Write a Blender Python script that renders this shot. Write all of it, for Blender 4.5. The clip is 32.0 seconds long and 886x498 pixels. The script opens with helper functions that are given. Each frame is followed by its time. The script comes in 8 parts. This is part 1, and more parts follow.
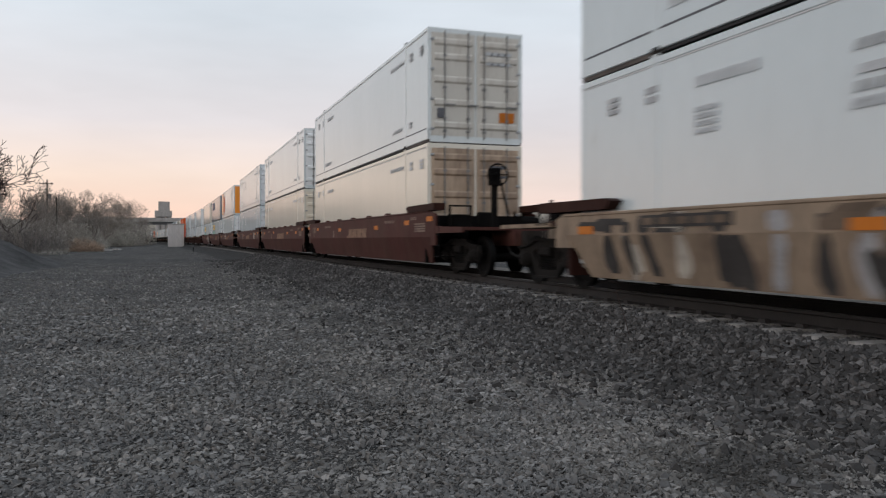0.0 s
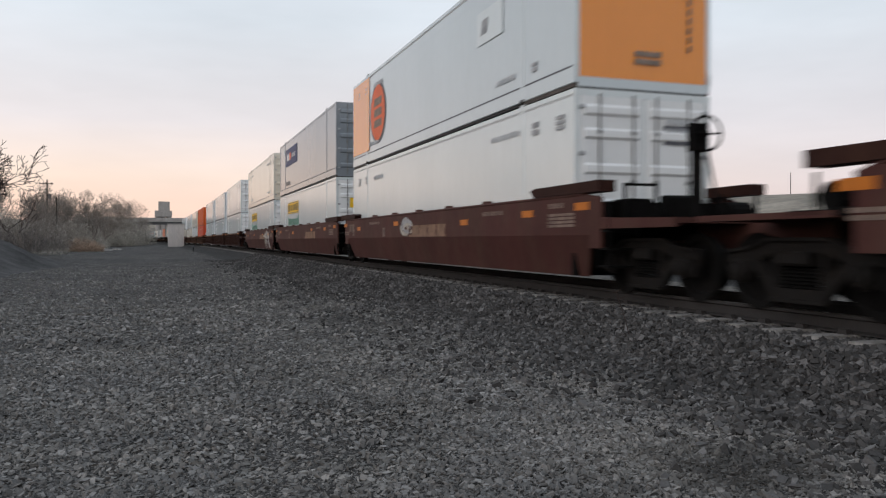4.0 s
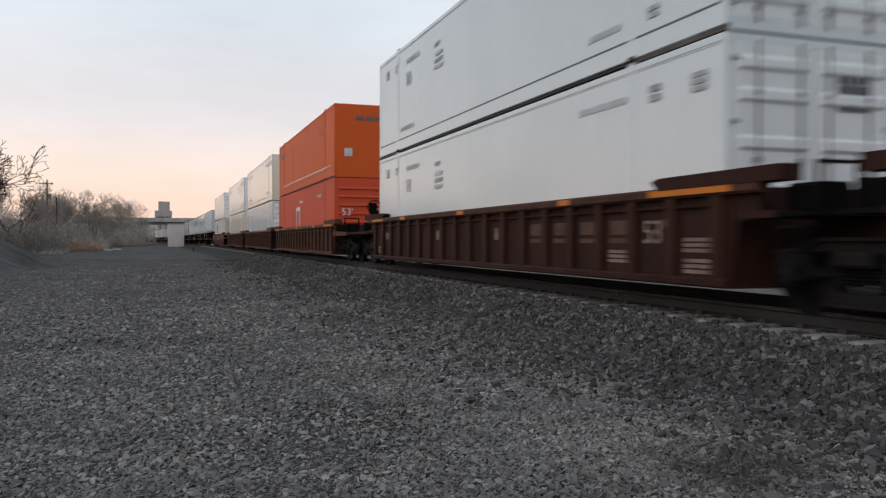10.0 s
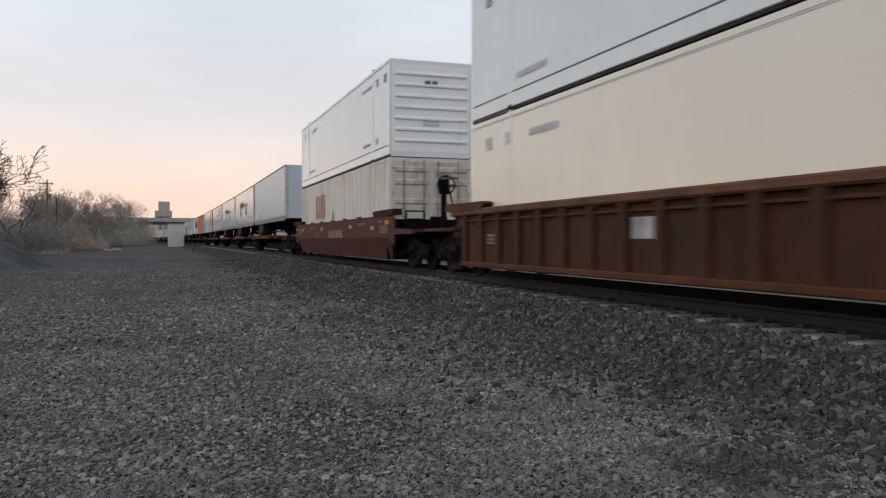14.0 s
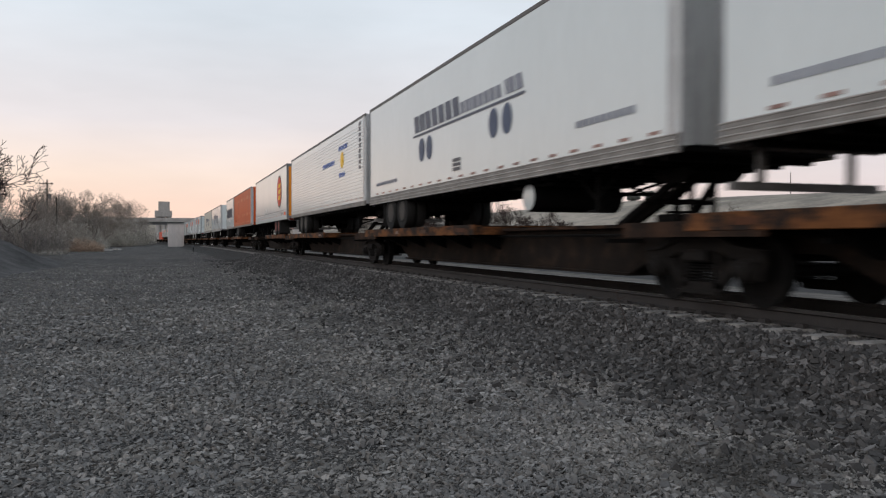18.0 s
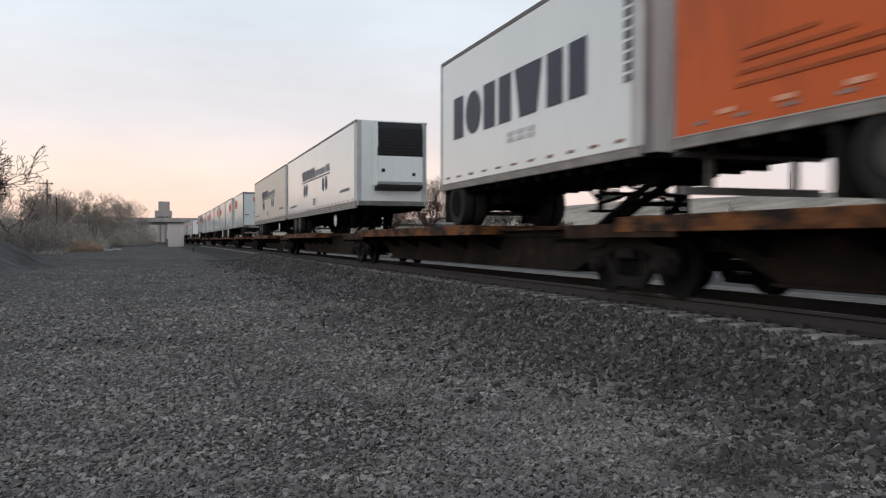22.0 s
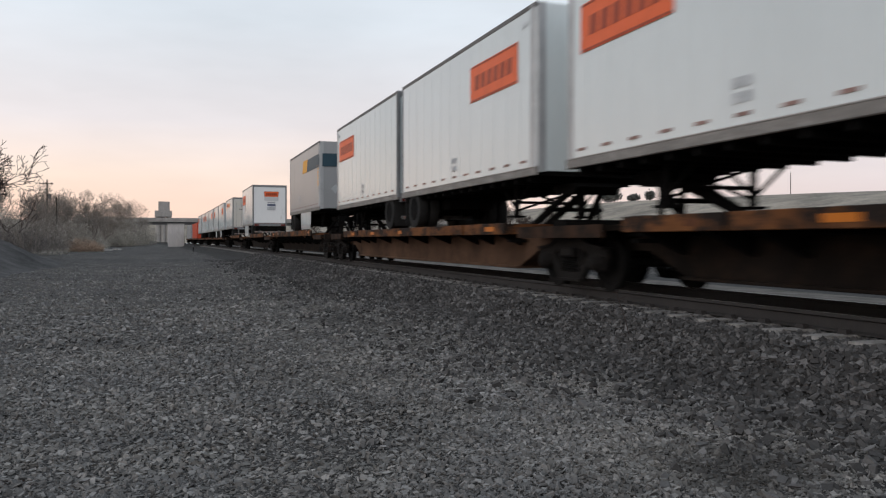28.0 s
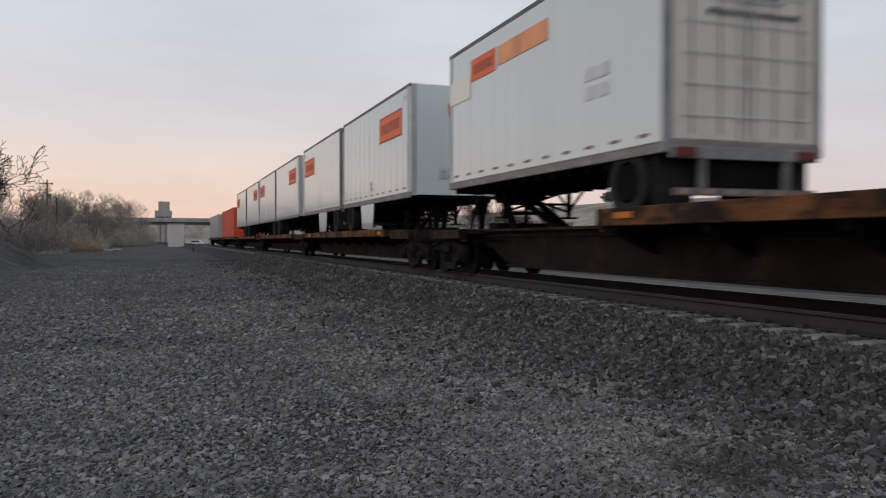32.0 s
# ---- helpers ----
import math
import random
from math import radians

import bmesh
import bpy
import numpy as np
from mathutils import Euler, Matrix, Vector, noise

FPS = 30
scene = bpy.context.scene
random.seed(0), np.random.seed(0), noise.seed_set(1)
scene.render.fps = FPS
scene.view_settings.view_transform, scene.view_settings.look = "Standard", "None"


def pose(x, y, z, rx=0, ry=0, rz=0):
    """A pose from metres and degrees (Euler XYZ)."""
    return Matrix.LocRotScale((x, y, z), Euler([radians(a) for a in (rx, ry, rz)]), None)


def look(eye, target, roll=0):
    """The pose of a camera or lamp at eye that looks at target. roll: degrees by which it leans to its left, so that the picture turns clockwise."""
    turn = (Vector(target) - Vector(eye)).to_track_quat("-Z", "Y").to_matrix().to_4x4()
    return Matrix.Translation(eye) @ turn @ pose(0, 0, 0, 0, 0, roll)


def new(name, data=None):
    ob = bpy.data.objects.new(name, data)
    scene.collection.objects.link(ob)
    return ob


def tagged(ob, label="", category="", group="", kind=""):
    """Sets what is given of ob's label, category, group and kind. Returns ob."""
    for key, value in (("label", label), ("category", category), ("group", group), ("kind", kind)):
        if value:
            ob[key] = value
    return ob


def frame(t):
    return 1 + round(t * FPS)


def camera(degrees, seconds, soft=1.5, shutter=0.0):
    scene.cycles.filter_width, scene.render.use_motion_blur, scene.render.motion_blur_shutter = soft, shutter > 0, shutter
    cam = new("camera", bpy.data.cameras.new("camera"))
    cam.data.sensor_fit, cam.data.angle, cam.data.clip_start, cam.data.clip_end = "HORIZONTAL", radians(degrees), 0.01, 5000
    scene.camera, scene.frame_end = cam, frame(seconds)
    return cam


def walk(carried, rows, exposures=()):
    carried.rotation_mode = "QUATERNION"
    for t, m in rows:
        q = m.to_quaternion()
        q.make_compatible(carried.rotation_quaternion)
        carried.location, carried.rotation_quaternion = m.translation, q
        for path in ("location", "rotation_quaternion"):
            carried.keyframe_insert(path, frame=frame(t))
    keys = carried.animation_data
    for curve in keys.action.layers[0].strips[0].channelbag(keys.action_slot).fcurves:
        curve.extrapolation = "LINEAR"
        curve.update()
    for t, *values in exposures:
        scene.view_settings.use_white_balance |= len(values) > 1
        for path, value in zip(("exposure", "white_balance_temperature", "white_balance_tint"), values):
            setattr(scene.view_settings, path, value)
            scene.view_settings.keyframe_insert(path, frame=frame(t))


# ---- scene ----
cam = camera(57.84, 32.0, soft=1.2, shutter=0.34)
EYE = Vector((0.0, 0.0, 1.45))
YAW, PITCH, ROLL = 0.33165, -0.0104, 0.07
AIM = Vector((math.sin(YAW) * math.cos(PITCH), math.cos(YAW) * math.cos(PITCH), math.sin(PITCH)))
walk(cam, [(0.0, look(EYE, EYE + AIM, ROLL)), (32.0, look(EYE, EYE + AIM, ROLL))], [(0.0, 0.0), (2.0, 0.06), (7.0, 0.07), (9.0, 0.05), (11.0, 0.14), (12.0, 0.16), (14.0, 0.06), (19.0, 0.04), (21.0, 0.08), (22.0, 0.14), (23.2, 0.0), (28.0, 0.08), (29.4, 0.05), (30.1, 0.0), (30.9, -0.18), (32.0, -0.18)])

# ---- sky and light: dusk under thin high cloud, the glow low on the left ----
SUN_AZ, SUN_EL = radians(-38), radians(2.0)          # azimuth from the track's direction, to the left
world = bpy.data.worlds.new("dusk")
scene.world = world
world.use_nodes = True
wt = world.node_tree
wt.nodes.clear()


def wn(kind):
    return wt.nodes.new(kind)


def wl(a, b):
    wt.links.new(a, b)


w_out, w_bg = wn("ShaderNodeOutputWorld"), wn("ShaderNodeBackground")
w_tc, w_sep = wn("ShaderNodeTexCoord"), wn("ShaderNodeSeparateXYZ")
wl(w_tc.outputs["Generated"], w_sep.inputs[0])
w_sky = wn("ShaderNodeTexSky")
w_sky.sky_type, w_sky.sun_disc, w_sky.sun_elevation, w_sky.sun_rotation = "NISHITA", False, SUN_EL, SUN_AZ
w_ramp = wn("ShaderNodeValToRGB")          # cloud veil by height above the horizon
wl(w_sep.outputs["Z"], w_ramp.inputs[0])
e = w_ramp.color_ramp.elements
SKY_STOPS = [(0.0, (0.80, 0.52, 0.46)), (0.035, (0.90, 0.655, 0.54)), (0.075, (0.86, 0.70, 0.61)), (0.14, (0.70, 0.66, 0.68)), (0.26, (0.63, 0.68, 0.74)), (0.6, (0.55, 0.64, 0.74)), (1.0, (0.50, 0.60, 0.72))]
while len(e) < len(SKY_STOPS):
    e.new(0.5)
for el, (p, c) in zip(e, SKY_STOPS):
    el.position, el.color = p, (*c, 1)
# towards the glow the veil is warmer and brighter
w_dir = wn("ShaderNodeVectorMath")
w_dir.operation = "DOT_PRODUCT"
w_dir.inputs[1].default_value = (math.sin(SUN_AZ), math.cos(SUN_AZ), 0.0)
wl(w_tc.outputs["Generated"], w_dir.inputs[0])
w_side = wn("ShaderNodeMapRange")
w_side.interpolation_type = "SMOOTHSTEP"
w_side.inputs["From Min"].default_value, w_side.inputs["From Max"].default_value = -0.2, 1.0
wl(w_dir.outputs["Value"], w_side.inputs["Value"])
w_cool = wn("ShaderNodeValToRGB")
wl(w_sep.outputs["Z"], w_cool.inputs[0])
e = w_cool.color_ramp.elements
COOL_STOPS = [(0.0, (0.66, 0.55, 0.56)), (0.10, (0.66, 0.62, 0.65)), (0.25, (0.60, 0.65, 0.71)), (1.0, (0.50, 0.60, 0.72))]
while len(e) < len(COOL_STOPS):
    e.new(0.5)
for el, (p, c) in zip(e, COOL_STOPS):
    el.position, el.color = p, (*c, 1)
w_mix = wn("ShaderNodeMix")
w_mix.data_type = "RGBA"
wl(w_side.outputs[0], w_mix.inputs["Factor"])
wl(w_cool.outputs[0], w_mix.inputs["A"])
wl(w_ramp.outputs[0], w_mix.inputs["B"])
# soft streaks in the veil
w_map = wn("ShaderNodeMapping")
w_map.inputs["Scale"].default_value = (2.2, 2.2, 9.0)
wl(w_tc.outputs["Generated"], w_map.inputs["Vector"])
w_noise = wn("ShaderNodeTexNoise")
w_noise.inputs["Scale"].default_value, w_noise.inputs["Detail"].default_value, w_noise.inputs["Roughness"].default_value = 1.3, 4.0, 0.55
wl(w_map.outputs[0], w_noise.inputs["Vector"])
w_nr = wn("ShaderNodeMapRange")
w_nr.inputs["From Min"].default_value, w_nr.inputs["From Max"].default_value = 0.3, 0.7
w_nr.inputs["To Min"].default_value, w_nr.inputs["To Max"].default_value = 0.93, 1.07
wl(w_noise.outputs[0], w_nr.inputs["Value"])
w_mul = wn("ShaderNodeVectorMath")
w_mul.operation = "SCALE"
wl(w_mix.outputs["Result"], w_mul.inputs[0])
wl(w_nr.outputs[0], w_mul.inputs["Scale"])
w_veil = wn("ShaderNodeMix")
w_veil.data_type = "RGBA"
w_veil.inputs["Factor"].default_value = 0.92
w_ns = wn("ShaderNodeVectorMath")
w_ns.operation = "SCALE"
w_ns.inputs["Scale"].default_value = 0.12
wl(w_sky.outputs[0], w_ns.inputs[0])
wl(w_ns.outputs[0], w_veil.inputs["A"])
wl(w_mul.outputs[0], w_veil.inputs["B"])
wl(w_veil.outputs["Result"], w_bg.inputs["Color"])
w_bg.inputs["Strength"].default_value = 1.2
wl(w_bg.outputs[0], w_out.inputs["Surface"])

sun_data = bpy.data.lights.new("sun", "SUN")
sun_data.energy, sun_data.angle, sun_data.color = 0.85, radians(50), (1.0, 0.92, 0.86)
sun = new("sun", sun_data)
SUN_DIR = Vector((-0.72, -0.42, 0.42))
sun.matrix_world = look(SUN_DIR * 50, (0, 0, 0))

# ---- materials ----
RT = 0.68           # rail top above the ground
TRACK_X = 7.49      # the track's middle line


def mat(name, colour, rough=0.6, metal=0.0, var=0.15, scale=3.0, fine=40.0, bump=0.1, bump_dist=0.01, second=None, second_at=(0.5, 0.7), streak=1.0, island=0.0, obj_var=0.0, spec=0.25, stain=None):
    """Painted or raw surface: base colour with a broad and a fine variation, wear towards a second colour, and a fine relief."""
    m = bpy.data.materials.new(name)
    m.use_nodes = True
    t = m.node_tree
    n = t.nodes
    b = n["Principled BSDF"]
    b.inputs["Roughness"].default_value, b.inputs["Metallic"].default_value = rough, metal
    b.inputs["Specular IOR Level"].default_value = spec
    tc = n.new("ShaderNodeTexCoord")
    mp = n.new("ShaderNodeMapping")
    mp.inputs["Scale"].default_value = (1, 1, 1 / streak)
    t.links.new(tc.outputs["Object"], mp.inputs["Vector"])
    big, small = n.new("ShaderNodeTexNoise"), n.new("ShaderNodeTexNoise")
    for q, s, d in ((big, scale, 5), (small, fine, 3)):
        q.inputs["Scale"].default_value, q.inputs["Detail"].default_value = s, d
        q.inputs["Roughness"].default_value = 0.6
        t.links.new(mp.outputs[0], q.inputs["Vector"])
    def rng(src, lo, hi, a, c):
        r = n.new("ShaderNodeMapRange")
        for k, v in (("From Min", lo), ("From Max", hi), ("To Min", a), ("To Max", c)):
            r.inputs[k].default_value = v
        t.links.new(src, r.inputs["Value"])
        return r.outputs[0]
    val = n.new("ShaderNodeMath")
    val.operation = "MULTIPLY"
    t.links.new(rng(big.outputs[0], 0.3, 0.7, 1 - var, 1 + var), val.inputs[0])
    t.links.new(rng(small.outputs[0], 0.3, 0.7, 1 - var * 0.6, 1 + var * 0.6), val.inputs[1])
    out = val.outputs[0]
    if island or obj_var:
        g = n.new("ShaderNodeNewGeometry") if island else n.new("ShaderNodeObjectInfo")
        src = g.outputs["Random Per Island"] if island else g.outputs["Random"]
        v = island or obj_var
        mm = n.new("ShaderNodeMath")
        mm.operation = "MULTIPLY"
        t.links.new(out, mm.inputs[0])
        if island:          # most pieces dull, a few pale
            pw = n.new("ShaderNodeMath")
            pw.operation = "POWER"
            pw.inputs[1].default_value = 2.6
            t.links.new(src, pw.inputs[0])
            src = pw.outputs[0]
        t.links.new(rng(src, 0, 1, 1 - v * 0.62, 1 + v * 1.6), mm.inputs[1])
        out = mm.outputs[0]
    if stain:           # an old oil stain with a ragged edge: x, y, radius
        off = n.new("ShaderNodeVectorMath")
        off.operation = "SUBTRACT"
        off.inputs[1].default_value = (stain[0], stain[1], 0)
        t.links.new(tc.outputs["Object"], off.inputs[0])
        far = n.new("ShaderNodeVectorMath")
        far.operation = "LENGTH"
        t.links.new(off.outputs[0], far.inputs[0])
        edge = n.new("ShaderNodeMath")
        edge.operation = "MULTIPLY_ADD"
        edge.inputs[1].default_value, edge.inputs[2].default_value = 0.9, -0.45
        rag = n.new("ShaderNodeTexNoise")
        rag.inputs["Scale"].default_value, rag.inputs["Detail"].default_value = 2.2, 4
        t.links.new(tc.outputs["Object"], rag.inputs["Vector"])
        t.links.new(rag.outputs[0], edge.inputs[0])
        add = n.new("ShaderNodeMath")
        t.links.new(far.outputs["Value"], add.inputs[0])
        t.links.new(edge.outputs[0], add.inputs[1])
        oil = n.new("ShaderNodeMath")
        oil.operation = "MULTIPLY"
        t.links.new(out, oil.inputs[0])
        t.links.new(rng(add.outputs[0], stain[2] * 0.45, stain[2], 0.45, 1.0), oil.inputs[1])
        out = oil.outputs[0]
    sc = n.new("ShaderNodeVectorMath")
    sc.operation = "SCALE"
    sc.inputs[0].default_value = colour
    if second:
        mx = n.new("ShaderNodeMix")
        mx.data_type = "RGBA"
        mx.inputs["A"].default_value, mx.inputs["B"].default_value = (*colour, 1), (*second, 1)
        wear = n.new("ShaderNodeTexNoise")
        wear.inputs["Scale"].default_value, wear.inputs["Detail"].default_value, wear.inputs["Roughness"].default_value = scale * 1.7, 8, 0.7
        t.links.new(mp.outputs[0], wear.inputs["Vector"])
        t.links.new(rng(wear.outputs[0], *second_at, 0, 1), mx.inputs["Factor"])
        t.links.new(mx.outputs["Result"], sc.inputs[0])
    t.links.new(out, sc.inputs["Scale"])
    t.links.new(sc.outputs[0], b.inputs["Base Color"])
    if bump:
        bp = n.new("ShaderNodeBump")
        bp.inputs["Strength"].default_value, bp.inputs["Distance"].default_value = bump, bump_dist
        t.links.new(small.outputs[0], bp.inputs["Height"])
        t.links.new(bp.outputs[0], b.inputs["Normal"])
    return m


def paint(name, colour, grime=(0.25, 0.20, 0.16), rough=0.17, at=(0.64, 1.0), spec=0.75):
    """Vehicle paint with faint vertical streaks of road grime."""
    return mat(name, colour, rough, var=0.035, scale=0.55, fine=7, bump=0.04, bump_dist=0.01, second=grime, second_at=at, streak=3.5, spec=spec)


M_WHITE = paint("white_paint", (0.610, 0.650, 0.648))
M_COOL = paint("pale_grey_paint", (0.535, 0.585, 0.60))
M_SKYGREY = paint("blue_grey_paint", (0.43, 0.485, 0.52), (0.22, 0.19, 0.14), 0.35, (0.58, 0.92))
M_OFFWHITE = paint("yellowed_white_paint", (0.50, 0.475, 0.41), (0.24, 0.18, 0.12), 0.4, (0.60, 0.95))
# grime over a base paler than the sides: light on end faces put in
M_DOORWHITE = paint("lit_grimy_white", (0.74, 0.74, 0.73), (0.20, 0.14, 0.10), 0.5, (0.54, 0.86))
M_DOORCOOL = paint("lit_grimy_grey", (0.66, 0.68, 0.69), (0.24, 0.19, 0.15), 0.5, (0.55, 0.88))
M_DOORCREAM = paint("lit_grimy_cream", (0.70, 0.62, 0.50), (0.17, 0.10, 0.06), 0.5, (0.50, 0.82))
M_WORNWHITE = paint("worn_white_paint", (0.56, 0.53, 0.475), (0.22, 0.16, 0.12), 0.5, (0.48, 0.80), 0.3)
M_FADEDRED = mat("faded_red_print", (0.40, 0.17, 0.14), 0.6, var=0.3, scale=3, bump=0)
M_GRIMYEND = paint("grimy_end", (0.50, 0.45, 0.385), (0.075, 0.05, 0.036), 0.5, (0.46, 0.72), 0.3)
M_CREAM = paint("cream_paint", (0.67, 0.625, 0.535))
M_BEIGE = paint("sand_paint", (0.44, 0.32, 0.22), (0.10, 0.058, 0.036), 0.55, (0.40, 0.66))
M_ORANGE = paint("orange_paint", (0.54, 0.088, 0.016), (0.16, 0.04, 0.018), 0.55, (0.54, 0.85), 0.15)
M_AMBER = paint("amber_paint", (0.80, 0.26, 0.022))
M_RED = paint("red_paint", (0.49, 0.068, 0.030), (0.18, 0.04, 0.022), 0.55, (0.54, 0.85), 0.15)
M_GREY = paint("grey_paint", (0.20, 0.22, 0.24))
M_SILVER = paint("silver_paint", (0.275, 0.275, 0.275), (0.13, 0.115, 0.10), 0.35, (0.55, 0.9))
M_MAROON = mat("maroon_paint", (0.063, 0.0225, 0.0195), 0.6, var=0.18, scale=0.9, fine=12, bump=0.15, second=(0.074, 0.038, 0.029), second_at=(0.42, 0.68), streak=2.5, spec=0.1)
M_TAN = mat("tan_paint", (0.235, 0.175, 0.125), 0.65, var=0.2, scale=0.9, fine=12, bump=0.15, second=(0.13, 0.09, 0.065), second_at=(0.45, 0.65), streak=2.0)
M_BROWN = mat("brown_paint", (0.029, 0.0115, 0.0088), 0.65, var=0.2, scale=1.0, fine=12, bump=0.15, second=(0.050, 0.022, 0.014), second_at=(0.5, 0.8), streak=2.5, spec=0.08)
# top chords paler than the wagon paint: sky light on them is coloured in
M_LITRUSTCHORD = mat("lit_rusty_chord", (0.115, 0.055, 0.032), 0.75, var=0.3, scale=1.2, fine=14, bump=0.2, second=(0.055, 0.028, 0.018), second_at=(0.48, 0.72), streak=0.4, spec=0.15)
M_LITBROWNCHORD = mat("lit_brown_chord", (0.060, 0.027, 0.017), 0.7, var=0.3, scale=1.2, fine=14, bump=0.2, second=(0.030, 0.014, 0.010), second_at=(0.48, 0.72), streak=0.4, spec=0.12)
# rusty panels set below the ribs' tone: recess shade in the colour
M_RUSTPANEL = mat("shaded_rusty_panel", (0.062, 0.027, 0.0155), 0.78, var=0.35, scale=0.8, fine=12, bump=0.2, second=(0.028, 0.017, 0.013), second_at=(0.44, 0.66), streak=3.0, spec=0.12)
M_BROWNPANEL = mat("brown_panel", (0.033, 0.0150, 0.0122), 0.7, var=0.25, scale=0.9, fine=12, bump=0.15, second=(0.020, 0.0105, 0.009), second_at=(0.46, 0.7), streak=3.0, spec=0.08)
M_RUST = mat("rusty_paint", (0.080, 0.031, 0.015), 0.75, var=0.3, scale=1.1, fine=14, bump=0.2, second=(0.036, 0.019, 0.013), second_at=(0.48, 0.74), streak=3.5, spec=0.15)
M_RUSTDECK = mat("deck_rust", (0.140, 0.056, 0.021), 0.8, var=0.3, scale=0.8, fine=15, bump=0.2, second=(0.019, 0.0135, 0.011), second_at=(0.43, 0.56), streak=0.6, spec=0.12)
# nearly black: shade below wagons and trailers is put into this grimy steel
M_DARK = mat("shaded_grimy_steel", (0.0055, 0.0052, 0.005), 0.85, var=0.25, scale=2, fine=20, bump=0.3, second=(0.013, 0.010, 0.008), second_at=(0.55, 0.8), spec=0.06)
M_TRUCK = mat("cast_steel", (0.022, 0.0185, 0.0165), 0.8, var=0.3, scale=3, fine=25, bump=0.3, second=(0.040, 0.028, 0.020), second_at=(0.5, 0.75), spec=0.12)
# darker copy of the cast steel: bogies' deep shade is in its colour
M_TRUCKSHADE = mat("shaded_casting", (0.0105, 0.0092, 0.0085), 0.8, var=0.3, scale=3, fine=25, bump=0.3, second=(0.024, 0.018, 0.014), second_at=(0.52, 0.76), spec=0.1)
# wheels and springs carry the under-wagon shade in their base colour
M_WHEEL = mat("shaded_wheel_steel", (0.006, 0.0055, 0.0052), 0.75, 0.0, var=0.2, scale=5, fine=30, bump=0.2, spec=0.1)
M_STEEL = mat("bright_steel", (0.42, 0.40, 0.38), 0.35, 0.9, var=0.1, scale=3, fine=30, bump=0.1)
M_RAILTOP = mat("worn_railhead", (0.17, 0.155, 0.14), 0.7, 0.2, var=0.35, scale=2, fine=20, bump=0.1, spec=0.25)
M_GALV = mat("aluminium", (0.40, 0.40, 0.40), 0.5, 0.4, var=0.12, scale=2, fine=20, bump=0.1)
M_RUBBER = mat("rubber", (0.016, 0.0155, 0.015), 0.9, var=0.2, scale=6, fine=40, bump=0.2)
M_BLACK = mat("black_paint", (0.012, 0.012, 0.013), 0.55, var=0.15, scale=3, fine=20, bump=0.1)
M_NAVY = mat("navy_print", (0.022, 0.04, 0.12), 0.5, var=0.08, bump=0)
M_INKBLUE = mat("ink_blue_print", (0.028, 0.036, 0.058), 0.5, var=0.15, bump=0)
M_BLUE = mat("blue_print", (0.03, 0.09, 0.33), 0.5, var=0.08, bump=0)
M_INK = mat("dark_print", (0.10, 0.10, 0.11), 0.5, var=0.2, bump=0)
M_FAINT = mat("faded_print", (0.43, 0.44, 0.45), 0.5, var=0.2, bump=0)
M_SIGN = mat("orange_print", (0.72, 0.13, 0.04), 0.5, var=0.08, bump=0)
M_BRICK = mat("red_print", (0.55, 0.05, 0.03), 0.5, var=0.08, bump=0)
M_LAMPRED = mat("lamp_red", (0.12, 0.018, 0.014), 0.35, var=0.1, bump=0)
M_AMBERPRINT = mat("amber_print", (0.72, 0.34, 0.03), 0.5, var=0.1, bump=0)
M_YELLOW = mat("yellow_print", (0.80, 0.48, 0.03), 0.5, var=0.08, bump=0)
M_BANNERINK = mat("banner_ink", (0.17, 0.11, 0.03), 0.5, var=0.1, bump=0)
M_GREEN = mat("green_print", (0.10, 0.26, 0.19), 0.5, var=0.08, bump=0)
M_TEAL = mat("slate_print", (0.025, 0.055, 0.075), 0.5, var=0.08, bump=0)
M_CHALK = mat("chalk_print", (0.24, 0.185, 0.15), 0.7, var=0.3, scale=6, bump=0)
M_REFLECT = mat("amber_marker", (0.46, 0.135, 0.011), 0.5, var=0.1, bump=0)
# bed darker than its stones: shade of the gaps put into the colour
M_BED = mat("shaded_bed", (0.032, 0.030, 0.029), 0.95, var=0.3, scale=1.0, fine=25, bump=0.8, bump_dist=0.03, spec=0.2)
M_SPRAYDARK = mat("dark_spray", (0.040, 0.036, 0.034), 0.7, var=0.3, scale=3, bump=0)
M_SPRAYRUST = mat("rust_spray", (0.30, 0.105, 0.035), 0.7, var=0.3, scale=3, bump=0)
M_SPRAYPALE = mat("pale_spray", (0.36, 0.32, 0.27), 0.7, var=0.3, scale=3, bump=0)
M_SPRAYBROWN = mat("brown_spray", (0.12, 0.085, 0.06), 0.7, var=0.3, scale=3, bump=0)
M_WORN = mat("worn_navy_print", (0.20, 0.21, 0.25), 0.5, var=0.15, bump=0)
M_SCUFF = mat("scuffed_orange", (0.33, 0.075, 0.022), 0.7, var=0.35, scale=2, bump=0)
M_PEACH = mat("peach_patch", (0.62, 0.31, 0.20), 0.6, var=0.2, bump=0)
M_PEACHSIGN = mat("faded_orange_print", (0.74, 0.30, 0.14), 0.5, var=0.25, scale=1.5, bump=0)
M_SIGNDARK = mat("dark_orange_print", (0.30, 0.05, 0.02), 0.5, var=0.1, bump=0)
M_PALE = mat("pale_grey_print", (0.55, 0.55, 0.55), 0.5, var=0.05, bump=0)
# nose walls greyed: shade in the gap between trailers put into the paint
M_NOSEGREY = paint("shaded_nose", (0.36, 0.37, 0.37), (0.12, 0.11, 0.10), 0.45, (0.42, 0.72), 0.3)
M_PALEWHITE = paint("old_white_paint", (0.545, 0.605, 0.608))
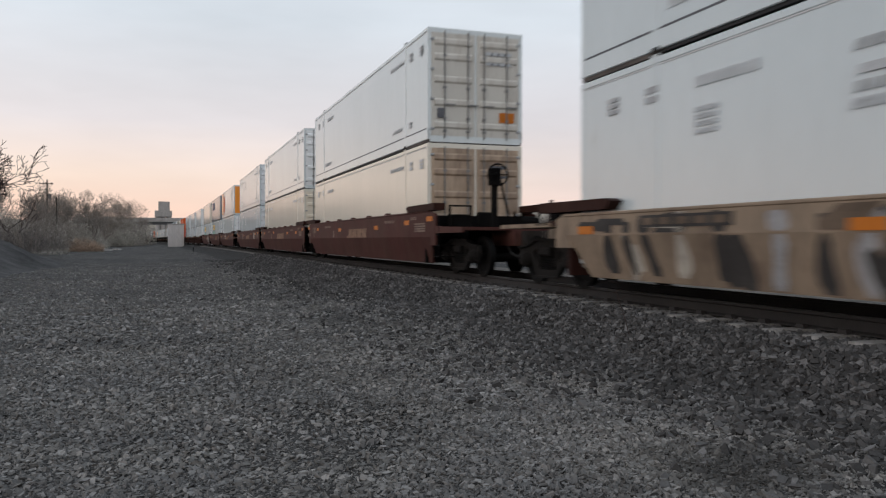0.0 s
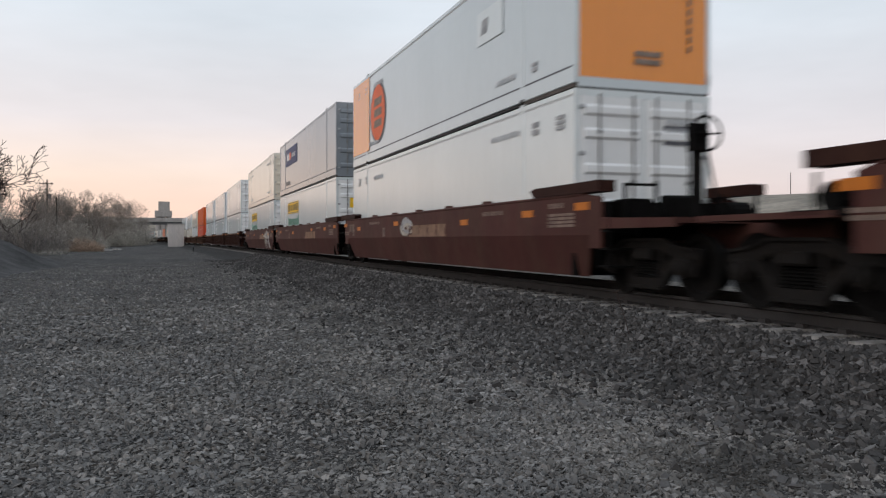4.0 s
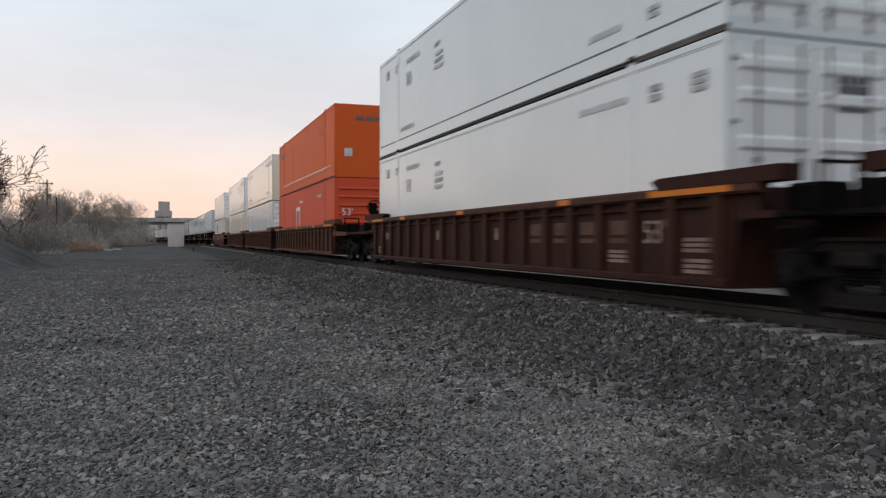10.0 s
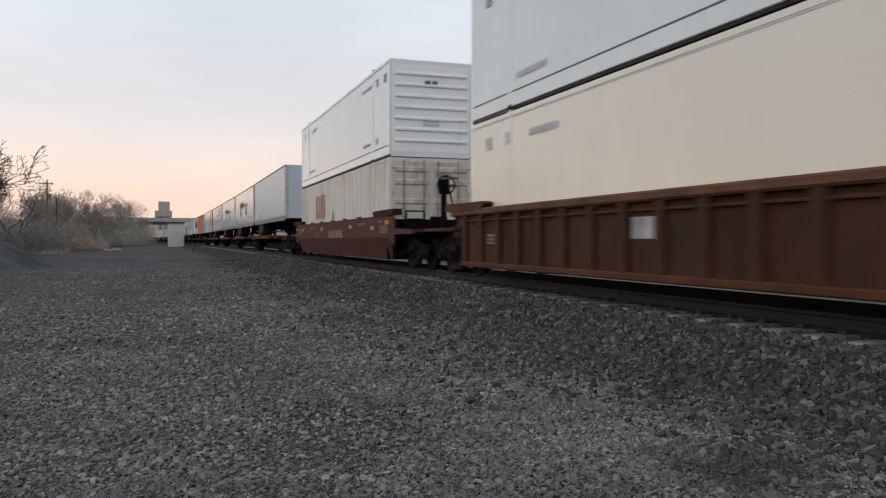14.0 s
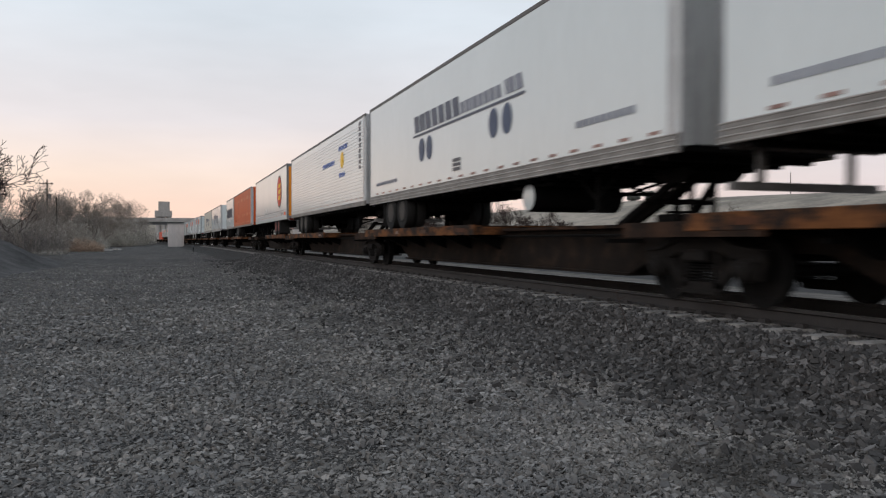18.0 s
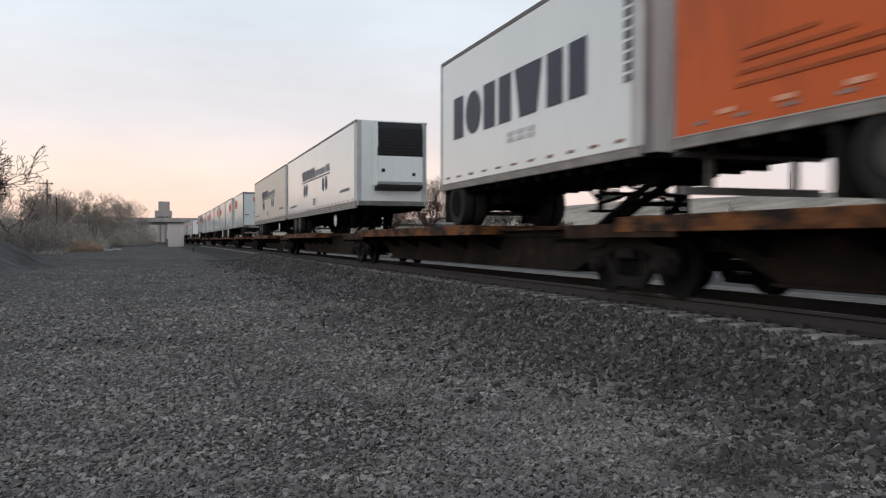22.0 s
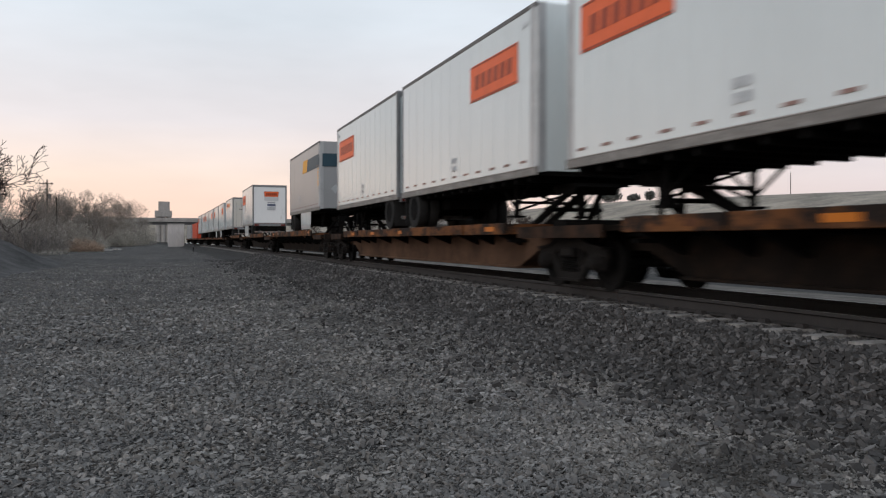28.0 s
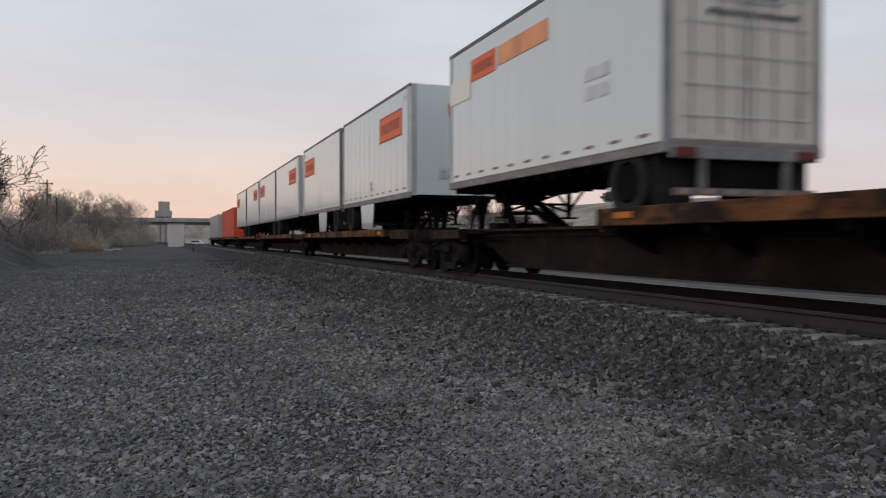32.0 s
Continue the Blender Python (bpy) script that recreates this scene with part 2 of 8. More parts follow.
M_HEAP = mat("dark_spoil", (0.060, 0.057, 0.056), 0.95, var=0.45, scale=0.9, fine=9, bump=0.8, bump_dist=0.06, spec=0.2)
M_GRAFF = mat("grey_spray", (0.30, 0.29, 0.29), 0.7, var=0.35, scale=3, bump=0)



def gravel(name, colour, warm, scale):
    """Packed gravel: pebbles of two sizes in a matrix of grit, with worn and dusty patches."""
    m = bpy.data.materials.new(name)
    m.use_nodes = True
    t = m.node_tree
    n, l = t.nodes, t.links.new
    b = n["Principled BSDF"]
    b.inputs["Roughness"].default_value, b.inputs["Specular IOR Level"].default_value = 0.95, 0.2
    tc = n.new("ShaderNodeTexCoord")
    def rng(src, lo, hi, a, c):
        r = n.new("ShaderNodeMapRange")
        for k, v in (("From Min", lo), ("From Max", hi), ("To Min", a), ("To Max", c)):
            r.inputs[k].default_value = v
        l(src, r.inputs["Value"])
        return r.outputs[0]
    def tex(kind, s, detail=0):
        q = n.new(kind)
        q.inputs["Scale"].default_value = s
        if detail:
            q.inputs["Detail"].default_value = detail
        l(tc.outputs["Object"], q.inputs["Vector"])
        return q
    def math_(op, a, c):
        q = n.new("ShaderNodeMath")
        q.operation = op
        for k, v in ((0, a), (1, c)):
            if isinstance(v, float):
                q.inputs[k].default_value = v
            else:
                l(v, q.inputs[k])
        return q.outputs[0]
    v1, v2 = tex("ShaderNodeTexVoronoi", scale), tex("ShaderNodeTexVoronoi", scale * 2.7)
    patch, broad = tex("ShaderNodeTexNoise", 0.5, 6), tex("ShaderNodeTexNoise", 0.09, 4)
    s1, s2 = n.new("ShaderNodeSeparateColor"), n.new("ShaderNodeSeparateColor")
    l(v1.outputs["Color"], s1.inputs[0])
    l(v2.outputs["Color"], s2.inputs[0])
    tone = math_("MULTIPLY", rng(s1.outputs[0], 0, 1, 0.6, 1.45), rng(s2.outputs[0], 0, 1, 0.6, 1.4))
    tone = math_("MULTIPLY", tone, rng(patch.outputs[0], 0.3, 0.7, 0.72, 1.28))
    tone = math_("MULTIPLY", tone, rng(broad.outputs[0], 0.35, 0.65, 0.85, 1.15))
    # crevice shade painted in: each pebble darkens towards its cell's edge
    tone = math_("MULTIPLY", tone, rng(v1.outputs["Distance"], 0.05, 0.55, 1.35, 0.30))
    mx = n.new("ShaderNodeMix")
    mx.data_type = "RGBA"
    mx.inputs["A"].default_value, mx.inputs["B"].default_value = (*colour, 1), (*warm, 1)
    l(rng(broad.outputs[0], 0.4, 0.6, 0, 1), mx.inputs["Factor"])
    sc = n.new("ShaderNodeVectorMath")
    sc.operation = "SCALE"
    l(mx.outputs["Result"], sc.inputs[0])
    l(tone, sc.inputs["Scale"])
    l(sc.outputs[0], b.inputs["Base Color"])
    bp = n.new("ShaderNodeBump")
    bp.inputs["Strength"].default_value, bp.inputs["Distance"].default_value = 1.0, 0.02
    l(math_("SUBTRACT", 1.0, math_("ADD", v1.outputs["Distance"], math_("MULTIPLY", v2.outputs["Distance"], 0.4))), bp.inputs["Height"])
    l(bp.outputs[0], b.inputs["Normal"])
    return m


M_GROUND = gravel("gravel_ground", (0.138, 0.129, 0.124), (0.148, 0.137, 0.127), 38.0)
M_WELLMARK = mat("worn_stencil", (0.165, 0.118, 0.095), 0.75, var=0.45, scale=5, fine=25, bump=0)
M_LOGO = mat("faded_tan_logo", (0.20, 0.118, 0.078), 0.75, var=0.35, scale=4, fine=20, bump=0)
M_LOGODARK = mat("dim_tan_logo", (0.080, 0.042, 0.027), 0.75, var=0.35, scale=4, fine=20, bump=0)
M_RIMRED = mat("dull_red_rim", (0.16, 0.028, 0.018), 0.6, var=0.25, scale=4, fine=20, bump=0.1)
M_ORANGEGLOSS = paint("glossy_orange_paint", (0.50, 0.095, 0.022), (0.20, 0.05, 0.02), 0.5, (0.50, 0.85), 0.2)
M_DOT = mat("slate_dot_print", (0.055, 0.075, 0.125), 0.5, var=0.15, bump=0)
M_SLATE = mat("slate_wordmark", (0.085, 0.095, 0.125), 0.5, var=0.2, bump=0)
M_STENCIL = mat("grey_stencil", (0.30, 0.305, 0.31), 0.5, var=0.3, bump=0)
M_TAPE = mat("faded_tape", (0.27, 0.165, 0.14), 0.6, var=0.35, scale=5, bump=0)
M_STONE = mat("gravel_stone", (0.172, 0.162, 0.152), 0.9, var=0.22, scale=0.45, fine=70, bump=0.5, second=(0.144, 0.138, 0.134), second_at=(0.44, 0.60), island=0.40, spec=0.2, stain=(3.45, 4.2, 0.72))
M_BALLAST = mat("ballast_stone", (0.075, 0.0715, 0.070), 0.9, var=0.26, scale=0.5, fine=50, bump=0.5, island=0.62, spec=0.15)
M_TIE = mat("tie_concrete", (0.175, 0.165, 0.155), 0.9, var=0.3, scale=3, fine=30, bump=0.3, obj_var=0.25)
M_RAIL = mat("rail_rust", (0.028, 0.025, 0.024), 0.75, 0.0, var=0.2, scale=2, fine=30, bump=0.2)
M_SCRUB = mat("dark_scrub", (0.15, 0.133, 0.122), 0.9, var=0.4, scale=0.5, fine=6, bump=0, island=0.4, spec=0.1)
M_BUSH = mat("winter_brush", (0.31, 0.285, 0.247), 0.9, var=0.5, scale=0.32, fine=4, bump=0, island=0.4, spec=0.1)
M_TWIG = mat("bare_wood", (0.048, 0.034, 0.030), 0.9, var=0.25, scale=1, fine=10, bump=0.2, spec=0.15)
# paler copy of the bare wood: distance haze put into the colour
M_TWIGHAZE = mat("hazed_twigs", (0.215, 0.187, 0.165), 0.9, var=0.25, scale=1, fine=10, bump=0.2, spec=0.1)
M_STRAW = mat("dry_grass", (0.35, 0.25, 0.185), 0.9, var=0.25, scale=0.5, fine=10, bump=0, island=0.35, spec=0.1)
M_HILL = mat("dry_hill", (0.275, 0.238, 0.195), 0.95, var=0.3, scale=0.05, fine=0.9, bump=0.4, bump_dist=0.4, second=(0.165, 0.148, 0.125), second_at=(0.46, 0.62), spec=0.1)
# crowns of the hill trees, with distance haze mixed into their colour
M_LEAF = mat("hazed_evergreen", (0.12, 0.125, 0.115), 0.9, var=0.3, scale=0.3, fine=4, bump=0, island=0.35, spec=0.1)
M_CONC = mat("old_concrete", (0.33, 0.31, 0.29), 0.9, var=0.15, scale=0.3, fine=5, bump=0.2, second=(0.22, 0.21, 0.2), second_at=(0.5, 0.8), streak=3)
M_GIRDER = mat("girder", (0.12, 0.12, 0.125), 0.8, var=0.15, scale=0.3, fine=5, bump=0.1)
# concrete lifted above M_CONC: haze and light on the face are in the colour
M_PIER = mat("hazed_concrete", (0.52, 0.48, 0.46), 0.9, var=0.12, scale=0.5, fine=6, bump=0.2, second=(0.40, 0.36, 0.34), second_at=(0.5, 0.8), streak=3)
M_POLE = mat("creosote_pole", (0.045, 0.036, 0.03), 0.9, var=0.2, scale=2, fine=20, bump=0.3)
M_ROADBED = mat("road_gravel", (0.115, 0.102, 0.090), 0.95, var=0.45, scale=1.6, fine=22, bump=0.5, bump_dist=0.02, second=(0.055, 0.045, 0.038), second_at=(0.56, 0.72), spec=0.1)


# ---- mesh helpers ----
def box(bm, x0, x1, y0, y1, z0, z1):
    v = [bm.verts.new((x, y, z)) for x in (x0, x1) for y in (y0, y1) for z in (z0, z1)]
    for f in ((0, 1, 3, 2), (4, 6, 7, 5), (0, 4, 5, 1), (2, 3, 7, 6), (0, 2, 6, 4), (1, 5, 7, 3)):
        bm.faces.new([v[i] for i in f])
    return v


def bevel_box(bm, x0, x1, y0, y1, z0, z1, r=0.02):
    """A box with chamfered edges along its longest side."""
    sx, sy, sz = x1 - x0, y1 - y0, z1 - z0
    ax = max(range(3), key=lambda i: (sx, sy, sz)[i])
    lo, hi = (x0, y0, z0), (x1, y1, z1)
    a, b = [i for i in range(3) if i != ax]
    ring = [(lo[a] + r, lo[b]), (hi[a] - r, lo[b]), (hi[a], lo[b] + r), (hi[a], hi[b] - r), (hi[a] - r, hi[b]), (lo[a] + r, hi[b]), (lo[a], hi[b] - r), (lo[a], lo[b] + r)]
    ends = []
    for e0 in (lo[ax], hi[ax]):
        row = []
        for p, q in ring:
            c = [0, 0, 0]
            c[ax], c[a], c[b] = e0, p, q
            row.append(bm.verts.new(c))
        ends.append(row)
    for i in range(8):
        bm.faces.new((ends[0][i], ends[0][(i + 1) % 8], ends[1][(i + 1) % 8], ends[1][i]))
    bm.faces.new(ends[0][::-1])
    bm.faces.new(ends[1])


def prism(bm, pts, x0, x1):
    """A side profile of (y, z) points, drawn out from x0 to x1."""
    a = [bm.verts.new((x0, y, z)) for y, z in pts]
    b = [bm.verts.new((x1, y, z)) for y, z in pts]
    n = len(pts)
    for i in range(n):
        bm.faces.new((a[i], a[(i + 1) % n], b[(i + 1) % n], b[i]))
    bm.faces.new(a[::-1])
    bm.faces.new(b)


def rod(bm, p0, p1, r0, r1=None, seg=10, caps=True):
    p0, p1 = Vector(p0), Vector(p1)
    r1 = r0 if r1 is None else r1
    d = (p1 - p0).normalized()
    u = d.orthogonal().normalized()
    w = d.cross(u)
    ra, rb = [], []
    for i in range(seg):
        k = 2 * math.pi * i / seg
        o = u * math.cos(k) + w * math.sin(k)
        ra.append(bm.verts.new(p0 + o * r0))
        rb.append(bm.verts.new(p1 + o * r1))
    for i in range(seg):
        bm.faces.new((ra[i], ra[(i + 1) % seg], rb[(i + 1) % seg], rb[i]))
    if caps:
        bm.faces.new(ra[::-1])
        bm.faces.new(rb)


def lathe_x(bm, x, y, z, profile, seg=20):
    """A turned body round an axis along x: profile of (offset, radius)."""
    rings = []
    for dx, r in profile:
        rings.append([bm.verts.new((x + dx, y + r * math.cos(2 * math.pi * i / seg), z + r * math.sin(2 * math.pi * i / seg))) for i in range(seg)])
    for p, q in zip(rings, rings[1:]):
        for i in range(seg):
            bm.faces.new((p[i], p[(i + 1) % seg], q[(i + 1) % seg], q[i]))
    bm.faces.new(rings[0][::-1])
    bm.faces.new(rings[-1])


def disc(bm, x, y, z, ry, rz, t=0.004, seg=28):
    """An oval print lying against a side wall, facing -x."""
    a = [bm.verts.new((x, y + ry * math.cos(2 * math.pi * i / seg), z + rz * math.sin(2 * math.pi * i / seg))) for i in range(seg)]
    b = [bm.verts.new((x - t, v.co.y, v.co.z)) for v in a]
    for i in range(seg):
        bm.faces.new((a[i], a[(i + 1) % seg], b[(i + 1) % seg], b[i]))
    bm.faces.new(b)


MESHES = {}


def link(name, mesh, parent, label="", m=None):
    ob = new(name, mesh)
    if parent is not None:
        ob.parent = parent
    if m is not None:
        ob.matrix_basis = m
    if label:
        ob["label"] = label
    return ob


def mesh_of(bm, name, material, smooth=False):
    bmesh.ops.recalc_face_normals(bm, faces=bm.faces[:])
    me = bpy.data.meshes.new(name)
    bm.to_mesh(me)
    bm.free()
    me.materials.append(material)
    if smooth:
        for p in me.polygons:
            p.use_smooth = True
        me.set_sharp_from_angle(angle=radians(40))
    return me


def part(name, bm, material, parent, label="", smooth=False, m=None):
    return link(name, mesh_of(bm, name, material, smooth), parent, label, m)


def shared(key, make, name, material, parent, label="", smooth=False, m=None):
    """A part whose mesh is built once for each key and material."""
    k = (key, material.name)
    if k not in MESHES:
        bm = bmesh.new()
        make(bm)
        MESHES[k] = mesh_of(bm, name, material, smooth)
    return link(name, MESHES[k], parent, label, m)


def thing(name, label, category, group="", kind=""):
    return tagged(new(name), label, category, group, kind)


# ---- the train's way ----
def along(l):
    """The pose on the track l metres past the camera: straight, then a wide bend to the left."""
    d = max(0.0, l - 60.0)
    k = 1.1e-4
    return pose(TRACK_X - k * d * d, l, RT, 0, 0, math.degrees(math.atan(2 * k * d)))


def run(t):
    return 17.66347 * t + 0.0185 * (t - 16) ** 2


MOVERS = []         # (thing, its place along the train, its height over the rails)


# ---- track and ground ----
def strip(bm, prof, ys, closed=True):
    """A profile of (offset across, height) swept along the track."""
    rows = []
    for y in ys:
        m = along(y)
        rows.append([bm.verts.new(m @ Vector((x, 0, z))) for x, z in prof])
    n = len(prof)
    for p, q in zip(rows, rows[1:]):
        for i in range(n if closed else n - 1):
            bm.faces.new((p[i], p[(i + 1) % n], q[(i + 1) % n], q[i]))


SWEEP = [-700, -350, -150, -60, -30] + list(range(-20, 60, 4)) + list(range(60, 720, 12))


def rails():
    for side in (-1, 1):
        bm = bmesh.new()
        c = side * 0.7525
        prof = [(-0.037, 0), (-0.037, -0.035), (-0.009, -0.05), (-0.009, -0.155), (-0.07, -0.172), (-0.07, -0.186), (0.07, -0.186), (0.07, -0.172), (0.009, -0.155), (0.009, -0.05), (0.037, -0.035), (0.037, 0)]
        strip(bm, [(c + x, z - 0.002) for x, z in prof], SWEEP)
        rail = part("rail", bm, M_RAIL, None)
        tagged(rail, "rusty steel rail with a polished running top", "rail", "rails", "structure")
        bm = bmesh.new()
        strip(bm, [(c - 0.030, -0.001), (c - 0.026, 0.001), (c - 0.012, 0.001), (c - 0.010, -0.001)], SWEEP, False)
        part("rail_head", bm, M_STEEL, rail, "polished steel running band")
        bm = bmesh.new()
        strip(bm, [(c - 0.010, -0.001), (c + 0.030, -0.001)], SWEEP, False)
        part("rail_head", bm, M_RAILTOP, rail, "dull worn half of the railhead")


def ballast_bed():
    bm = bmesh.new()
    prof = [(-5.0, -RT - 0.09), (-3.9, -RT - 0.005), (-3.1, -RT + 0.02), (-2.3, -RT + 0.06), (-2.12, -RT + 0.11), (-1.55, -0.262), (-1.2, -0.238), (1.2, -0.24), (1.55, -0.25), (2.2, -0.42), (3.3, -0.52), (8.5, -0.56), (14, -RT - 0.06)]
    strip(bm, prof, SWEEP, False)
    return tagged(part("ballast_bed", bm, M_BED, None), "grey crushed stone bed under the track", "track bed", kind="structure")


def ground():
    """One sheet from the camera to the horizon, with a low bank of spoil on the left."""
    xs = [-2500, -1200, -600, -300, -150, -90, -60, -45] + [x * 1.0 for x in range(-36, 7)] + [12, 20, 40, 80, 160, 400, 1000, 2500]
    ys = [-1500, -700, -400, -150, -60, -20, -8] + [y * 1.0 for y in range(-4, 30)] + [30 + 2.0 * i for i in range(40)] + [114, 124, 140, 170, 210, 260, 320, 420, 600, 900, 1500, 3000]
    bm = bmesh.new()
    rows = []
    for y in ys:
        row = []
        for x in xs:
            z = 0.035 * noise.noise((x * 0.22, y * 0.22, 0)) + 0.02 * noise.noise((x * 0.7, y * 0.7, 3))
            if x > 5 or abs(x) > 60 or y > 200:
                z = min(z, 0) * 0.5 - 0.03
            row.append(bm.verts.new((x, y, z)))
        rows.append(row)
    for p, q in zip(rows, rows[1:]):
        for i in range(len(xs) - 1):
            bm.faces.new((p[i], p[i + 1], q[i + 1], q[i]))
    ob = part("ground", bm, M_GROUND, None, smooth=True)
    tagged(ob, "flat dark grey gravel yard beside the track", "ground", kind="structure")


def spoil_heap():
    """A low heap of dark spoil along the yard's left edge."""
    bm = bmesh.new()
    rows = []
    for j in range(45):
        y = 24 + j
        row = []
        for i in range(40):
            x = -5.0 - i * 0.5
            a = max(0, min(1, (-5.4 - x + 0.8 * noise.noise((y * 0.2, 5, 0))) / 3.6)) * max(0, min(1, (y - 26) / 9)) * max(0, min(1, (67 - y) / 16))
            z = 1.5 * a * a * (3 - 2 * a) * (0.85 + 0.35 * noise.noise((x * 0.15, y * 0.1, 7))) + 0.22 * a * noise.noise((x * 0.7, y * 0.6, 1)) + 0.16 * a * noise.noise((x * 1.9, y * 1.7, 4)) - 0.07
            row.append(bm.verts.new((x, y, z)))
        rows.append(row)
    for p, q in zip(rows, rows[1:]):
        for i in range(39):
            bm.faces.new((p[i], p[i + 1], q[i + 1], q[i]))
    tagged(part("spoil_heap", bm, M_HEAP, None, smooth=True), "low heap of dark gravelly spoil", "earth bank", kind="structure")


def road_strip():
    bm = bmesh.new()
    strip(bm, [(1.72, -0.30), (1.80, -0.265), (2.3, -0.40), (3.2, -0.47), (7.5, -0.50), (7.6, -0.55)], SWEEP, False)
    tagged(part("road", bm, M_ROADBED, None), "pale gravel service road beyond the track", "road", kind="structure")


def stones(name, label, material, places, sizes, seed, facets, flat=(0.35, 0.75), tilt=0.28):
    """Loose stones as one body of many small angular pieces."""
    rs = np.random.RandomState(seed)
    n = len(places)
    if facets == 12:        # a rough block
        base = np.array([(x, y, z) for x in (-1, 1) for y in (-1, 1) for z in (-1, 1)], float) * 0.64
        tri = np.array([(0, 1, 3), (0, 3, 2), (4, 6, 7), (4, 7, 5), (0, 4, 5), (0, 5, 1), (2, 3, 7), (2, 7, 6), (0, 2, 6), (0, 6, 4), (1, 5, 7), (1, 7, 3)])
    else:                   # an icosahedron
        g = (1 + 5 ** 0.5) / 2
        base = np.array([(-1, g, 0), (1, g, 0), (-1, -g, 0), (1, -g, 0), (0, -1, g), (0, 1, g), (0, -1, -g), (0, 1, -g), (g, 0, -1), (g, 0, 1), (-g, 0, -1), (-g, 0, 1)], float) / 1.9
        tri = np.array([(0, 11, 5), (0, 5, 1), (0, 1, 7), (0, 7, 10), (0, 10, 11), (1, 5, 9), (5, 11, 4), (11, 10, 2), (10, 7, 6), (7, 1, 8), (3, 9, 4), (3, 4, 2), (3, 2, 6), (3, 6, 8), (3, 8, 9), (4, 9, 5), (2, 4, 11), (6, 2, 10), (8, 6, 7), (9, 8, 1)])
    k = len(base)
    v = base[None] * (1 + rs.uniform(-0.42, 0.42, (n, k, 3)))
    v *= np.stack([rs.uniform(0.8, 1.35, n), rs.uniform(0.6, 1.0, n), rs.uniform(*flat, n)], 1)[:, None]
    q = rs.normal(size=(n, 4)) * np.array([1, tilt, tilt, 1])
    q /= np.linalg.norm(q, axis=1)[:, None]
    w, x, y, z = q.T
    R = np.stack([np.stack([1 - 2 * (y * y + z * z), 2 * (x * y - z * w), 2 * (x * z + y * w)], 1), np.stack([2 * (x * y + z * w), 1 - 2 * (x * x + z * z), 2 * (y * z - x * w)], 1), np.stack([2 * (x * z - y * w), 2 * (y * z + x * w), 1 - 2 * (x * x + y * y)], 1)], 1)
    v = np.einsum("nij,nkj->nki", R, v) * sizes[:, None, None] + places[:, None]
    f = tri[None] + (np.arange(n) * k)[:, None, None]
    me = bpy.data.meshes.new(name)
    me.vertices.add(n * k)
    me.vertices.foreach_set("co", v.reshape(-1).astype(np.float32))
    m = n * len(tri)
    me.loops.add(m * 3)
    me.loops.foreach_set("vertex_index", f.reshape(-1).astype(np.int32))
    me.polygons.add(m)
    me.polygons.foreach_set("loop_start", np.arange(0, m * 3, 3, dtype=np.int32))
    me.update(calc_edges=True)
    me.validate()
    me.shade_flat()
    me.materials.append(material)
    return tagged(new(name, me), label, "gravel", kind="stuff")


def bed_height(x):
    """The bed's height above the ground at x, across the straight track."""
    return np.interp(x - TRACK_X, [-5.0, -3.9, -3.1, -2.3, -2.12, -1.55, -1.2, 1.2, 1.55, 2.2, 3.3], [-0.09, -0.005, 0.02, 0.06, 0.11, RT - 0.262, RT - 0.238, RT - 0.24, RT - 0.25, RT - 0.42, RT - 0.52])


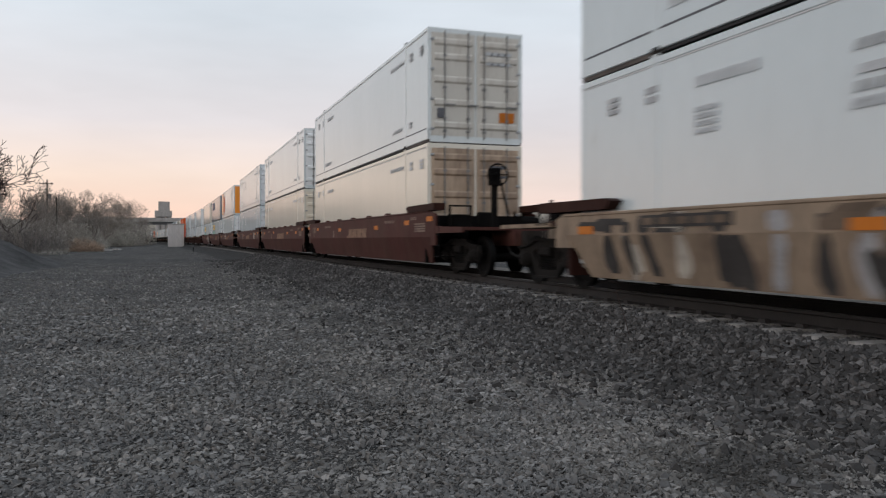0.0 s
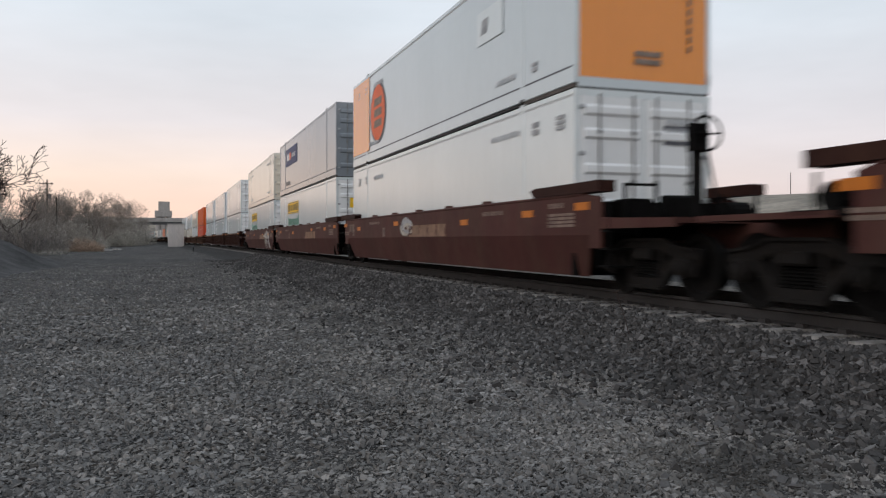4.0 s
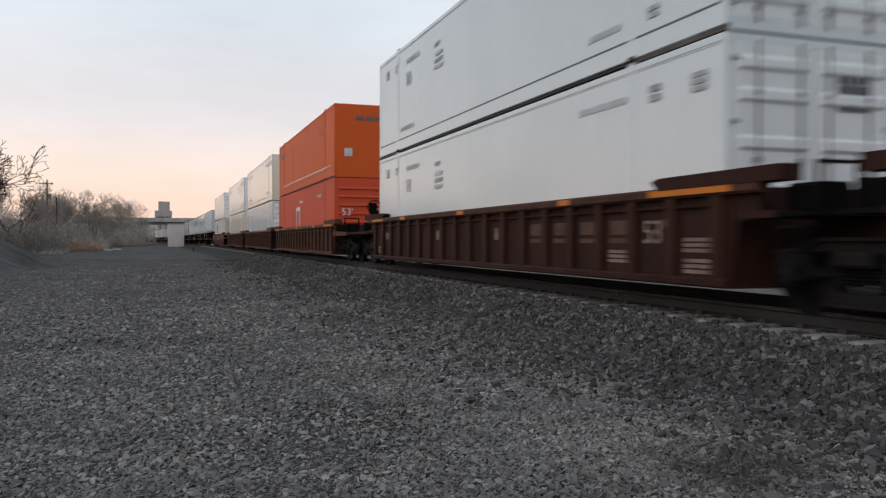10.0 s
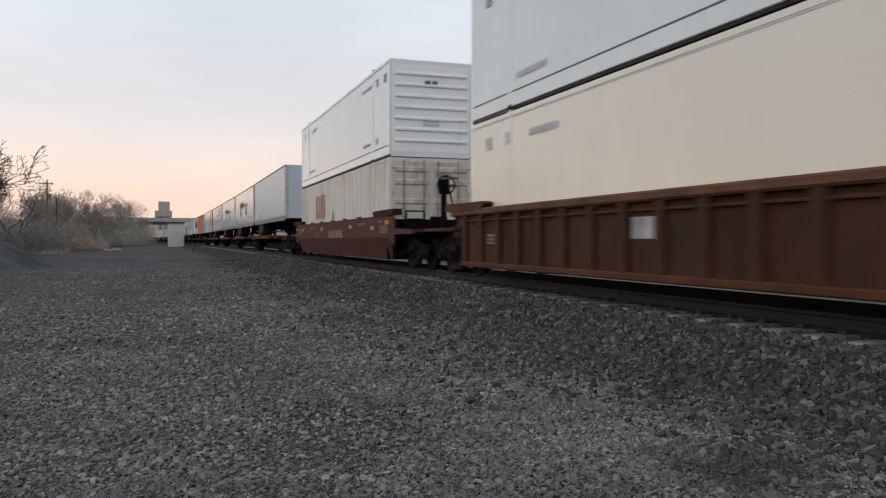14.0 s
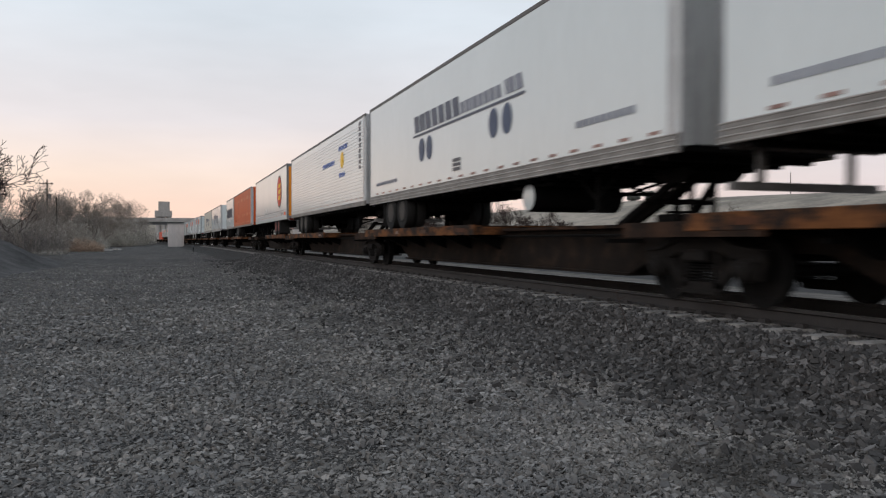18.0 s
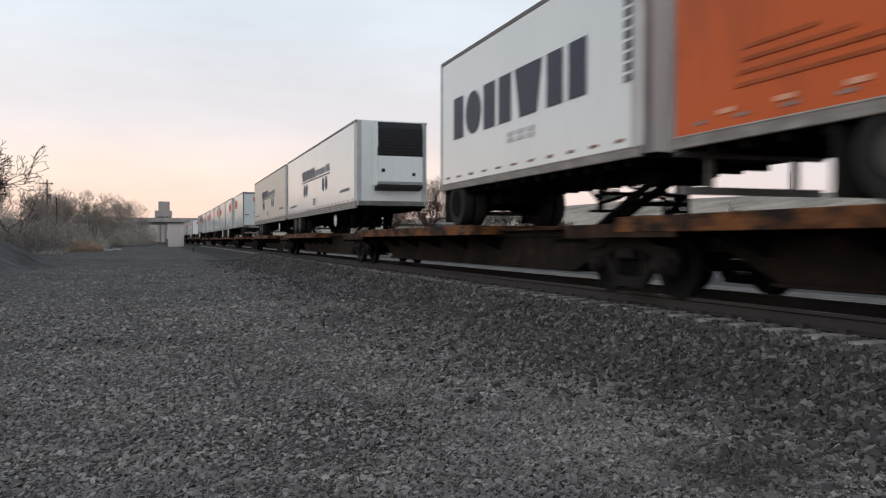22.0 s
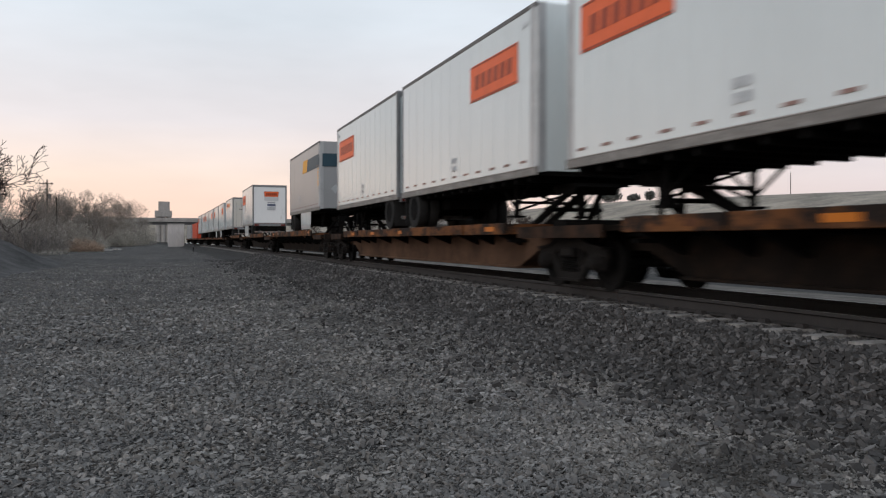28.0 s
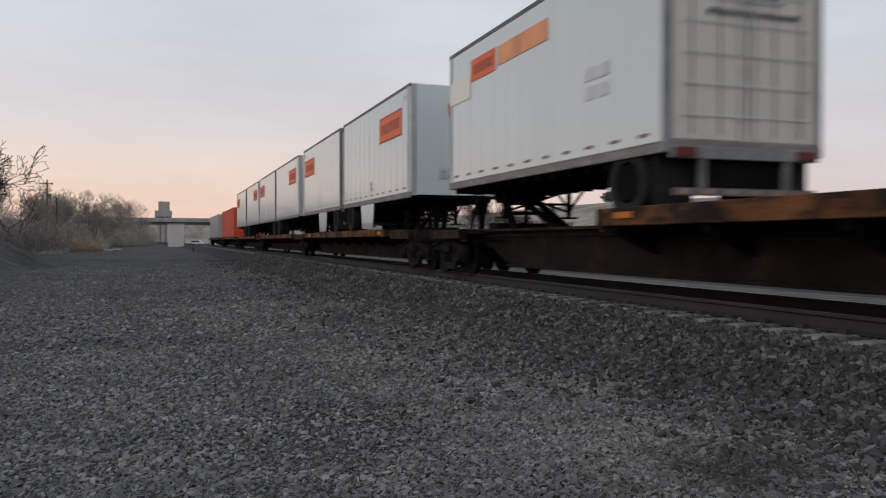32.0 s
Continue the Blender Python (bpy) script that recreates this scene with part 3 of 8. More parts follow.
def loose_stones():
    rs = np.random.RandomState(3)
    # yard gravel, ever thinner and coarser with distance
    parts, sizes = [], []
    for y0, y1, density, lo, hi in ((3.3, 5.2, 2700, 0.008, 0.033), (5.2, 7.5, 1800, 0.010, 0.036), (7.5, 11.5, 900, 0.013, 0.041), (11.5, 19.0, 260, 0.019, 0.054), (19.0, 55.0, 52, 0.026, 0.056)):
        x0, x1 = -0.24 * y1 - 0.6, min(5.9, 1.25 * y1)
        n = int(density * (x1 - x0) * (y1 - y0))
        x, y = rs.uniform(x0, x1, n), rs.uniform(y0, y1, n)
        ok = (x > -0.22 * y - 0.5) & (x < 1.2 * y)
        x, y = x[ok], y[ok]
        thin = np.array([noise.noise((a * 0.55, c * 0.55, 11)) for a, c in zip(x, y)])
        ok = rs.random_sample(len(x)) < np.clip(0.74 + 0.7 * thin, 0.3, 1.0) * np.clip((5.15 - x + 0.35 * thin) / 0.5, 0, 1) * np.clip((58 - y) / 36, 0, 1)
        x, y = x[ok], y[ok]
        s = lo + (hi - lo) * rs.random_sample(len(x)) ** 2.1
        parts.append(np.stack([x, y, s * 0.16], 1))
        sizes.append(s)
    P, S = np.concatenate(parts), np.concatenate(sizes)
    P[:, 2] += np.array([0.035 * noise.noise((a * 0.22, b * 0.22, 0)) + 0.02 * noise.noise((a * 0.7, b * 0.7, 3)) for a, b, _ in P])
    P[:, 2] = np.maximum(P[:, 2], bed_height(P[:, 0]) + S * 0.16)
    stones("gravel", "fine loose grey gravel on the yard", M_STONE, P, S, 4, 12, (0.16, 0.40), 0.28)
    parts, sizes = [], []
    for y0, y1, density, lo, hi in ((3.0, 12.0, 760, 0.021, 0.058), (12.0, 26.0, 340, 0.028, 0.064), (26.0, 60.0, 110, 0.045, 0.075)):
        for xa, xb, share in ((2.4, 3.4, 0.04), (3.4, 4.0, 0.10), (4.0, 4.45, 0.22), (4.45, 4.75, 0.5), (4.75, 5.1, 0.9), (5.1, 6.3, 1.0), (6.3, 6.62, 0.8), (6.9, 8.1, 0.25), (8.35, 9.3, 0.2)):
            n = int(density * share * (xb - xa) * (y1 - y0))
            x, y = rs.uniform(xa, xb, n), rs.uniform(y0, y1, n)
            s = lo + (hi - lo) * rs.random_sample(n) ** 1.4
            sleeper = (np.abs((y + 2.97 + 0.295) % 0.59 - 0.295) < 0.13) & (x > 6.22) & (rs.random_sample(n) < np.interp(y, [7.5, 10.5], [0.84, 0.15]))
            x, y, s = x[~sleeper], y[~sleeper], s[~sleeper]
            parts.append(np.stack([x, y, np.maximum(bed_height(x), 0.0) + s * 0.30], 1))
            sizes.append(s)
    stones("ballast", "angular dark grey ballast stones", M_BALLAST, np.concatenate(parts), np.concatenate(sizes), 5, 12, (0.32, 0.66), 0.38)


def ties(bed):
    def tie(bm):
        prism(bm, [(-0.13, -0.33), (0.13, -0.33), (0.11, -0.188), (-0.11, -0.188)], -1.32, 1.32)
    def clip(bm):
        for sx in (-1, 1):
            prism(bm, [(-0.06, -0.188), (0.06, -0.188), (0.05, -0.14), (-0.05, -0.14)], sx * 0.12 - 0.035, sx * 0.12 + 0.035)
        box(bm, -0.17, 0.17, -0.09, 0.09, -0.190, -0.183)
    for i in range(250):
        y = -3.0 + 0.59 * i + 0.03
        t = shared("tie", tie, "tie", M_TIE, bed, m=along(y))
        if i < 95:
            shared("rail_clip", clip, "rail_clip", M_RAIL, t, m=pose(-0.7525, 0, 0))


ground()
spoil_heap()
BED = ballast_bed()
road_strip()
rails()


# ---- running gear ----
def truck(parent, y, cast=None):
    """A two-axle bogie under a wagon: side frames, bolster, springs, and two wheelsets."""
    cast = cast or M_TRUCK
    def transom(bm):
        bevel_box(bm, -0.95, 0.95, -0.2, 0.2, 0.50, 0.74, 0.03)
    t = shared("transom", transom, "truck", cast, parent, "cast steel bogie with coil springs", m=pose(0, y, 0))
    def centre_plate(bm):
        rod(bm, (0, 0, 0.74), (0, 0, 0.92), 0.38, 0.34, seg=16)
    shared("centre_plate", centre_plate, "centre_plate", cast, t)
    def side_frame(bm):
        # upper beam, two sloping struts, spring seat and the arms over the axle boxes
        x0, x1 = 0.95, 1.05
        prism(bm, [(-1.16, 0.52), (-1.16, 0.66), (-0.74, 0.70), (-0.46, 0.80), (0.46, 0.80), (0.74, 0.70), (1.16, 0.66), (1.16, 0.52), (0.62, 0.54), (0.42, 0.64), (-0.42, 0.64), (-0.62, 0.54)], x0, x1)
        for sy in (-1, 1):
            prism(bm, [(sy * 0.78, 0.56), (sy * 0.60, 0.56), (sy * 0.24, 0.19), (sy * 0.42, 0.17)], x0, x1)
            prism(bm, [(sy * 1.14, 0.53), (sy * 1.04, 0.30), (sy * 1.10, 0.30), (sy * 1.18, 0.53)], x0, x1)
            prism(bm, [(sy * 0.40, 0.30), (sy * 0.32, 0.30), (sy * 0.32, 0.64), (sy * 0.40, 0.64)], x0, x1)
        prism(bm, [(-0.42, 0.12), (0.42, 0.12), (0.40, 0.25), (-0.40, 0.25)], x0, x1)
        # raised rims that stiffen the casting
        prism(bm, [(-1.14, 0.63), (-0.74, 0.67), (-0.46, 0.77), (0.46, 0.77), (0.74, 0.67), (1.14, 0.63), (1.14, 0.67), (0.74, 0.71), (0.46, 0.81), (-0.46, 0.81), (-0.74, 0.71), (-1.14, 0.67)], x1, x1 + 0.05)
        prism(bm, [(-0.43, 0.10), (0.43, 0.10), (0.43, 0.14), (-0.43, 0.14)], x1, x1 + 0.05)
    def bolster_end(bm):
        bevel_box(bm, 0.93, 1.13, -0.22, 0.22, 0.50, 0.66, 0.03)
    def axle_box(bm):
        lathe_x(bm, 0, 0, 0.42, [(0.96, 0.10), (0.97, 0.15), (1.08, 0.15), (1.10, 0.11), (1.15, 0.105), (1.16, 0.06), (1.175, 0.05)], 12)
    for rz in (0, 180):
        shared("side_frame", side_frame, "side_frame", cast, t, m=pose(0, 0, 0, 0, 0, rz))
        shared("bolster_end", bolster_end, "bolster", cast, t, m=pose(0, 0, 0, 0, 0, rz))
        for dy in (-0.89, 0.89):
            shared("axle_box", axle_box, "axle_box", cast, t, m=pose(0, dy, 0, 0, 0, rz))
    def spring_mesh(bm):
        prof = []
        for k in range(6):
            prof += [(0.25 + k * 0.04, 0.045), (0.262 + k * 0.04, 0.064), (0.278 + k * 0.04, 0.064)]
        for (z0, r0), (z1, r1) in zip(prof, prof[1:]):
            rod(bm, (0, 0, z0), (0, 0, z1), r0, r1, seg=8, caps=False)
        bmesh.ops.remove_doubles(bm, verts=bm.verts[:], dist=0.0005)
    for sx in (-1.0, 1.0):
        for dy in (-0.20, 0.0, 0.20):
            shared("spring", spring_mesh, "spring", M_WHEEL, t, m=pose(sx, dy, 0))
    def wheelset_mesh(bm):
        rod(bm, (-0.98, 0, 0), (0.98, 0, 0), 0.075, seg=10)
        for sx in (-1, 1):
            pts = [(-0.068, 0.05), (-0.068, 0.30), (-0.060, 0.34), (-0.068, 0.36), (-0.068, 0.42), (0.045, 0.43), (0.05, 0.455), (0.075, 0.455), (0.075, 0.36), (0.03, 0.33), (0.03, 0.05)]
            lathe_x(bm, sx * 0.7525, 0, 0, [(-sx * -dx, r) for dx, r in pts], 24)
    for dy in (-0.89, 0.89):
        shared("wheelset", wheelset_mesh, "wheelset", M_WHEEL, t, "worn steel wheels on an axle", smooth=True, m=pose(0, dy, 0.42))
    return t


def coupler(parent, y, sign):
    def make(bm):
        box(bm, -0.12, 0.12, 0, 0.75, 0.72, 0.92)
        prism(bm, [(0.75, 0.66), (1.0, 0.66), (1.0, 0.98), (0.75, 0.98)], -0.2, 0.2)
    ob = shared("coupler", make, "coupler", M_TRUCK, parent, m=pose(0, y, 0, 0, 0, 0 if sign > 0 else 180))
    def hose(bm):
        pts = [(0.25, 0, 0.75), (0.27, 0.35, 0.5), (0.27, 0.7, 0.42), (0.25, 1.0, 0.55)]
        for p, q in zip(pts, pts[1:]):
            rod(bm, p, q, 0.025, seg=6)
    shared("brake_hose", hose, "brake_hose", M_RUBBER, parent, m=pose(0, y, 0, 0, 0, 0 if sign > 0 else 180))


# ---- well wagons ----
HW = 1.47           # half width over the well sides
BEND = 0.16         # how far the lower wall of a smooth well leans in


def stencil(parent, y, z, w, h, material, x=-HW, rows=1, name="stencil", label="", lean=0.0, gap=0.45, cols=1, t=0.004, hgap=0.5):
    """Print on a side wall: bars in rows and columns, of the size that the lettering has. Large letters are parts of their own."""
    bm, ob = bmesh.new(), None
    hh = h / (rows + (rows - 1) * gap)
    ww = w / (cols + (cols - 1) * hgap)
    single = rows * cols > 1 and hh > 0.33
    for r in range(rows):
        for c in range(cols):
            z1 = z + h / 2 - r * hh * (1 + gap)
            y0 = y - w / 2 + c * ww * (1 + hgap)
            a = [bm.verts.new((x - t, yy, zz)) for yy, zz in ((y0, z1 - hh), (y0 + ww, z1 - hh), (y0 + ww - lean * hh, z1), (y0 - lean * hh, z1))]
            b = [bm.verts.new((x, v.co.y, v.co.z)) for v in a]
            bm.faces.new(a)
            for i in range(4):
                bm.faces.new((a[i], a[(i + 1) % 4], b[(i + 1) % 4], b[i]))
            if single:
                ob = part("letter_block", bm, material, parent, label)
                bm = bmesh.new()
    if single:
        bm.free()
        return ob
    ob = part(name, bm, material, parent, label)
    return tagged(ob, kind="stuff") if rows * cols > 1 else ob


def well_unit(u, style, paint_m, ends, colour_word, seed):
    """One platform of a stack wagon. ends: (front, rear), 'free' with its own truck and coupler, 'joint' shared."""
    rng = random.Random(seed)
    w = thing("well_car", f"{colour_word} steel well wagon with {'ribbed' if style == 'ribbed' else 'low smooth' if style == 'shallow' else 'smooth'} sides", "railway wagon", "stack wagons")
    top = 1.165 if style == "shallow" else 1.475
    def side(bm):
        # upper wall upright, lower wall bent inwards towards the floor
        X0, X1 = -HW, -HW + BEND
        prism(bm, [(-9.2, 0.66), (-8.85, 0.66), (-8.9, 0.86), (8.2, 0.86), (8.05, 0.66), (8.6, 0.66), (8.6, top - 0.06), (8.4, top), (-8.8, top), (-9.2, top - 0.06)], X0, X0 + 0.05)
        pts = [(X0, -8.9, 0.86), (X0, 8.2, 0.86), (X1, 7.7, 0.215), (X1, -8.55, 0.215)]
        a = [bm.verts.new(q) for q in pts]
        c = [bm.verts.new((x + 0.05, y, z)) for x, y, z in pts]
        bm.faces.new(a)
        bm.faces.new(c[::-1])
        for k in range(4):
            bm.faces.new((a[k], a[(k + 1) % 4], c[(k + 1) % 4], c[k]))
        bmesh.ops.remove_doubles(bm, verts=bm.verts[:], dist=0.0005)
    def side_flat(bm):
        prof = [(-8.75, 1.0), (-8.40, 1.0), (-8.30, 0.27), (8.30, 0.27), (8.40, 1.0), (8.75, 1.0), (8.75, 1.34), (-8.75, 1.34)]
        prism(bm, prof, -HW + 0.10, -HW + 0.14)
    for sgn in (1, -1):
        m = Matrix.Identity(4) if sgn > 0 else pose(0, 0, 0, 0, 0, 180)
        if style != "ribbed":
            shared(("side_smooth", style), side, "side_wall", paint_m, w, m=m)
            def chord(bm):
                bevel_box(bm, -HW - 0.012, -HW + 0.10, -8.7, 8.35, top - 0.018, top + 0.03, 0.012)
            shared(("chord_smooth", style), chord, "top_chord", paint_m, w, m=m)
        else:
            shared("side_ribbed", side_flat, "side_wall", M_RUSTPANEL if paint_m is M_RUST else M_BROWNPANEL, w, m=m)
            def chord2(bm):
                bevel_box(bm, -HW - 0.02, -HW + 0.16, -8.85, 8.85, 1.30, 1.44, 0.03)
            def chord3(bm):
                bevel_box(bm, -HW, -HW + 0.15, -8.3, 8.3, 0.222, 0.33, 0.02)
            shared("chord_ribbed", chord2, "top_chord", M_LITRUSTCHORD if paint_m is M_RUST else M_LITBROWNCHORD, w, m=m)
            shared("chord_low", chord3, "bottom_chord", paint_m, w, m=m)
            def rib(bm):
                prism(bm, [(-0.10, 0.32), (0.10, 0.32), (0.10, 1.32), (-0.10, 1.32)], -HW + 0.012, -HW + 0.10)
            def side_pipe(bm):
                rod(bm, (-HW + 0.06, -8.2, 1.19), (-HW + 0.06, 8.2, 1.19), 0.022, seg=6)
            shared("side_pipe", side_pipe, "side_pipe", paint_m, w, m=m)
            for i in range(19):
                y = -8.1 + i * 0.9
                shared("rib", rib, "rib", paint_m, w, m=m @ pose(0, y, 0))
        # raised guide rails on the chord ends
        wz = {"smooth": 1.52, "shallow": 1.25, "ribbed": 1.43}[style]
        def wing(bm):
            prism(bm, [(-9.2, wz - 0.02), (-7.0, wz - 0.02), (-6.85, wz + 0.10), (-7.0, wz + 0.14), (-9.2, wz + 0.15)], -HW - 0.03, -HW + 0.25)
        def wing2(bm):
            prism(bm, [(9.2, wz - 0.02), (7.0, wz - 0.02), (6.85, wz + 0.10), (7.0, wz + 0.14), (9.2, wz + 0.15)], -HW - 0.03, -HW + 0.25)
        shared(("wing", style), wing, "guide_rail", paint_m if style == "ribbed" else M_BROWN, w, m=m)
        shared(("wing2", style), wing2, "guide_rail", paint_m if style == "ribbed" else M_BROWN, w, m=m)
        def guide(bm):
            prism(bm, [(-0.16, 1.49), (0.16, 1.49), (0.10, 1.56), (-0.10, 1.56)], -HW + 0.02, -HW + 0.14)
        if style == "smooth":
            for k in range(5):
                shared("guide", guide, "container_guide", paint_m, w, m=m @ pose(0, -4.6 + k * 2.3, 0))
    def floor(bm):
        for k in range(9):
            y = -7.6 + k * 1.9
            box(bm, -HW + 0.2, HW - 0.2, y - 0.12, y + 0.12, 0.275, 0.325)
        box(bm, -0.3, 0.3, -7.7, 7.7, 0.27, 0.30)
        box(bm, -HW + 0.22, HW - 0.22, -7.75, 7.75, 0.30, 0.33)
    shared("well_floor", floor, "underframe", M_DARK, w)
    for sgn, kind in zip((-1, 1), ends):
        q = pose(0, 0, 0, 0, 0, 0 if sgn < 0 else 180)
        def bulk(bm):
            box(bm, -1.40, 1.40, -8.30, -8.20, 0.22, 1.40 if style != "shallow" else 1.14)
            box(bm, -1.40, 1.40, -9.0, -8.45, 1.02, 1.10)
            prism(bm, [(-9.9, 0.80), (-8.5, 0.72), (-8.5, 1.08), (-9.9, 0.98)], -0.35, 0.35)
        shared(("bulkhead", style == "shallow"), bulk, "end_bulkhead", M_DARK if style == "smooth" else M_BROWN, w, m=q)
        def railing(bm):
            for x in (-1.15, -0.62):
                rod(bm, (x, -9.35, 1.04), (x, -9.35, 1.62), 0.03, seg=6)
            rod(bm, (-1.15, -9.35, 1.60), (-0.62, -9.35, 1.60), 0.022, seg=6)
            for x in (0.5, 1.15):
                rod(bm, (x, -9.40, 1.04), (x, -9.40, 1.48), 0.03, seg=6)
            box(bm, -1.42, 1.42, -9.5, -9.02, 1.03, 1.08)
        tagged(shared("railing", railing, "end_railing", M_DARK, w, m=q), kind="stuff")
        def cabinet(bm):
            bevel_box(bm, -1.05, -0.62, -9.28, -8.80, 1.08, 1.40, 0.04)
        def valve(bm):
            bevel_box(bm, -0.36, 0.10, -9.30, -9.06, 1.08, 1.46, 0.04)
        def tank(bm):
            rod(bm, (0.75, -9.2, 1.22), (1.15, -9.2, 1.22), 0.16, seg=12)
        for key, make, nm in (("cabinet", cabinet, "brake_cabinet"), ("valve", valve, "brake_valve"), ("air_bottle", tank, "air_reservoir")):
            shared(key, make, nm, M_DARK, w, m=q)
        def step(bm):
            box(bm, -1.46, -1.05, -9.42, -9.12, 0.0, 0.03)
        for k in range(3):
            shared("step", step, "step", M_DARK, w, m=q @ pose(0, 0, 0.38 + 0.26 * k))
        def grab(bm):
            rod(bm, (-1.45, 0, 0.36), (-1.45, 0, 1.35), 0.017, seg=6)
        for y in (-9.42, -9.12):
            shared("grab", grab, "grab_iron", M_DARK, w, m=q @ pose(0, y, 0))
        if kind == "free":
            truck(w, sgn * 9.75, M_TRUCKSHADE)
            coupler(w, sgn * 10.6, sgn)
            def platform(bm):
                box(bm, -1.42, 1.42, -11.0, -8.9, 1.0, 1.07)
                box(bm, -0.3, 0.3, -11.2, -8.6, 0.66, 1.0)
                prism(bm, [(-11.0, 0.95), (-8.6, 0.95), (-8.6, 1.12), (-9.2, 1.12), (-9.6, 1.10), (-11.0, 1.07)], -1.46, -1.40)
            shared("platform", platform, "end_platform", paint_m, w, m=q)
        elif sgn > 0:
            truck(w, 9.62, M_TRUCKSHADE)
    def brake_wheel(bm):
        seg = 16
        for i in range(seg):
            a, b = 2 * math.pi * i / seg, 2 * math.pi * (i + 1) / seg
            rod(bm, (0.25 * math.cos(a), 0, 0.25 * math.sin(a)), (0.25 * math.cos(b), 0, 0.25 * math.sin(b)), 0.022, seg=5)
        for i in range(4):
            a = math.pi / 2 * i
            rod(bm, (0, 0, 0), (0.25 * math.cos(a), 0, 0.25 * math.sin(a)), 0.014, seg=5)
        rod(bm, (0, 0, 0), (0, 0.16, 0), 0.06, seg=8)
        bevel_box(bm, -0.14, 0.14, 0.10, 0.30, -0.24, 0.16, 0.04)
        bevel_box(bm, -0.07, 0.07, 0.16, 0.28, -1.30, -0.22, 0.02)
        rod(bm, (0.16, 0.24, -0.1), (0.5, 0.3, -1.3), 0.025, seg=6)
    if ends[0] == "free":
        shared("brake_wheel", brake_wheel, "brake_wheel", M_DARK, w, m=pose(-0.15, -9.9, 2.02 if style == "ribbed" else 2.32))
    MOVERS.append((w, u, 0.0))
    return w


# ---- containers ----
CW, CH = 1.295, 2.896
GRIMY_LIT = {"white_paint": M_DOORWHITE, "pale_grey_paint": M_DOORCOOL, "cream_paint": M_DOORCREAM}
M_SKID = mat("dusty_underside", (0.085, 0.072, 0.064), 0.9, var=0.3, scale=2, fine=15, bump=0.2)
M_LOCK = mat("lock_steel", (0.20, 0.195, 0.19), 0.55, 0.3, var=0.2, scale=4, fine=20, bump=0.1)


def box_shell(parent, L, H, wall, roof_m=None):
    def shell(bm):
        box(bm, -CW + 0.012, CW - 0.012, -L / 2 + 0.02, L / 2 - 0.02, 0.10, H - 0.02)
    shared(("shell", L, H), shell, "body", wall, parent)


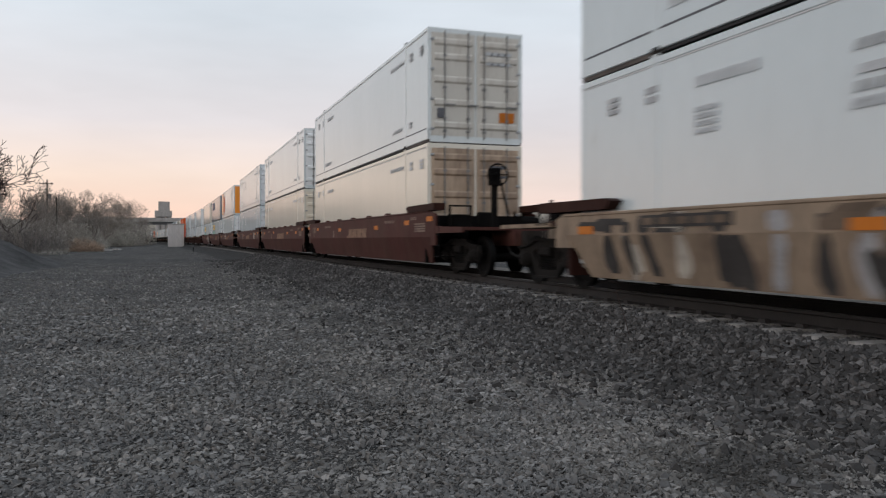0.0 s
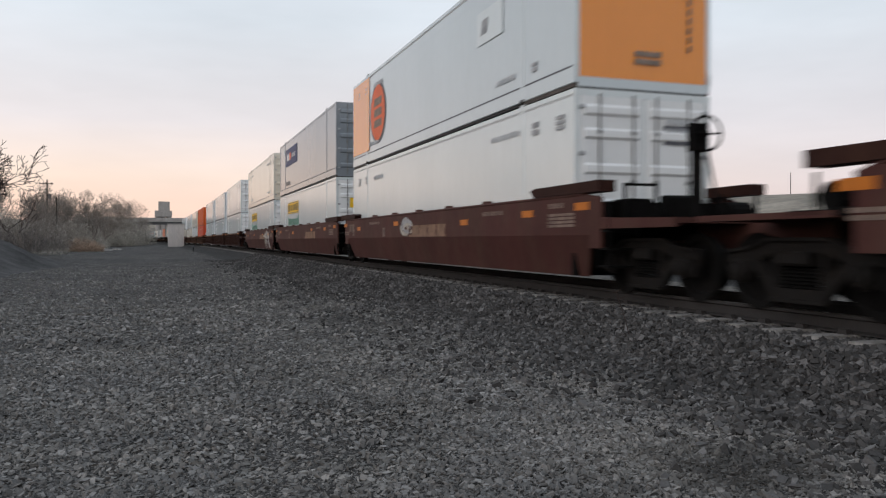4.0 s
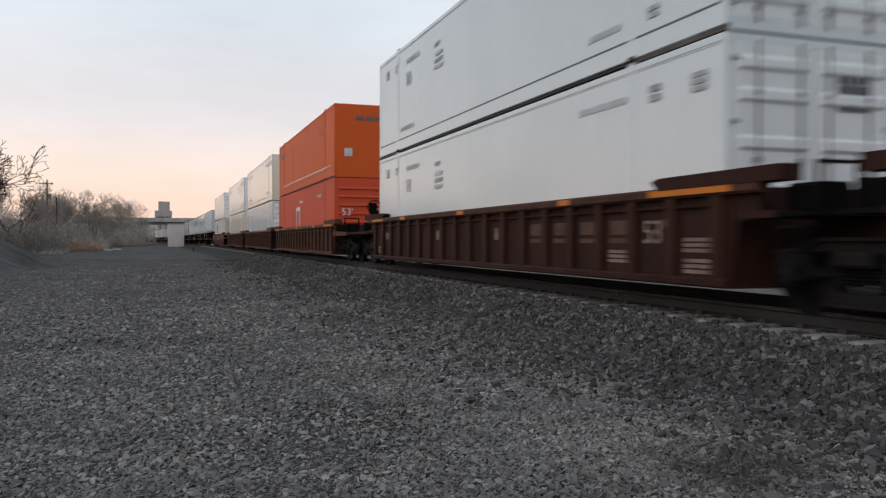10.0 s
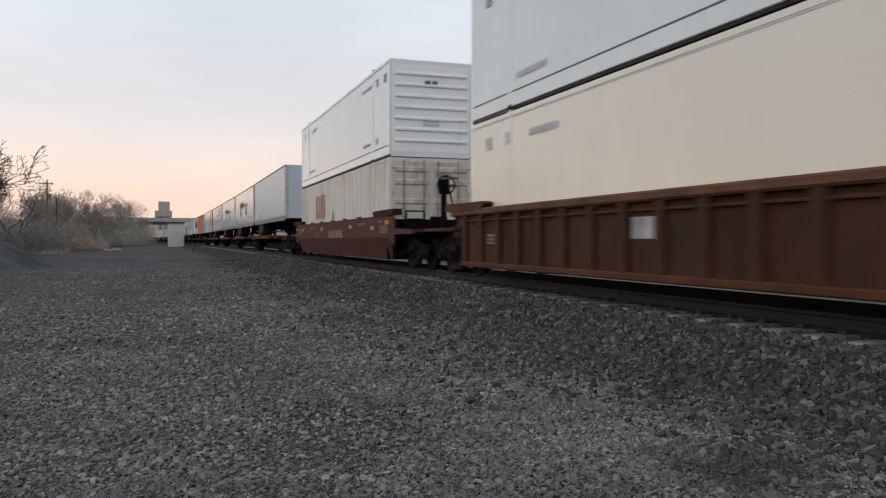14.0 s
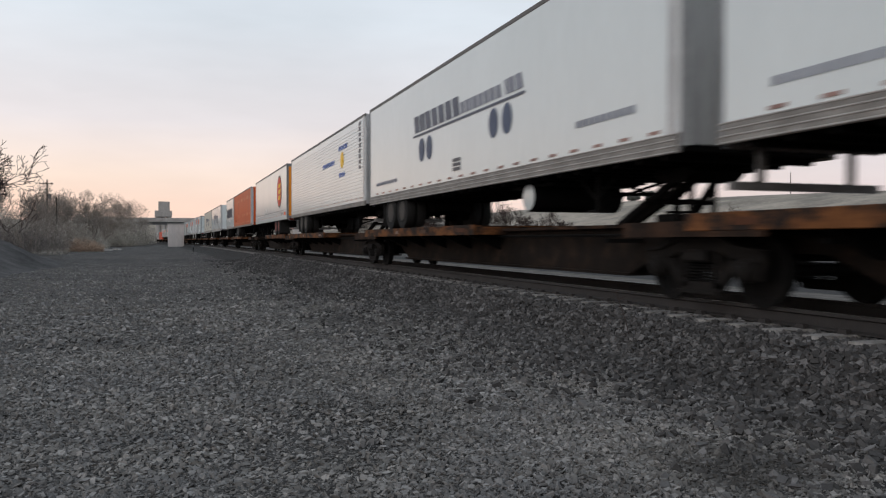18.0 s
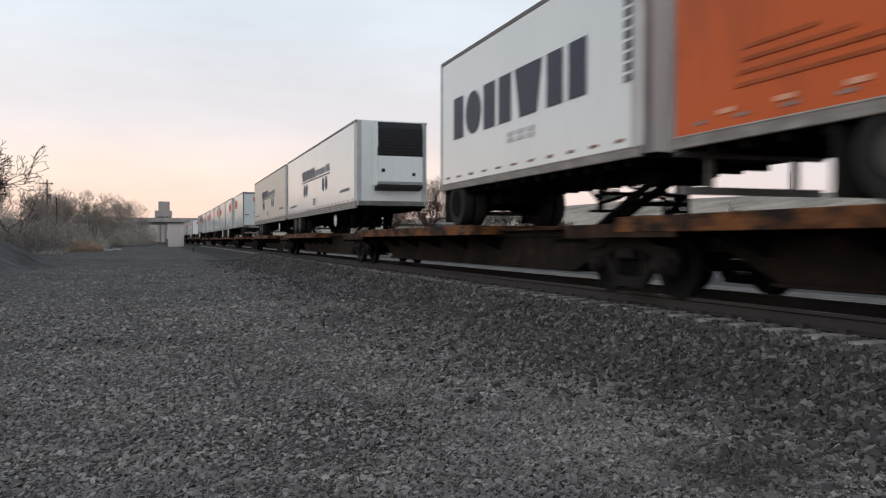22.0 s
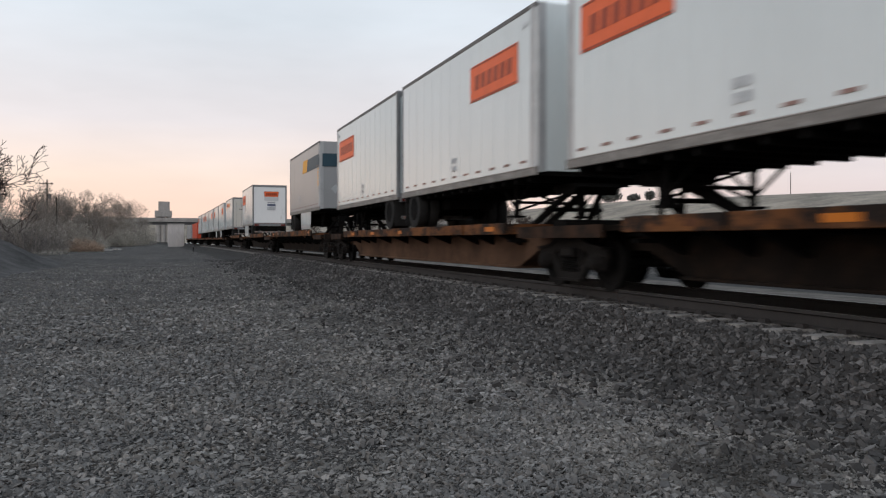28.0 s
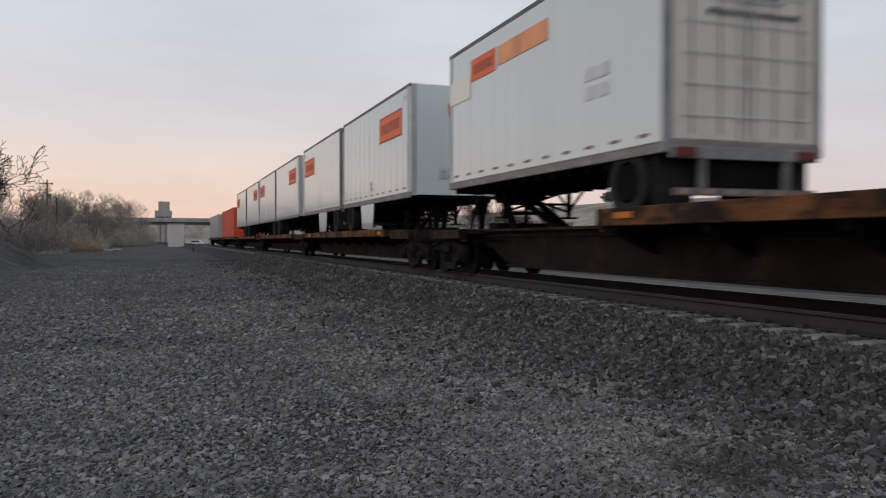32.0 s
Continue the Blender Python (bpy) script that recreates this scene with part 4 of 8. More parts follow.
def container(u, level, wall, label, end="door", L=16.154, marks=(), group="stacked containers", panels=False, trim=None, end_m=None, end_marks=()):
    c = thing("shipping_container", label, "container", group)
    trim = trim or wall
    H = CH
    box_shell(c, L, H, wall)
    def rail_top(bm):
        bevel_box(bm, -CW, -CW + 0.06, -L / 2, L / 2, H - 0.10, H, 0.012)
    def rail_low(bm):
        bevel_box(bm, -CW, -CW + 0.06, -L / 2, L / 2, 0.075, 0.345, 0.012)
    def head_top(bm):
        box(bm, -CW + 0.06, CW - 0.06, -L / 2, -L / 2 + 0.08, H - 0.12, H - 0.002)
    def head_low(bm):
        box(bm, -CW + 0.06, CW - 0.06, -L / 2, -L / 2 + 0.08, 0.02, 0.18)
    for rz in (0, 180):
        for key, make, nm in (("rt", rail_top, "top_rail"), ("rl", rail_low, "bottom_rail"), ("ht", head_top, "header"), ("hl", head_low, "door_sill")):
            shared((key, L), make, nm, trim, c, m=pose(0, 0, 0, 0, 0, rz))
    def post(bm):
        bevel_box(bm, -CW - 0.002, -CW + 0.10, -0.09, 0.0, 0.15, H - 0.09, 0.01)
    for sx, sy, rz in ((-1, 1, 0), (1, -1, 180)):
        shared(("post", 0), post, "corner_post", trim, c, m=pose(0, sy * L / 2, 0, 0, 0, rz))
    def post2(bm):
        bevel_box(bm, -CW - 0.002, -CW + 0.10, 0.0, 0.09, 0.15, H - 0.09, 0.01)
    for sx, sy, rz in ((-1, -1, 0), (1, 1, 180)):
        shared(("post", 1), post2, "corner_post", trim, c, m=pose(0, sy * L / 2, 0, 0, 0, rz))
    def casting(bm):
        bevel_box(bm, -0.09, 0.09, -0.09, 0.09, 0, 0.12, 0.015)
        rod(bm, (-0.097, 0, 0.06), (-0.089, 0, 0.06), 0.035, seg=8)
    at = 6.05 if L > 13 else L / 2 - 0.09
    for sx in (-1, 1):
        for sy in (-1, 1):
            for z in (0.0, H - 0.085):
                shared("casting", casting, "corner_casting", M_TRUCK if z == 0.0 else trim, c, m=pose(sx * (CW - 0.085), sy * at, z))
    def line(bm):
        box(bm, -CW + 0.004, -CW + 0.02, -L / 2 + 0.1, L / 2 - 0.1, 0.345, 0.372)
    shared(("line", L), line, "rail_seam", M_INK, c)
    def topline(bm):
        box(bm, -CW + 0.004, -CW + 0.02, -L / 2 + 0.1, L / 2 - 0.1, H - 0.118, H - 0.10)
    if wall.name in GRIMY_LIT:
        shared(("topline", L), topline, "rail_seam", M_PALE, c)
    if L > 13:
        def skid(bm):
            box(bm, -CW + 0.015, CW - 0.015, -L / 2 + 0.02, -at - 0.10, 0.012, 0.10)
        for rz in (0, 180):
            shared(("skid", L), skid, "end_skid", M_SKID, c, "dusty brown gooseneck underside", m=pose(0, 0, 0, 0, 0, rz))
        def seam(bm):
            bevel_box(bm, -CW - 0.004, -CW + 0.05, -0.08, 0.08, 0.10, H - 0.09, 0.01)
        def lug(bm):
            prism(bm, [(-0.10, H), (0.10, H), (0.07, H + 0.05), (-0.07, H + 0.05)], -CW + 0.0, -CW + 0.16)
        for sy in (-1, 1):
            shared("support_post", seam, "support_post", wall, c, m=pose(0, sy * at, 0))
            shared("lug", lug, "stacking_lug", M_TRUCK, c, m=pose(0, sy * at, 0))
    if panels:
        def rib(bm):
            prism(bm, [(-0.035, 0.17), (0.035, 0.17), (0.035, H - 0.1), (-0.035, H - 0.1)], -CW - 0.002, -CW + 0.03)
        n = int(L / 0.61)
        for i in range(1, n):
            shared("side_rib", rib, "side_rib", wall, c, m=pose(0, -L / 2 + i * L / n, 0))
    yf = -L / 2
    if end == "door":
        def leaf(bm):
            bevel_box(bm, 0.03, CW - 0.10, -0.004, 0.05, 0.18, H - 0.12, 0.01)
        def leaf_b(bm):
            bevel_box(bm, -CW + 0.10, -0.03, -0.004, 0.05, 0.18, H - 0.12, 0.01)
        def swage(bm):
            prism_x(bm, 0, 0.20, 0.035, 0.12, CW - 0.18)
        for k in (0, 1):
            d = shared(("door_leaf", k), leaf if k == 0 else leaf_b, "door", end_m or GRIMY_LIT.get(wall.name, wall), c, m=pose(0, yf, 0))
            for z in (0.45, 1.02, 1.60, 2.17, 2.55):
                shared("swage", swage, "door_swage", end_m or GRIMY_LIT.get(wall.name, wall), d, m=pose(0 if k == 0 else -CW + 0.06, -0.002, z))
            def hinge(bm):
                bevel_box(bm, -0.045, 0.045, -0.03, 0.0, -0.03, 0.03, 0.008)
            for z in (0.35, 1.1, 1.85, 2.6):
                shared("hinge", hinge, "hinge", M_STENCIL, d, m=pose((CW - 0.12) * (1 if k == 0 else -1), 0, z))
            def lock(bm):
                rod(bm, (0, -0.03, 0.12), (0, -0.03, H - 0.08), 0.017, seg=6)
                for z in (0.3, 0.62, 1.4, 2.2):
                    box(bm, -0.04, 0.04, -0.045, 0.0, z - 0.03, z + 0.03)
                box(bm, -0.02, 0.28, -0.055, -0.035, 0.95, 0.985)
            for x in ((0.22, 0.85) if k == 0 else (-0.85, -0.22)):
                shared("lock_rod", lock, "lock_rod", M_LOCK, d, "dull galvanised lock rod", m=pose(x, 0, 0))
        stencil_end(c, yf, 0.62, 2.2, 0.5, 0.32, M_INK, 3)
    elif end == "flat":
        def leaf2(bm):
            bevel_box(bm, -CW + 0.08, CW - 0.08, -0.003, 0.05, 0.18, H - 0.12, 0.01)
        shared("end_wall", leaf2, "end_wall", end_m or GRIMY_LIT.get(wall.name, wall), c, m=pose(0, yf, 0))
    else:
        def leaf3(bm):
            box(bm, -CW + 0.08, CW - 0.08, -0.003, 0.05, 0.18, H - 0.12)
        e = shared("end_ribbed", leaf3, "end_wall", end_m or GRIMY_LIT.get(wall.name, wall), c, m=pose(0, yf, 0))
        def end_rib(bm):
            prism_x(bm, 0, 0.12, 0.045, -CW + 0.18, CW - 0.18)
        for k in range(7):
            shared("end_rib", end_rib, "end_rib", end_m or GRIMY_LIT.get(wall.name, wall), e, m=pose(0, -0.002, 0.5 + 0.33 * k))
    for mk in marks:
        mk(c, -CW, L, H)
    for layer, (x, z, ww, hh, mm, rows, cols) in enumerate(end_marks):
        yf = -L / 2 - 0.004 * layer
        if rows <= 0:          # a round (0) or a diamond (-1) emblem
            bm, seg = bmesh.new(), 20 if rows == 0 else 4
            ring = [[bm.verts.new((x + ww / 2 * math.cos(2 * math.pi * i / seg), y, z + hh / 2 * math.sin(2 * math.pi * i / seg))) for i in range(seg)] for y in (yf - 0.016, yf - 0.022)]
            bm.faces.new(ring[1])
            for i in range(seg):
                bm.faces.new((ring[0][i], ring[0][(i + 1) % seg], ring[1][(i + 1) % seg], ring[1][i]))
            part("emblem", bm, mm, c)
            continue
        stencil_end(c, yf, x, z, ww, hh, mm, rows, cols=cols, name="placard" if rows * cols == 1 else "stencil")
    # black box laid into the gap below: it stands for the shade there
    def gap(bm):
        box(bm, -CW + 0.03, CW - 0.03, -at + 0.1, at - 0.1, 0.03, 0.10)
    shared(("gap", L), gap, "underframe", M_BLACK, c)
    MOVERS.append((c, u, level))
    return c


def prism_x(bm, z, h, d, x0, x1):
    """A horizontal stiffening rib on an end wall that faces -y."""
    pts = [(0, z - h / 2), (-d, z - h / 4), (-d, z + h / 4), (0, z + h / 2)]
    prism(bm, pts, x0, x1)


def stencil_end(parent, yf, x, z, w, h, material, rows=1, t=0.006, name="stencil", cols=1, label=""):
    bm = bmesh.new()
    for r in range(rows):
        for c in range(cols):
            hh = h / (rows + (rows - 1) * 0.5)
            ww = w / (cols + (cols - 1) * 0.3)
            z1 = z + h / 2 - r * hh * 1.5
            x0 = x - w / 2 + c * ww * 1.3
            box(bm, x0, x0 + ww, yf - 0.016 - t, yf - 0.016, z1 - hh, z1)
    ob = part(name, bm, material, parent, label)
    return tagged(ob, kind="stuff") if rows * cols > 1 else ob


# ---- road trailers ----
M_FRAMEGREY = mat("frame_grey", (0.19, 0.195, 0.20), 0.55, 0.0, var=0.25, scale=2, fine=15, bump=0.1)
M_RIMGREY = mat("dusty_rim", (0.045, 0.041, 0.037), 0.6, var=0.3, scale=5, fine=25, bump=0.2)
M_RAILDUST = mat("dusty_aluminium", (0.20, 0.185, 0.17), 0.7, 0.0, var=0.25, scale=1.5, fine=18, bump=0.1, second=(0.30, 0.285, 0.265), second_at=(0.5, 0.75), streak=0.4)
M_RAILLIP = mat("rail_ridge", (0.29, 0.275, 0.255), 0.6, 0.0, var=0.25, scale=1.5, fine=18, bump=0.1)
TB, TT = 2.0, 5.03         # trailer floor and roof over the rails


def tyre_mesh(bm):
    lathe_x(bm, 0, 0, 0, [(-0.12, 0.30), (-0.14, 0.40), (-0.12, 0.49), (-0.05, 0.505), (0.05, 0.505), (0.12, 0.49), (0.14, 0.40), (0.12, 0.30)], 24)


def rim_mesh(bm):
    lathe_x(bm, 0, 0, 0, [(-0.125, 0.30), (-0.125, 0.26), (-0.05, 0.22), (-0.05, 0.10), (-0.11, 0.09), (-0.11, 0.03)], 20)


def trailer(u, L, wall, label, nose=1, axles=2, marks=(), rim=None, slats=False, posts=False, tank=False, skirt=0.0, tail_plain=False, nose_m=None, group="road trailers", bottom=TB, top=4.98, reefer=False, bogie=None, door_m=None, rollup=False, rail_m=None, shift=0.0, ridged=False):
    """A dry van. nose 1: its front wall leads (faces the camera's end), -1: its doors lead."""
    H = top - bottom
    c = thing("semi_trailer", label, "trailer", group)
    def shell(bm):
        box(bm, -CW + 0.006, CW - 0.006, -L / 2 + 0.03, L / 2 - 0.03, 0.05, H - 0.03)
    shared(("tshell", L, H), shell, "body", wall, c)
    def toprail(bm):
        bevel_box(bm, -CW - 0.004, -CW + 0.05, -L / 2, L / 2, H - 0.10, H, 0.015)
    def botrail(bm):
        bevel_box(bm, -CW - 0.006, -CW + 0.05, -L / 2, L / 2, -0.10 if ridged else -0.06, 0.16 if ridged else 0.10, 0.012)
    def botlip(bm):
        bevel_box(bm, -CW - 0.014, -CW + 0.04, -L / 2 + 0.01, L / 2 - 0.01, 0, 0.026, 0.008)
    for rz in (0, 180):
        q = pose(0, 0, 0, 0, 0, rz)
        shared(("ttop", L, H), toprail, "top_rail", M_RAILGREY, c, "dull aluminium top rail", m=q)
        r = shared(("tbot", L, ridged), botrail, "bottom_rail", rail_m or M_RAILDUST, c, "" if rail_m else "grimy ridged aluminium bottom rail" if ridged else "grimy aluminium bottom rail", m=q)
        for z in (-0.095, -0.02, 0.06, 0.135) if ridged else (0.076,):
            shared(("tlip", L), botlip, "rail_lip", rail_m or M_RAILLIP, r, m=pose(0, 0, z))
    def roof(bm):
        box(bm, -CW + 0.05, CW - 0.05, -L / 2 + 0.03, L / 2 - 0.03, H - 0.04, H - 0.004)
    shared(("troof", L, H), roof, "roof_sheet", wall, c)
    def under(bm):
        box(bm, -CW + 0.05, CW - 0.05, -L / 2 + 0.05, L / 2 - 0.05, -0.06, 0.04)
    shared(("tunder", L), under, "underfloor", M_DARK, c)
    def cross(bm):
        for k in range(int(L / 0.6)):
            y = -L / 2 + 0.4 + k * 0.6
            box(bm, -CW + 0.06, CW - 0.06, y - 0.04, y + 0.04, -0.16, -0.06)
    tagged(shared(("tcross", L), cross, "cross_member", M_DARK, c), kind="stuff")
    ny = -nose
    yn, yt = -nose * L / 2, nose * L / 2          # nose and tail
    def corner(bm):
        pts = [(CW + 0.004, 0.22), (CW + 0.004, 0.05), (CW - 0.05, 0.0), (CW - 0.2, -0.006), (CW - 0.2, 0.03), (CW - 0.03, 0.22)]
        lo = [bm.verts.new((x, y, 0.0)) for x, y in pts]
        hi = [bm.verts.new((x, y, H - 0.01)) for x, y in pts]
        for i in range(6):
            bm.faces.new((lo[i], lo[(i + 1) % 6], hi[(i + 1) % 6], hi[i]))
        bm.faces.new(lo)
        bm.faces.new(hi)
    def corner2(bm):
        corner(bm)
        for v in bm.verts:
            v.co.x = -v.co.x
    for key, make in (("tcorner", corner), ("tcorner2", corner2)):
        shared((key, H), make, "nose_corner", M_GALV, c, m=pose(0, yn, 0, 0, 0, 0 if nose > 0 else 180))
    def nosewall(bm):
        bevel_box(bm, -CW + 0.18, CW - 0.18, 0.0, 0.04, 0.02, H - 0.03, 0.01)
    shared(("tnose", H), nosewall, "nose_wall", nose_m or wall, c, m=pose(0, yn, 0, 0, 0, 0 if nose > 0 else 180))
    # tail: frame, two doors, bumper
    rt = pose(0, yt, 0, 0, 0, 0 if nose < 0 else 180)
    def tailframe(bm):
        for sx in (-1, 1):
            x0, x1 = sorted((sx * (CW + 0.006), sx * (CW - 0.10)))
            bevel_box(bm, x0, x1, -0.004, 0.10, 0.0, H - 0.0, 0.012)
        box(bm, -CW + 0.1, CW - 0.1, -0.004, 0.08, H - 0.16, H - 0.002)
        box(bm, -CW + 0.1, CW - 0.1, -0.004, 0.08, -0.10, 0.12)
    shared(("tframe", H), tailframe, "tail_frame", M_FRAMEGREY, c, m=rt)
    def tdoor(bm):
        bevel_box(bm, 0.012, CW - 0.11, 0.004, 0.05, 0.13, H - 0.17, 0.008)
    def tdoor2(bm):
        bevel_box(bm, -CW + 0.11, -0.012, 0.004, 0.05, 0.13, H - 0.17, 0.008)
    def tlock(bm):
        rod(bm, (0, -0.012, 0.10), (0, -0.012, H - 0.14), 0.014, seg=6)
        for z in (0.4, 1.1, 1.9, 2.6):
            box(bm, -0.03, 0.03, -0.02, 0.01, z - 0.02, z + 0.02)
    def shutter_door(bm):
        bevel_box(bm, -CW + 0.11, CW - 0.11, 0.012, 0.06, 0.13, H - 0.17, 0.008)
    if rollup:
        shared(("rollup", H), shutter_door, "door", door_m or wall, c, "smooth one-piece door", m=rt)
    for k, mk in () if rollup else ((0, tdoor), (1, tdoor2)):
        d = shared(("tdoor", k, H), mk, "door", door_m or wall, c, m=rt)
        shared(("tlock", H), tlock, "lock_rod", M_GALV, d, m=pose(0.12 if k == 0 else -0.12, 0, 0))
    def bumper(bm):
        box(bm, -1.15, 1.15, -0.02, 0.06, -0.62, -0.52)
        for x in (-0.7, 0.7):
            box(bm, x - 0.05, x + 0.05, 0.0, 0.06, -0.55, -0.04)
    bp = shared("bumper", bumper, "rear_bumper", M_RAILDARK, c, m=rt)
    def tape(bm):
        for k in range(6):
            box(bm, -1.1 + k * 0.38, -0.92 + k * 0.38, -0.025, -0.019, -0.60, -0.54)
    tagged(shared("tape", tape, "marking_tape", M_TAPE, bp, "red and white reflective dashes"), kind="stuff")
    def sill_plate(bm):
        bevel_box(bm, -CW + 0.08, CW - 0.08, -0.012, 0.02, -0.13, 0.04, 0.01)
    shared("sill_plate", sill_plate, "sill_plate", M_FRAMEGREY, c, "scuffed grey tail sill", m=rt)
    def hanger(bm):
        box(bm, -0.62, 0.62, 0.10, 0.30, -0.50, -0.06)
        for sx in (-0.45, 0.45):
            box(bm, sx - 0.06, sx + 0.06, 0.30, 0.75, -0.55, -0.06)
    if axles == 1:
        shared("hanger", hanger, "suspension_hanger", M_DARK, c, m=rt)
    def lamp_box(bm):
        bevel_box(bm, -0.24, 0.24, -0.03, 0.08, -0.46, -0.12, 0.02)
    for sx in (-0.82, 0.82) if rollup else ():
        shared("lamp_box", lamp_box, "lamp_box", M_DARK, c, "dark lamp box", m=rt @ pose(sx, 0, 0))
    def tail_tape(bm):
        for k in range(12):
            box(bm, -1.14 + k * 0.2, -1.04 + k * 0.2, -0.012, -0.004, 0.06, 0.10)
    tagged(shared("tail_tape", tail_tape, "marking_tape", M_TAPE, c, "red and white reflective dashes", m=rt), kind="stuff")
    def lamp(bm):
        bevel_box(bm, -0.16, 0.16, -0.018, 0.0, -0.09, 0.04, 0.008)
    for sx in (-1, 1):
        shared("taillamp", lamp, "tail_lamp", M_LAMPRED, c, "unlit red tail lamp", m=rt @ pose(sx, -0.026, -0.02))
    # conspicuity dashes along the bottom rail
    def dashes(bm):
        k, y = 0, -L / 2 + 0.4
        while y < L / 2 - 0.5:
            box(bm, -CW - 0.004, -CW + 0.004, y, y + 0.26, 0.195, 0.24)
            y += 0.75
    tagged(shared(("dashes", L), dashes, "marking_tape", M_TAPE, c, "faded red reflective dashes"), kind="stuff")
    # wheels at the tail end
    ground_z = DECK - bottom
    bogie = bogie or (2.4 if axles == 2 else 1.0)
    ys = [bogie, bogie + 1.22] if axles == 2 else [bogie]
    for d in ys:
        y = yt - nose * d
        def axle(bm):
            rod(bm, (-1.0, 0, 0), (1.0, 0, 0), 0.07, seg=8)
            box(bm, -0.55, -0.42, -0.45, 0.45, 0.05, 0.45)
            box(bm, 0.42, 0.55, -0.45, 0.45, 0.05, 0.45)
            box(bm, -0.42, 0.42, -0.30, 0.30, 0.02, 0.36)
            for sx in (-1, 1):
                rod(bm, (sx * 0.50, 0, 0), (sx * 0.70, 0, 0), 0.24, seg=12)
                rod(bm, (sx * 0.30, 0.25, -0.05), (sx * 0.30, 0.48, 0.05), 0.11, seg=8)
        ax = shared("axle", axle, "axle", M_DARK, c, m=pose(0, y, ground_z + 0.505))
        for x, face in ((-1.13, 1), (-0.82, 1), (0.82, -1), (1.13, -1)):
            wheel = shared("tyre", tyre_mesh, "tyre", M_RUBBER, ax, "black rubber tyre", smooth=True, m=pose(x, 0, 0, 0, 0, 0 if face > 0 else 180))
            if abs(x) > 1:
                shared("rim", rim_mesh, "rim", rim or (M_RIMGREY if axles == 2 else M_DARK), ax, "steel wheel rim", smooth=True, m=pose(x, 0, 0, 0, 0, 0 if face > 0 else 180))
    def slider(bm):
        reach = bogie + (2.0 if axles == 2 else 1.0)
        for sx in (-1, 1):
            x0, x1 = sorted((sx * 0.60, sx * 0.45))
            box(bm, x0, x1, -reach, -bogie + 0.85, -0.42, -0.06)
        box(bm, -0.45, 0.45, -reach, -reach + 0.2, -0.40, -0.06)
        box(bm, -0.45, 0.45, -bogie + 0.65, -bogie + 0.85, -0.40, -0.06)
        box(bm, -0.45, 0.45, -reach + 0.9, -reach + 1.1, -0.38, -0.06)
    shared(("slider", axles, bogie), slider, "suspension_frame", M_DARK, c, m=pose(0, yt, 0, 0, 0, 0 if nose > 0 else 180))
    def flap(bm):
        box(bm, -0.3, 0.3, -0.01, 0.01, -0.80, -0.08)
    for sx in (-1, 1):
        shared("flap", flap, "mud_flap", M_RUBBER, c, m=pose(sx * 0.98, yt - nose * (bogie - 0.72), 0))
    # landing gear
    def leg(bm):
        rod(bm, (0, 0, -0.02), (0, 0, -0.72), 0.06, seg=8)
        box(bm, -0.14, 0.14, -0.14, 0.14, -0.76, -0.72)
        rod(bm, (0, 0, -0.6), (0, 0.75, -0.1), 0.03, seg=6)
        rod(bm, (0, 0, -0.55), (0, -0.65, -0.1), 0.03, seg=6)
    for sx in (-1, 1):
        shared("landing_leg", leg, "landing_leg", M_DARK, c, m=pose(sx * 0.75, yn + nose * (2.9 if L > 10 else 2.0), 0, 0, 0, 0 if nose > 0 else 180))
    def leg_brace(bm):
        rod(bm, (-0.75, 0, -0.62), (0.75, 0, -0.15), 0.025, seg=6)
        rod(bm, (0.75, 0, -0.62), (-0.75, 0, -0.15), 0.025, seg=6)
        rod(bm, (-0.75, 0, -0.45), (0.75, 0, -0.45), 0.03, seg=6)
    tagged(shared("leg_brace", leg_brace, "leg_brace", M_DARK, c, m=pose(0, yn + nose * (2.9 if L > 10 else 2.0), 0)), kind="stuff")
    if slats:
        def slat(bm):
            prism2(bm, L)
        n = int((H - 0.4) / 0.115)
        for i in range(n):
            shared(("slat", L), slat, "slat", wall, c, m=pose(0, 0, 0.26 + i * 0.115))
    if posts:
        def tpost(bm):
            prism(bm, [(-0.02, 0.17), (0.02, 0.17), (0.02, H - 0.1), (-0.02, H - 0.1)], -CW + 0.002, -CW + 0.02)
        n = int(L / 0.61)
        for i in range(1, n):
            shared(("tpost", H), tpost, "side_post", wall, c, m=pose(0, -L / 2 + i * L / n, 0))
    if tank:
        def tk(bm):
            lathe_x(bm, 0, 0, 0, [(-0.95, 0.05), (-0.95, 0.25), (-0.92, 0.28), (0.92, 0.28), (0.95, 0.25), (0.95, 0.05)], 20)
        tk_ob = shared("fuel_tank", tk, "fuel_tank", M_DARK, c, "dark cylindrical fuel tank", smooth=True, m=pose(0, yn + nose * 5.2, -0.40))
        def cap(bm):
            lathe_x(bm, -0.962, 0, 0, [(-0.03, 0.03), (-0.025, 0.18), (0.0, 0.255), (0.01, 0.255)], 20)
        shared("tank_cap", cap, "tank_end", M_WHITE, tk_ob, "white tank end", smooth=True)
        def spare(bm):
            box(bm, -0.9, 0.9, -0.9, 0.9, -0.22, -0.16)
        shared("tank_frame", spare, "tank_frame", M_DARK, c, m=pose(0, yn + nose * 5.2, 0))
    if skirt:
        def sk(bm):
            prism(bm, [(-reach, -0.66), (reach, -0.66), (reach + 0.12, -0.03), (-reach - 0.12, -0.03)], -CW + 0.01, -CW + 0.04)
        def sk_low(bm):
            prism(bm, [(-reach + 0.05, -0.85), (reach - 0.05, -0.85), (reach, -0.66), (-reach, -0.66)], -CW + 0.014, -CW + 0.036)
        reach = 1.3 if skirt in (2.2, 3.6) else 0.75
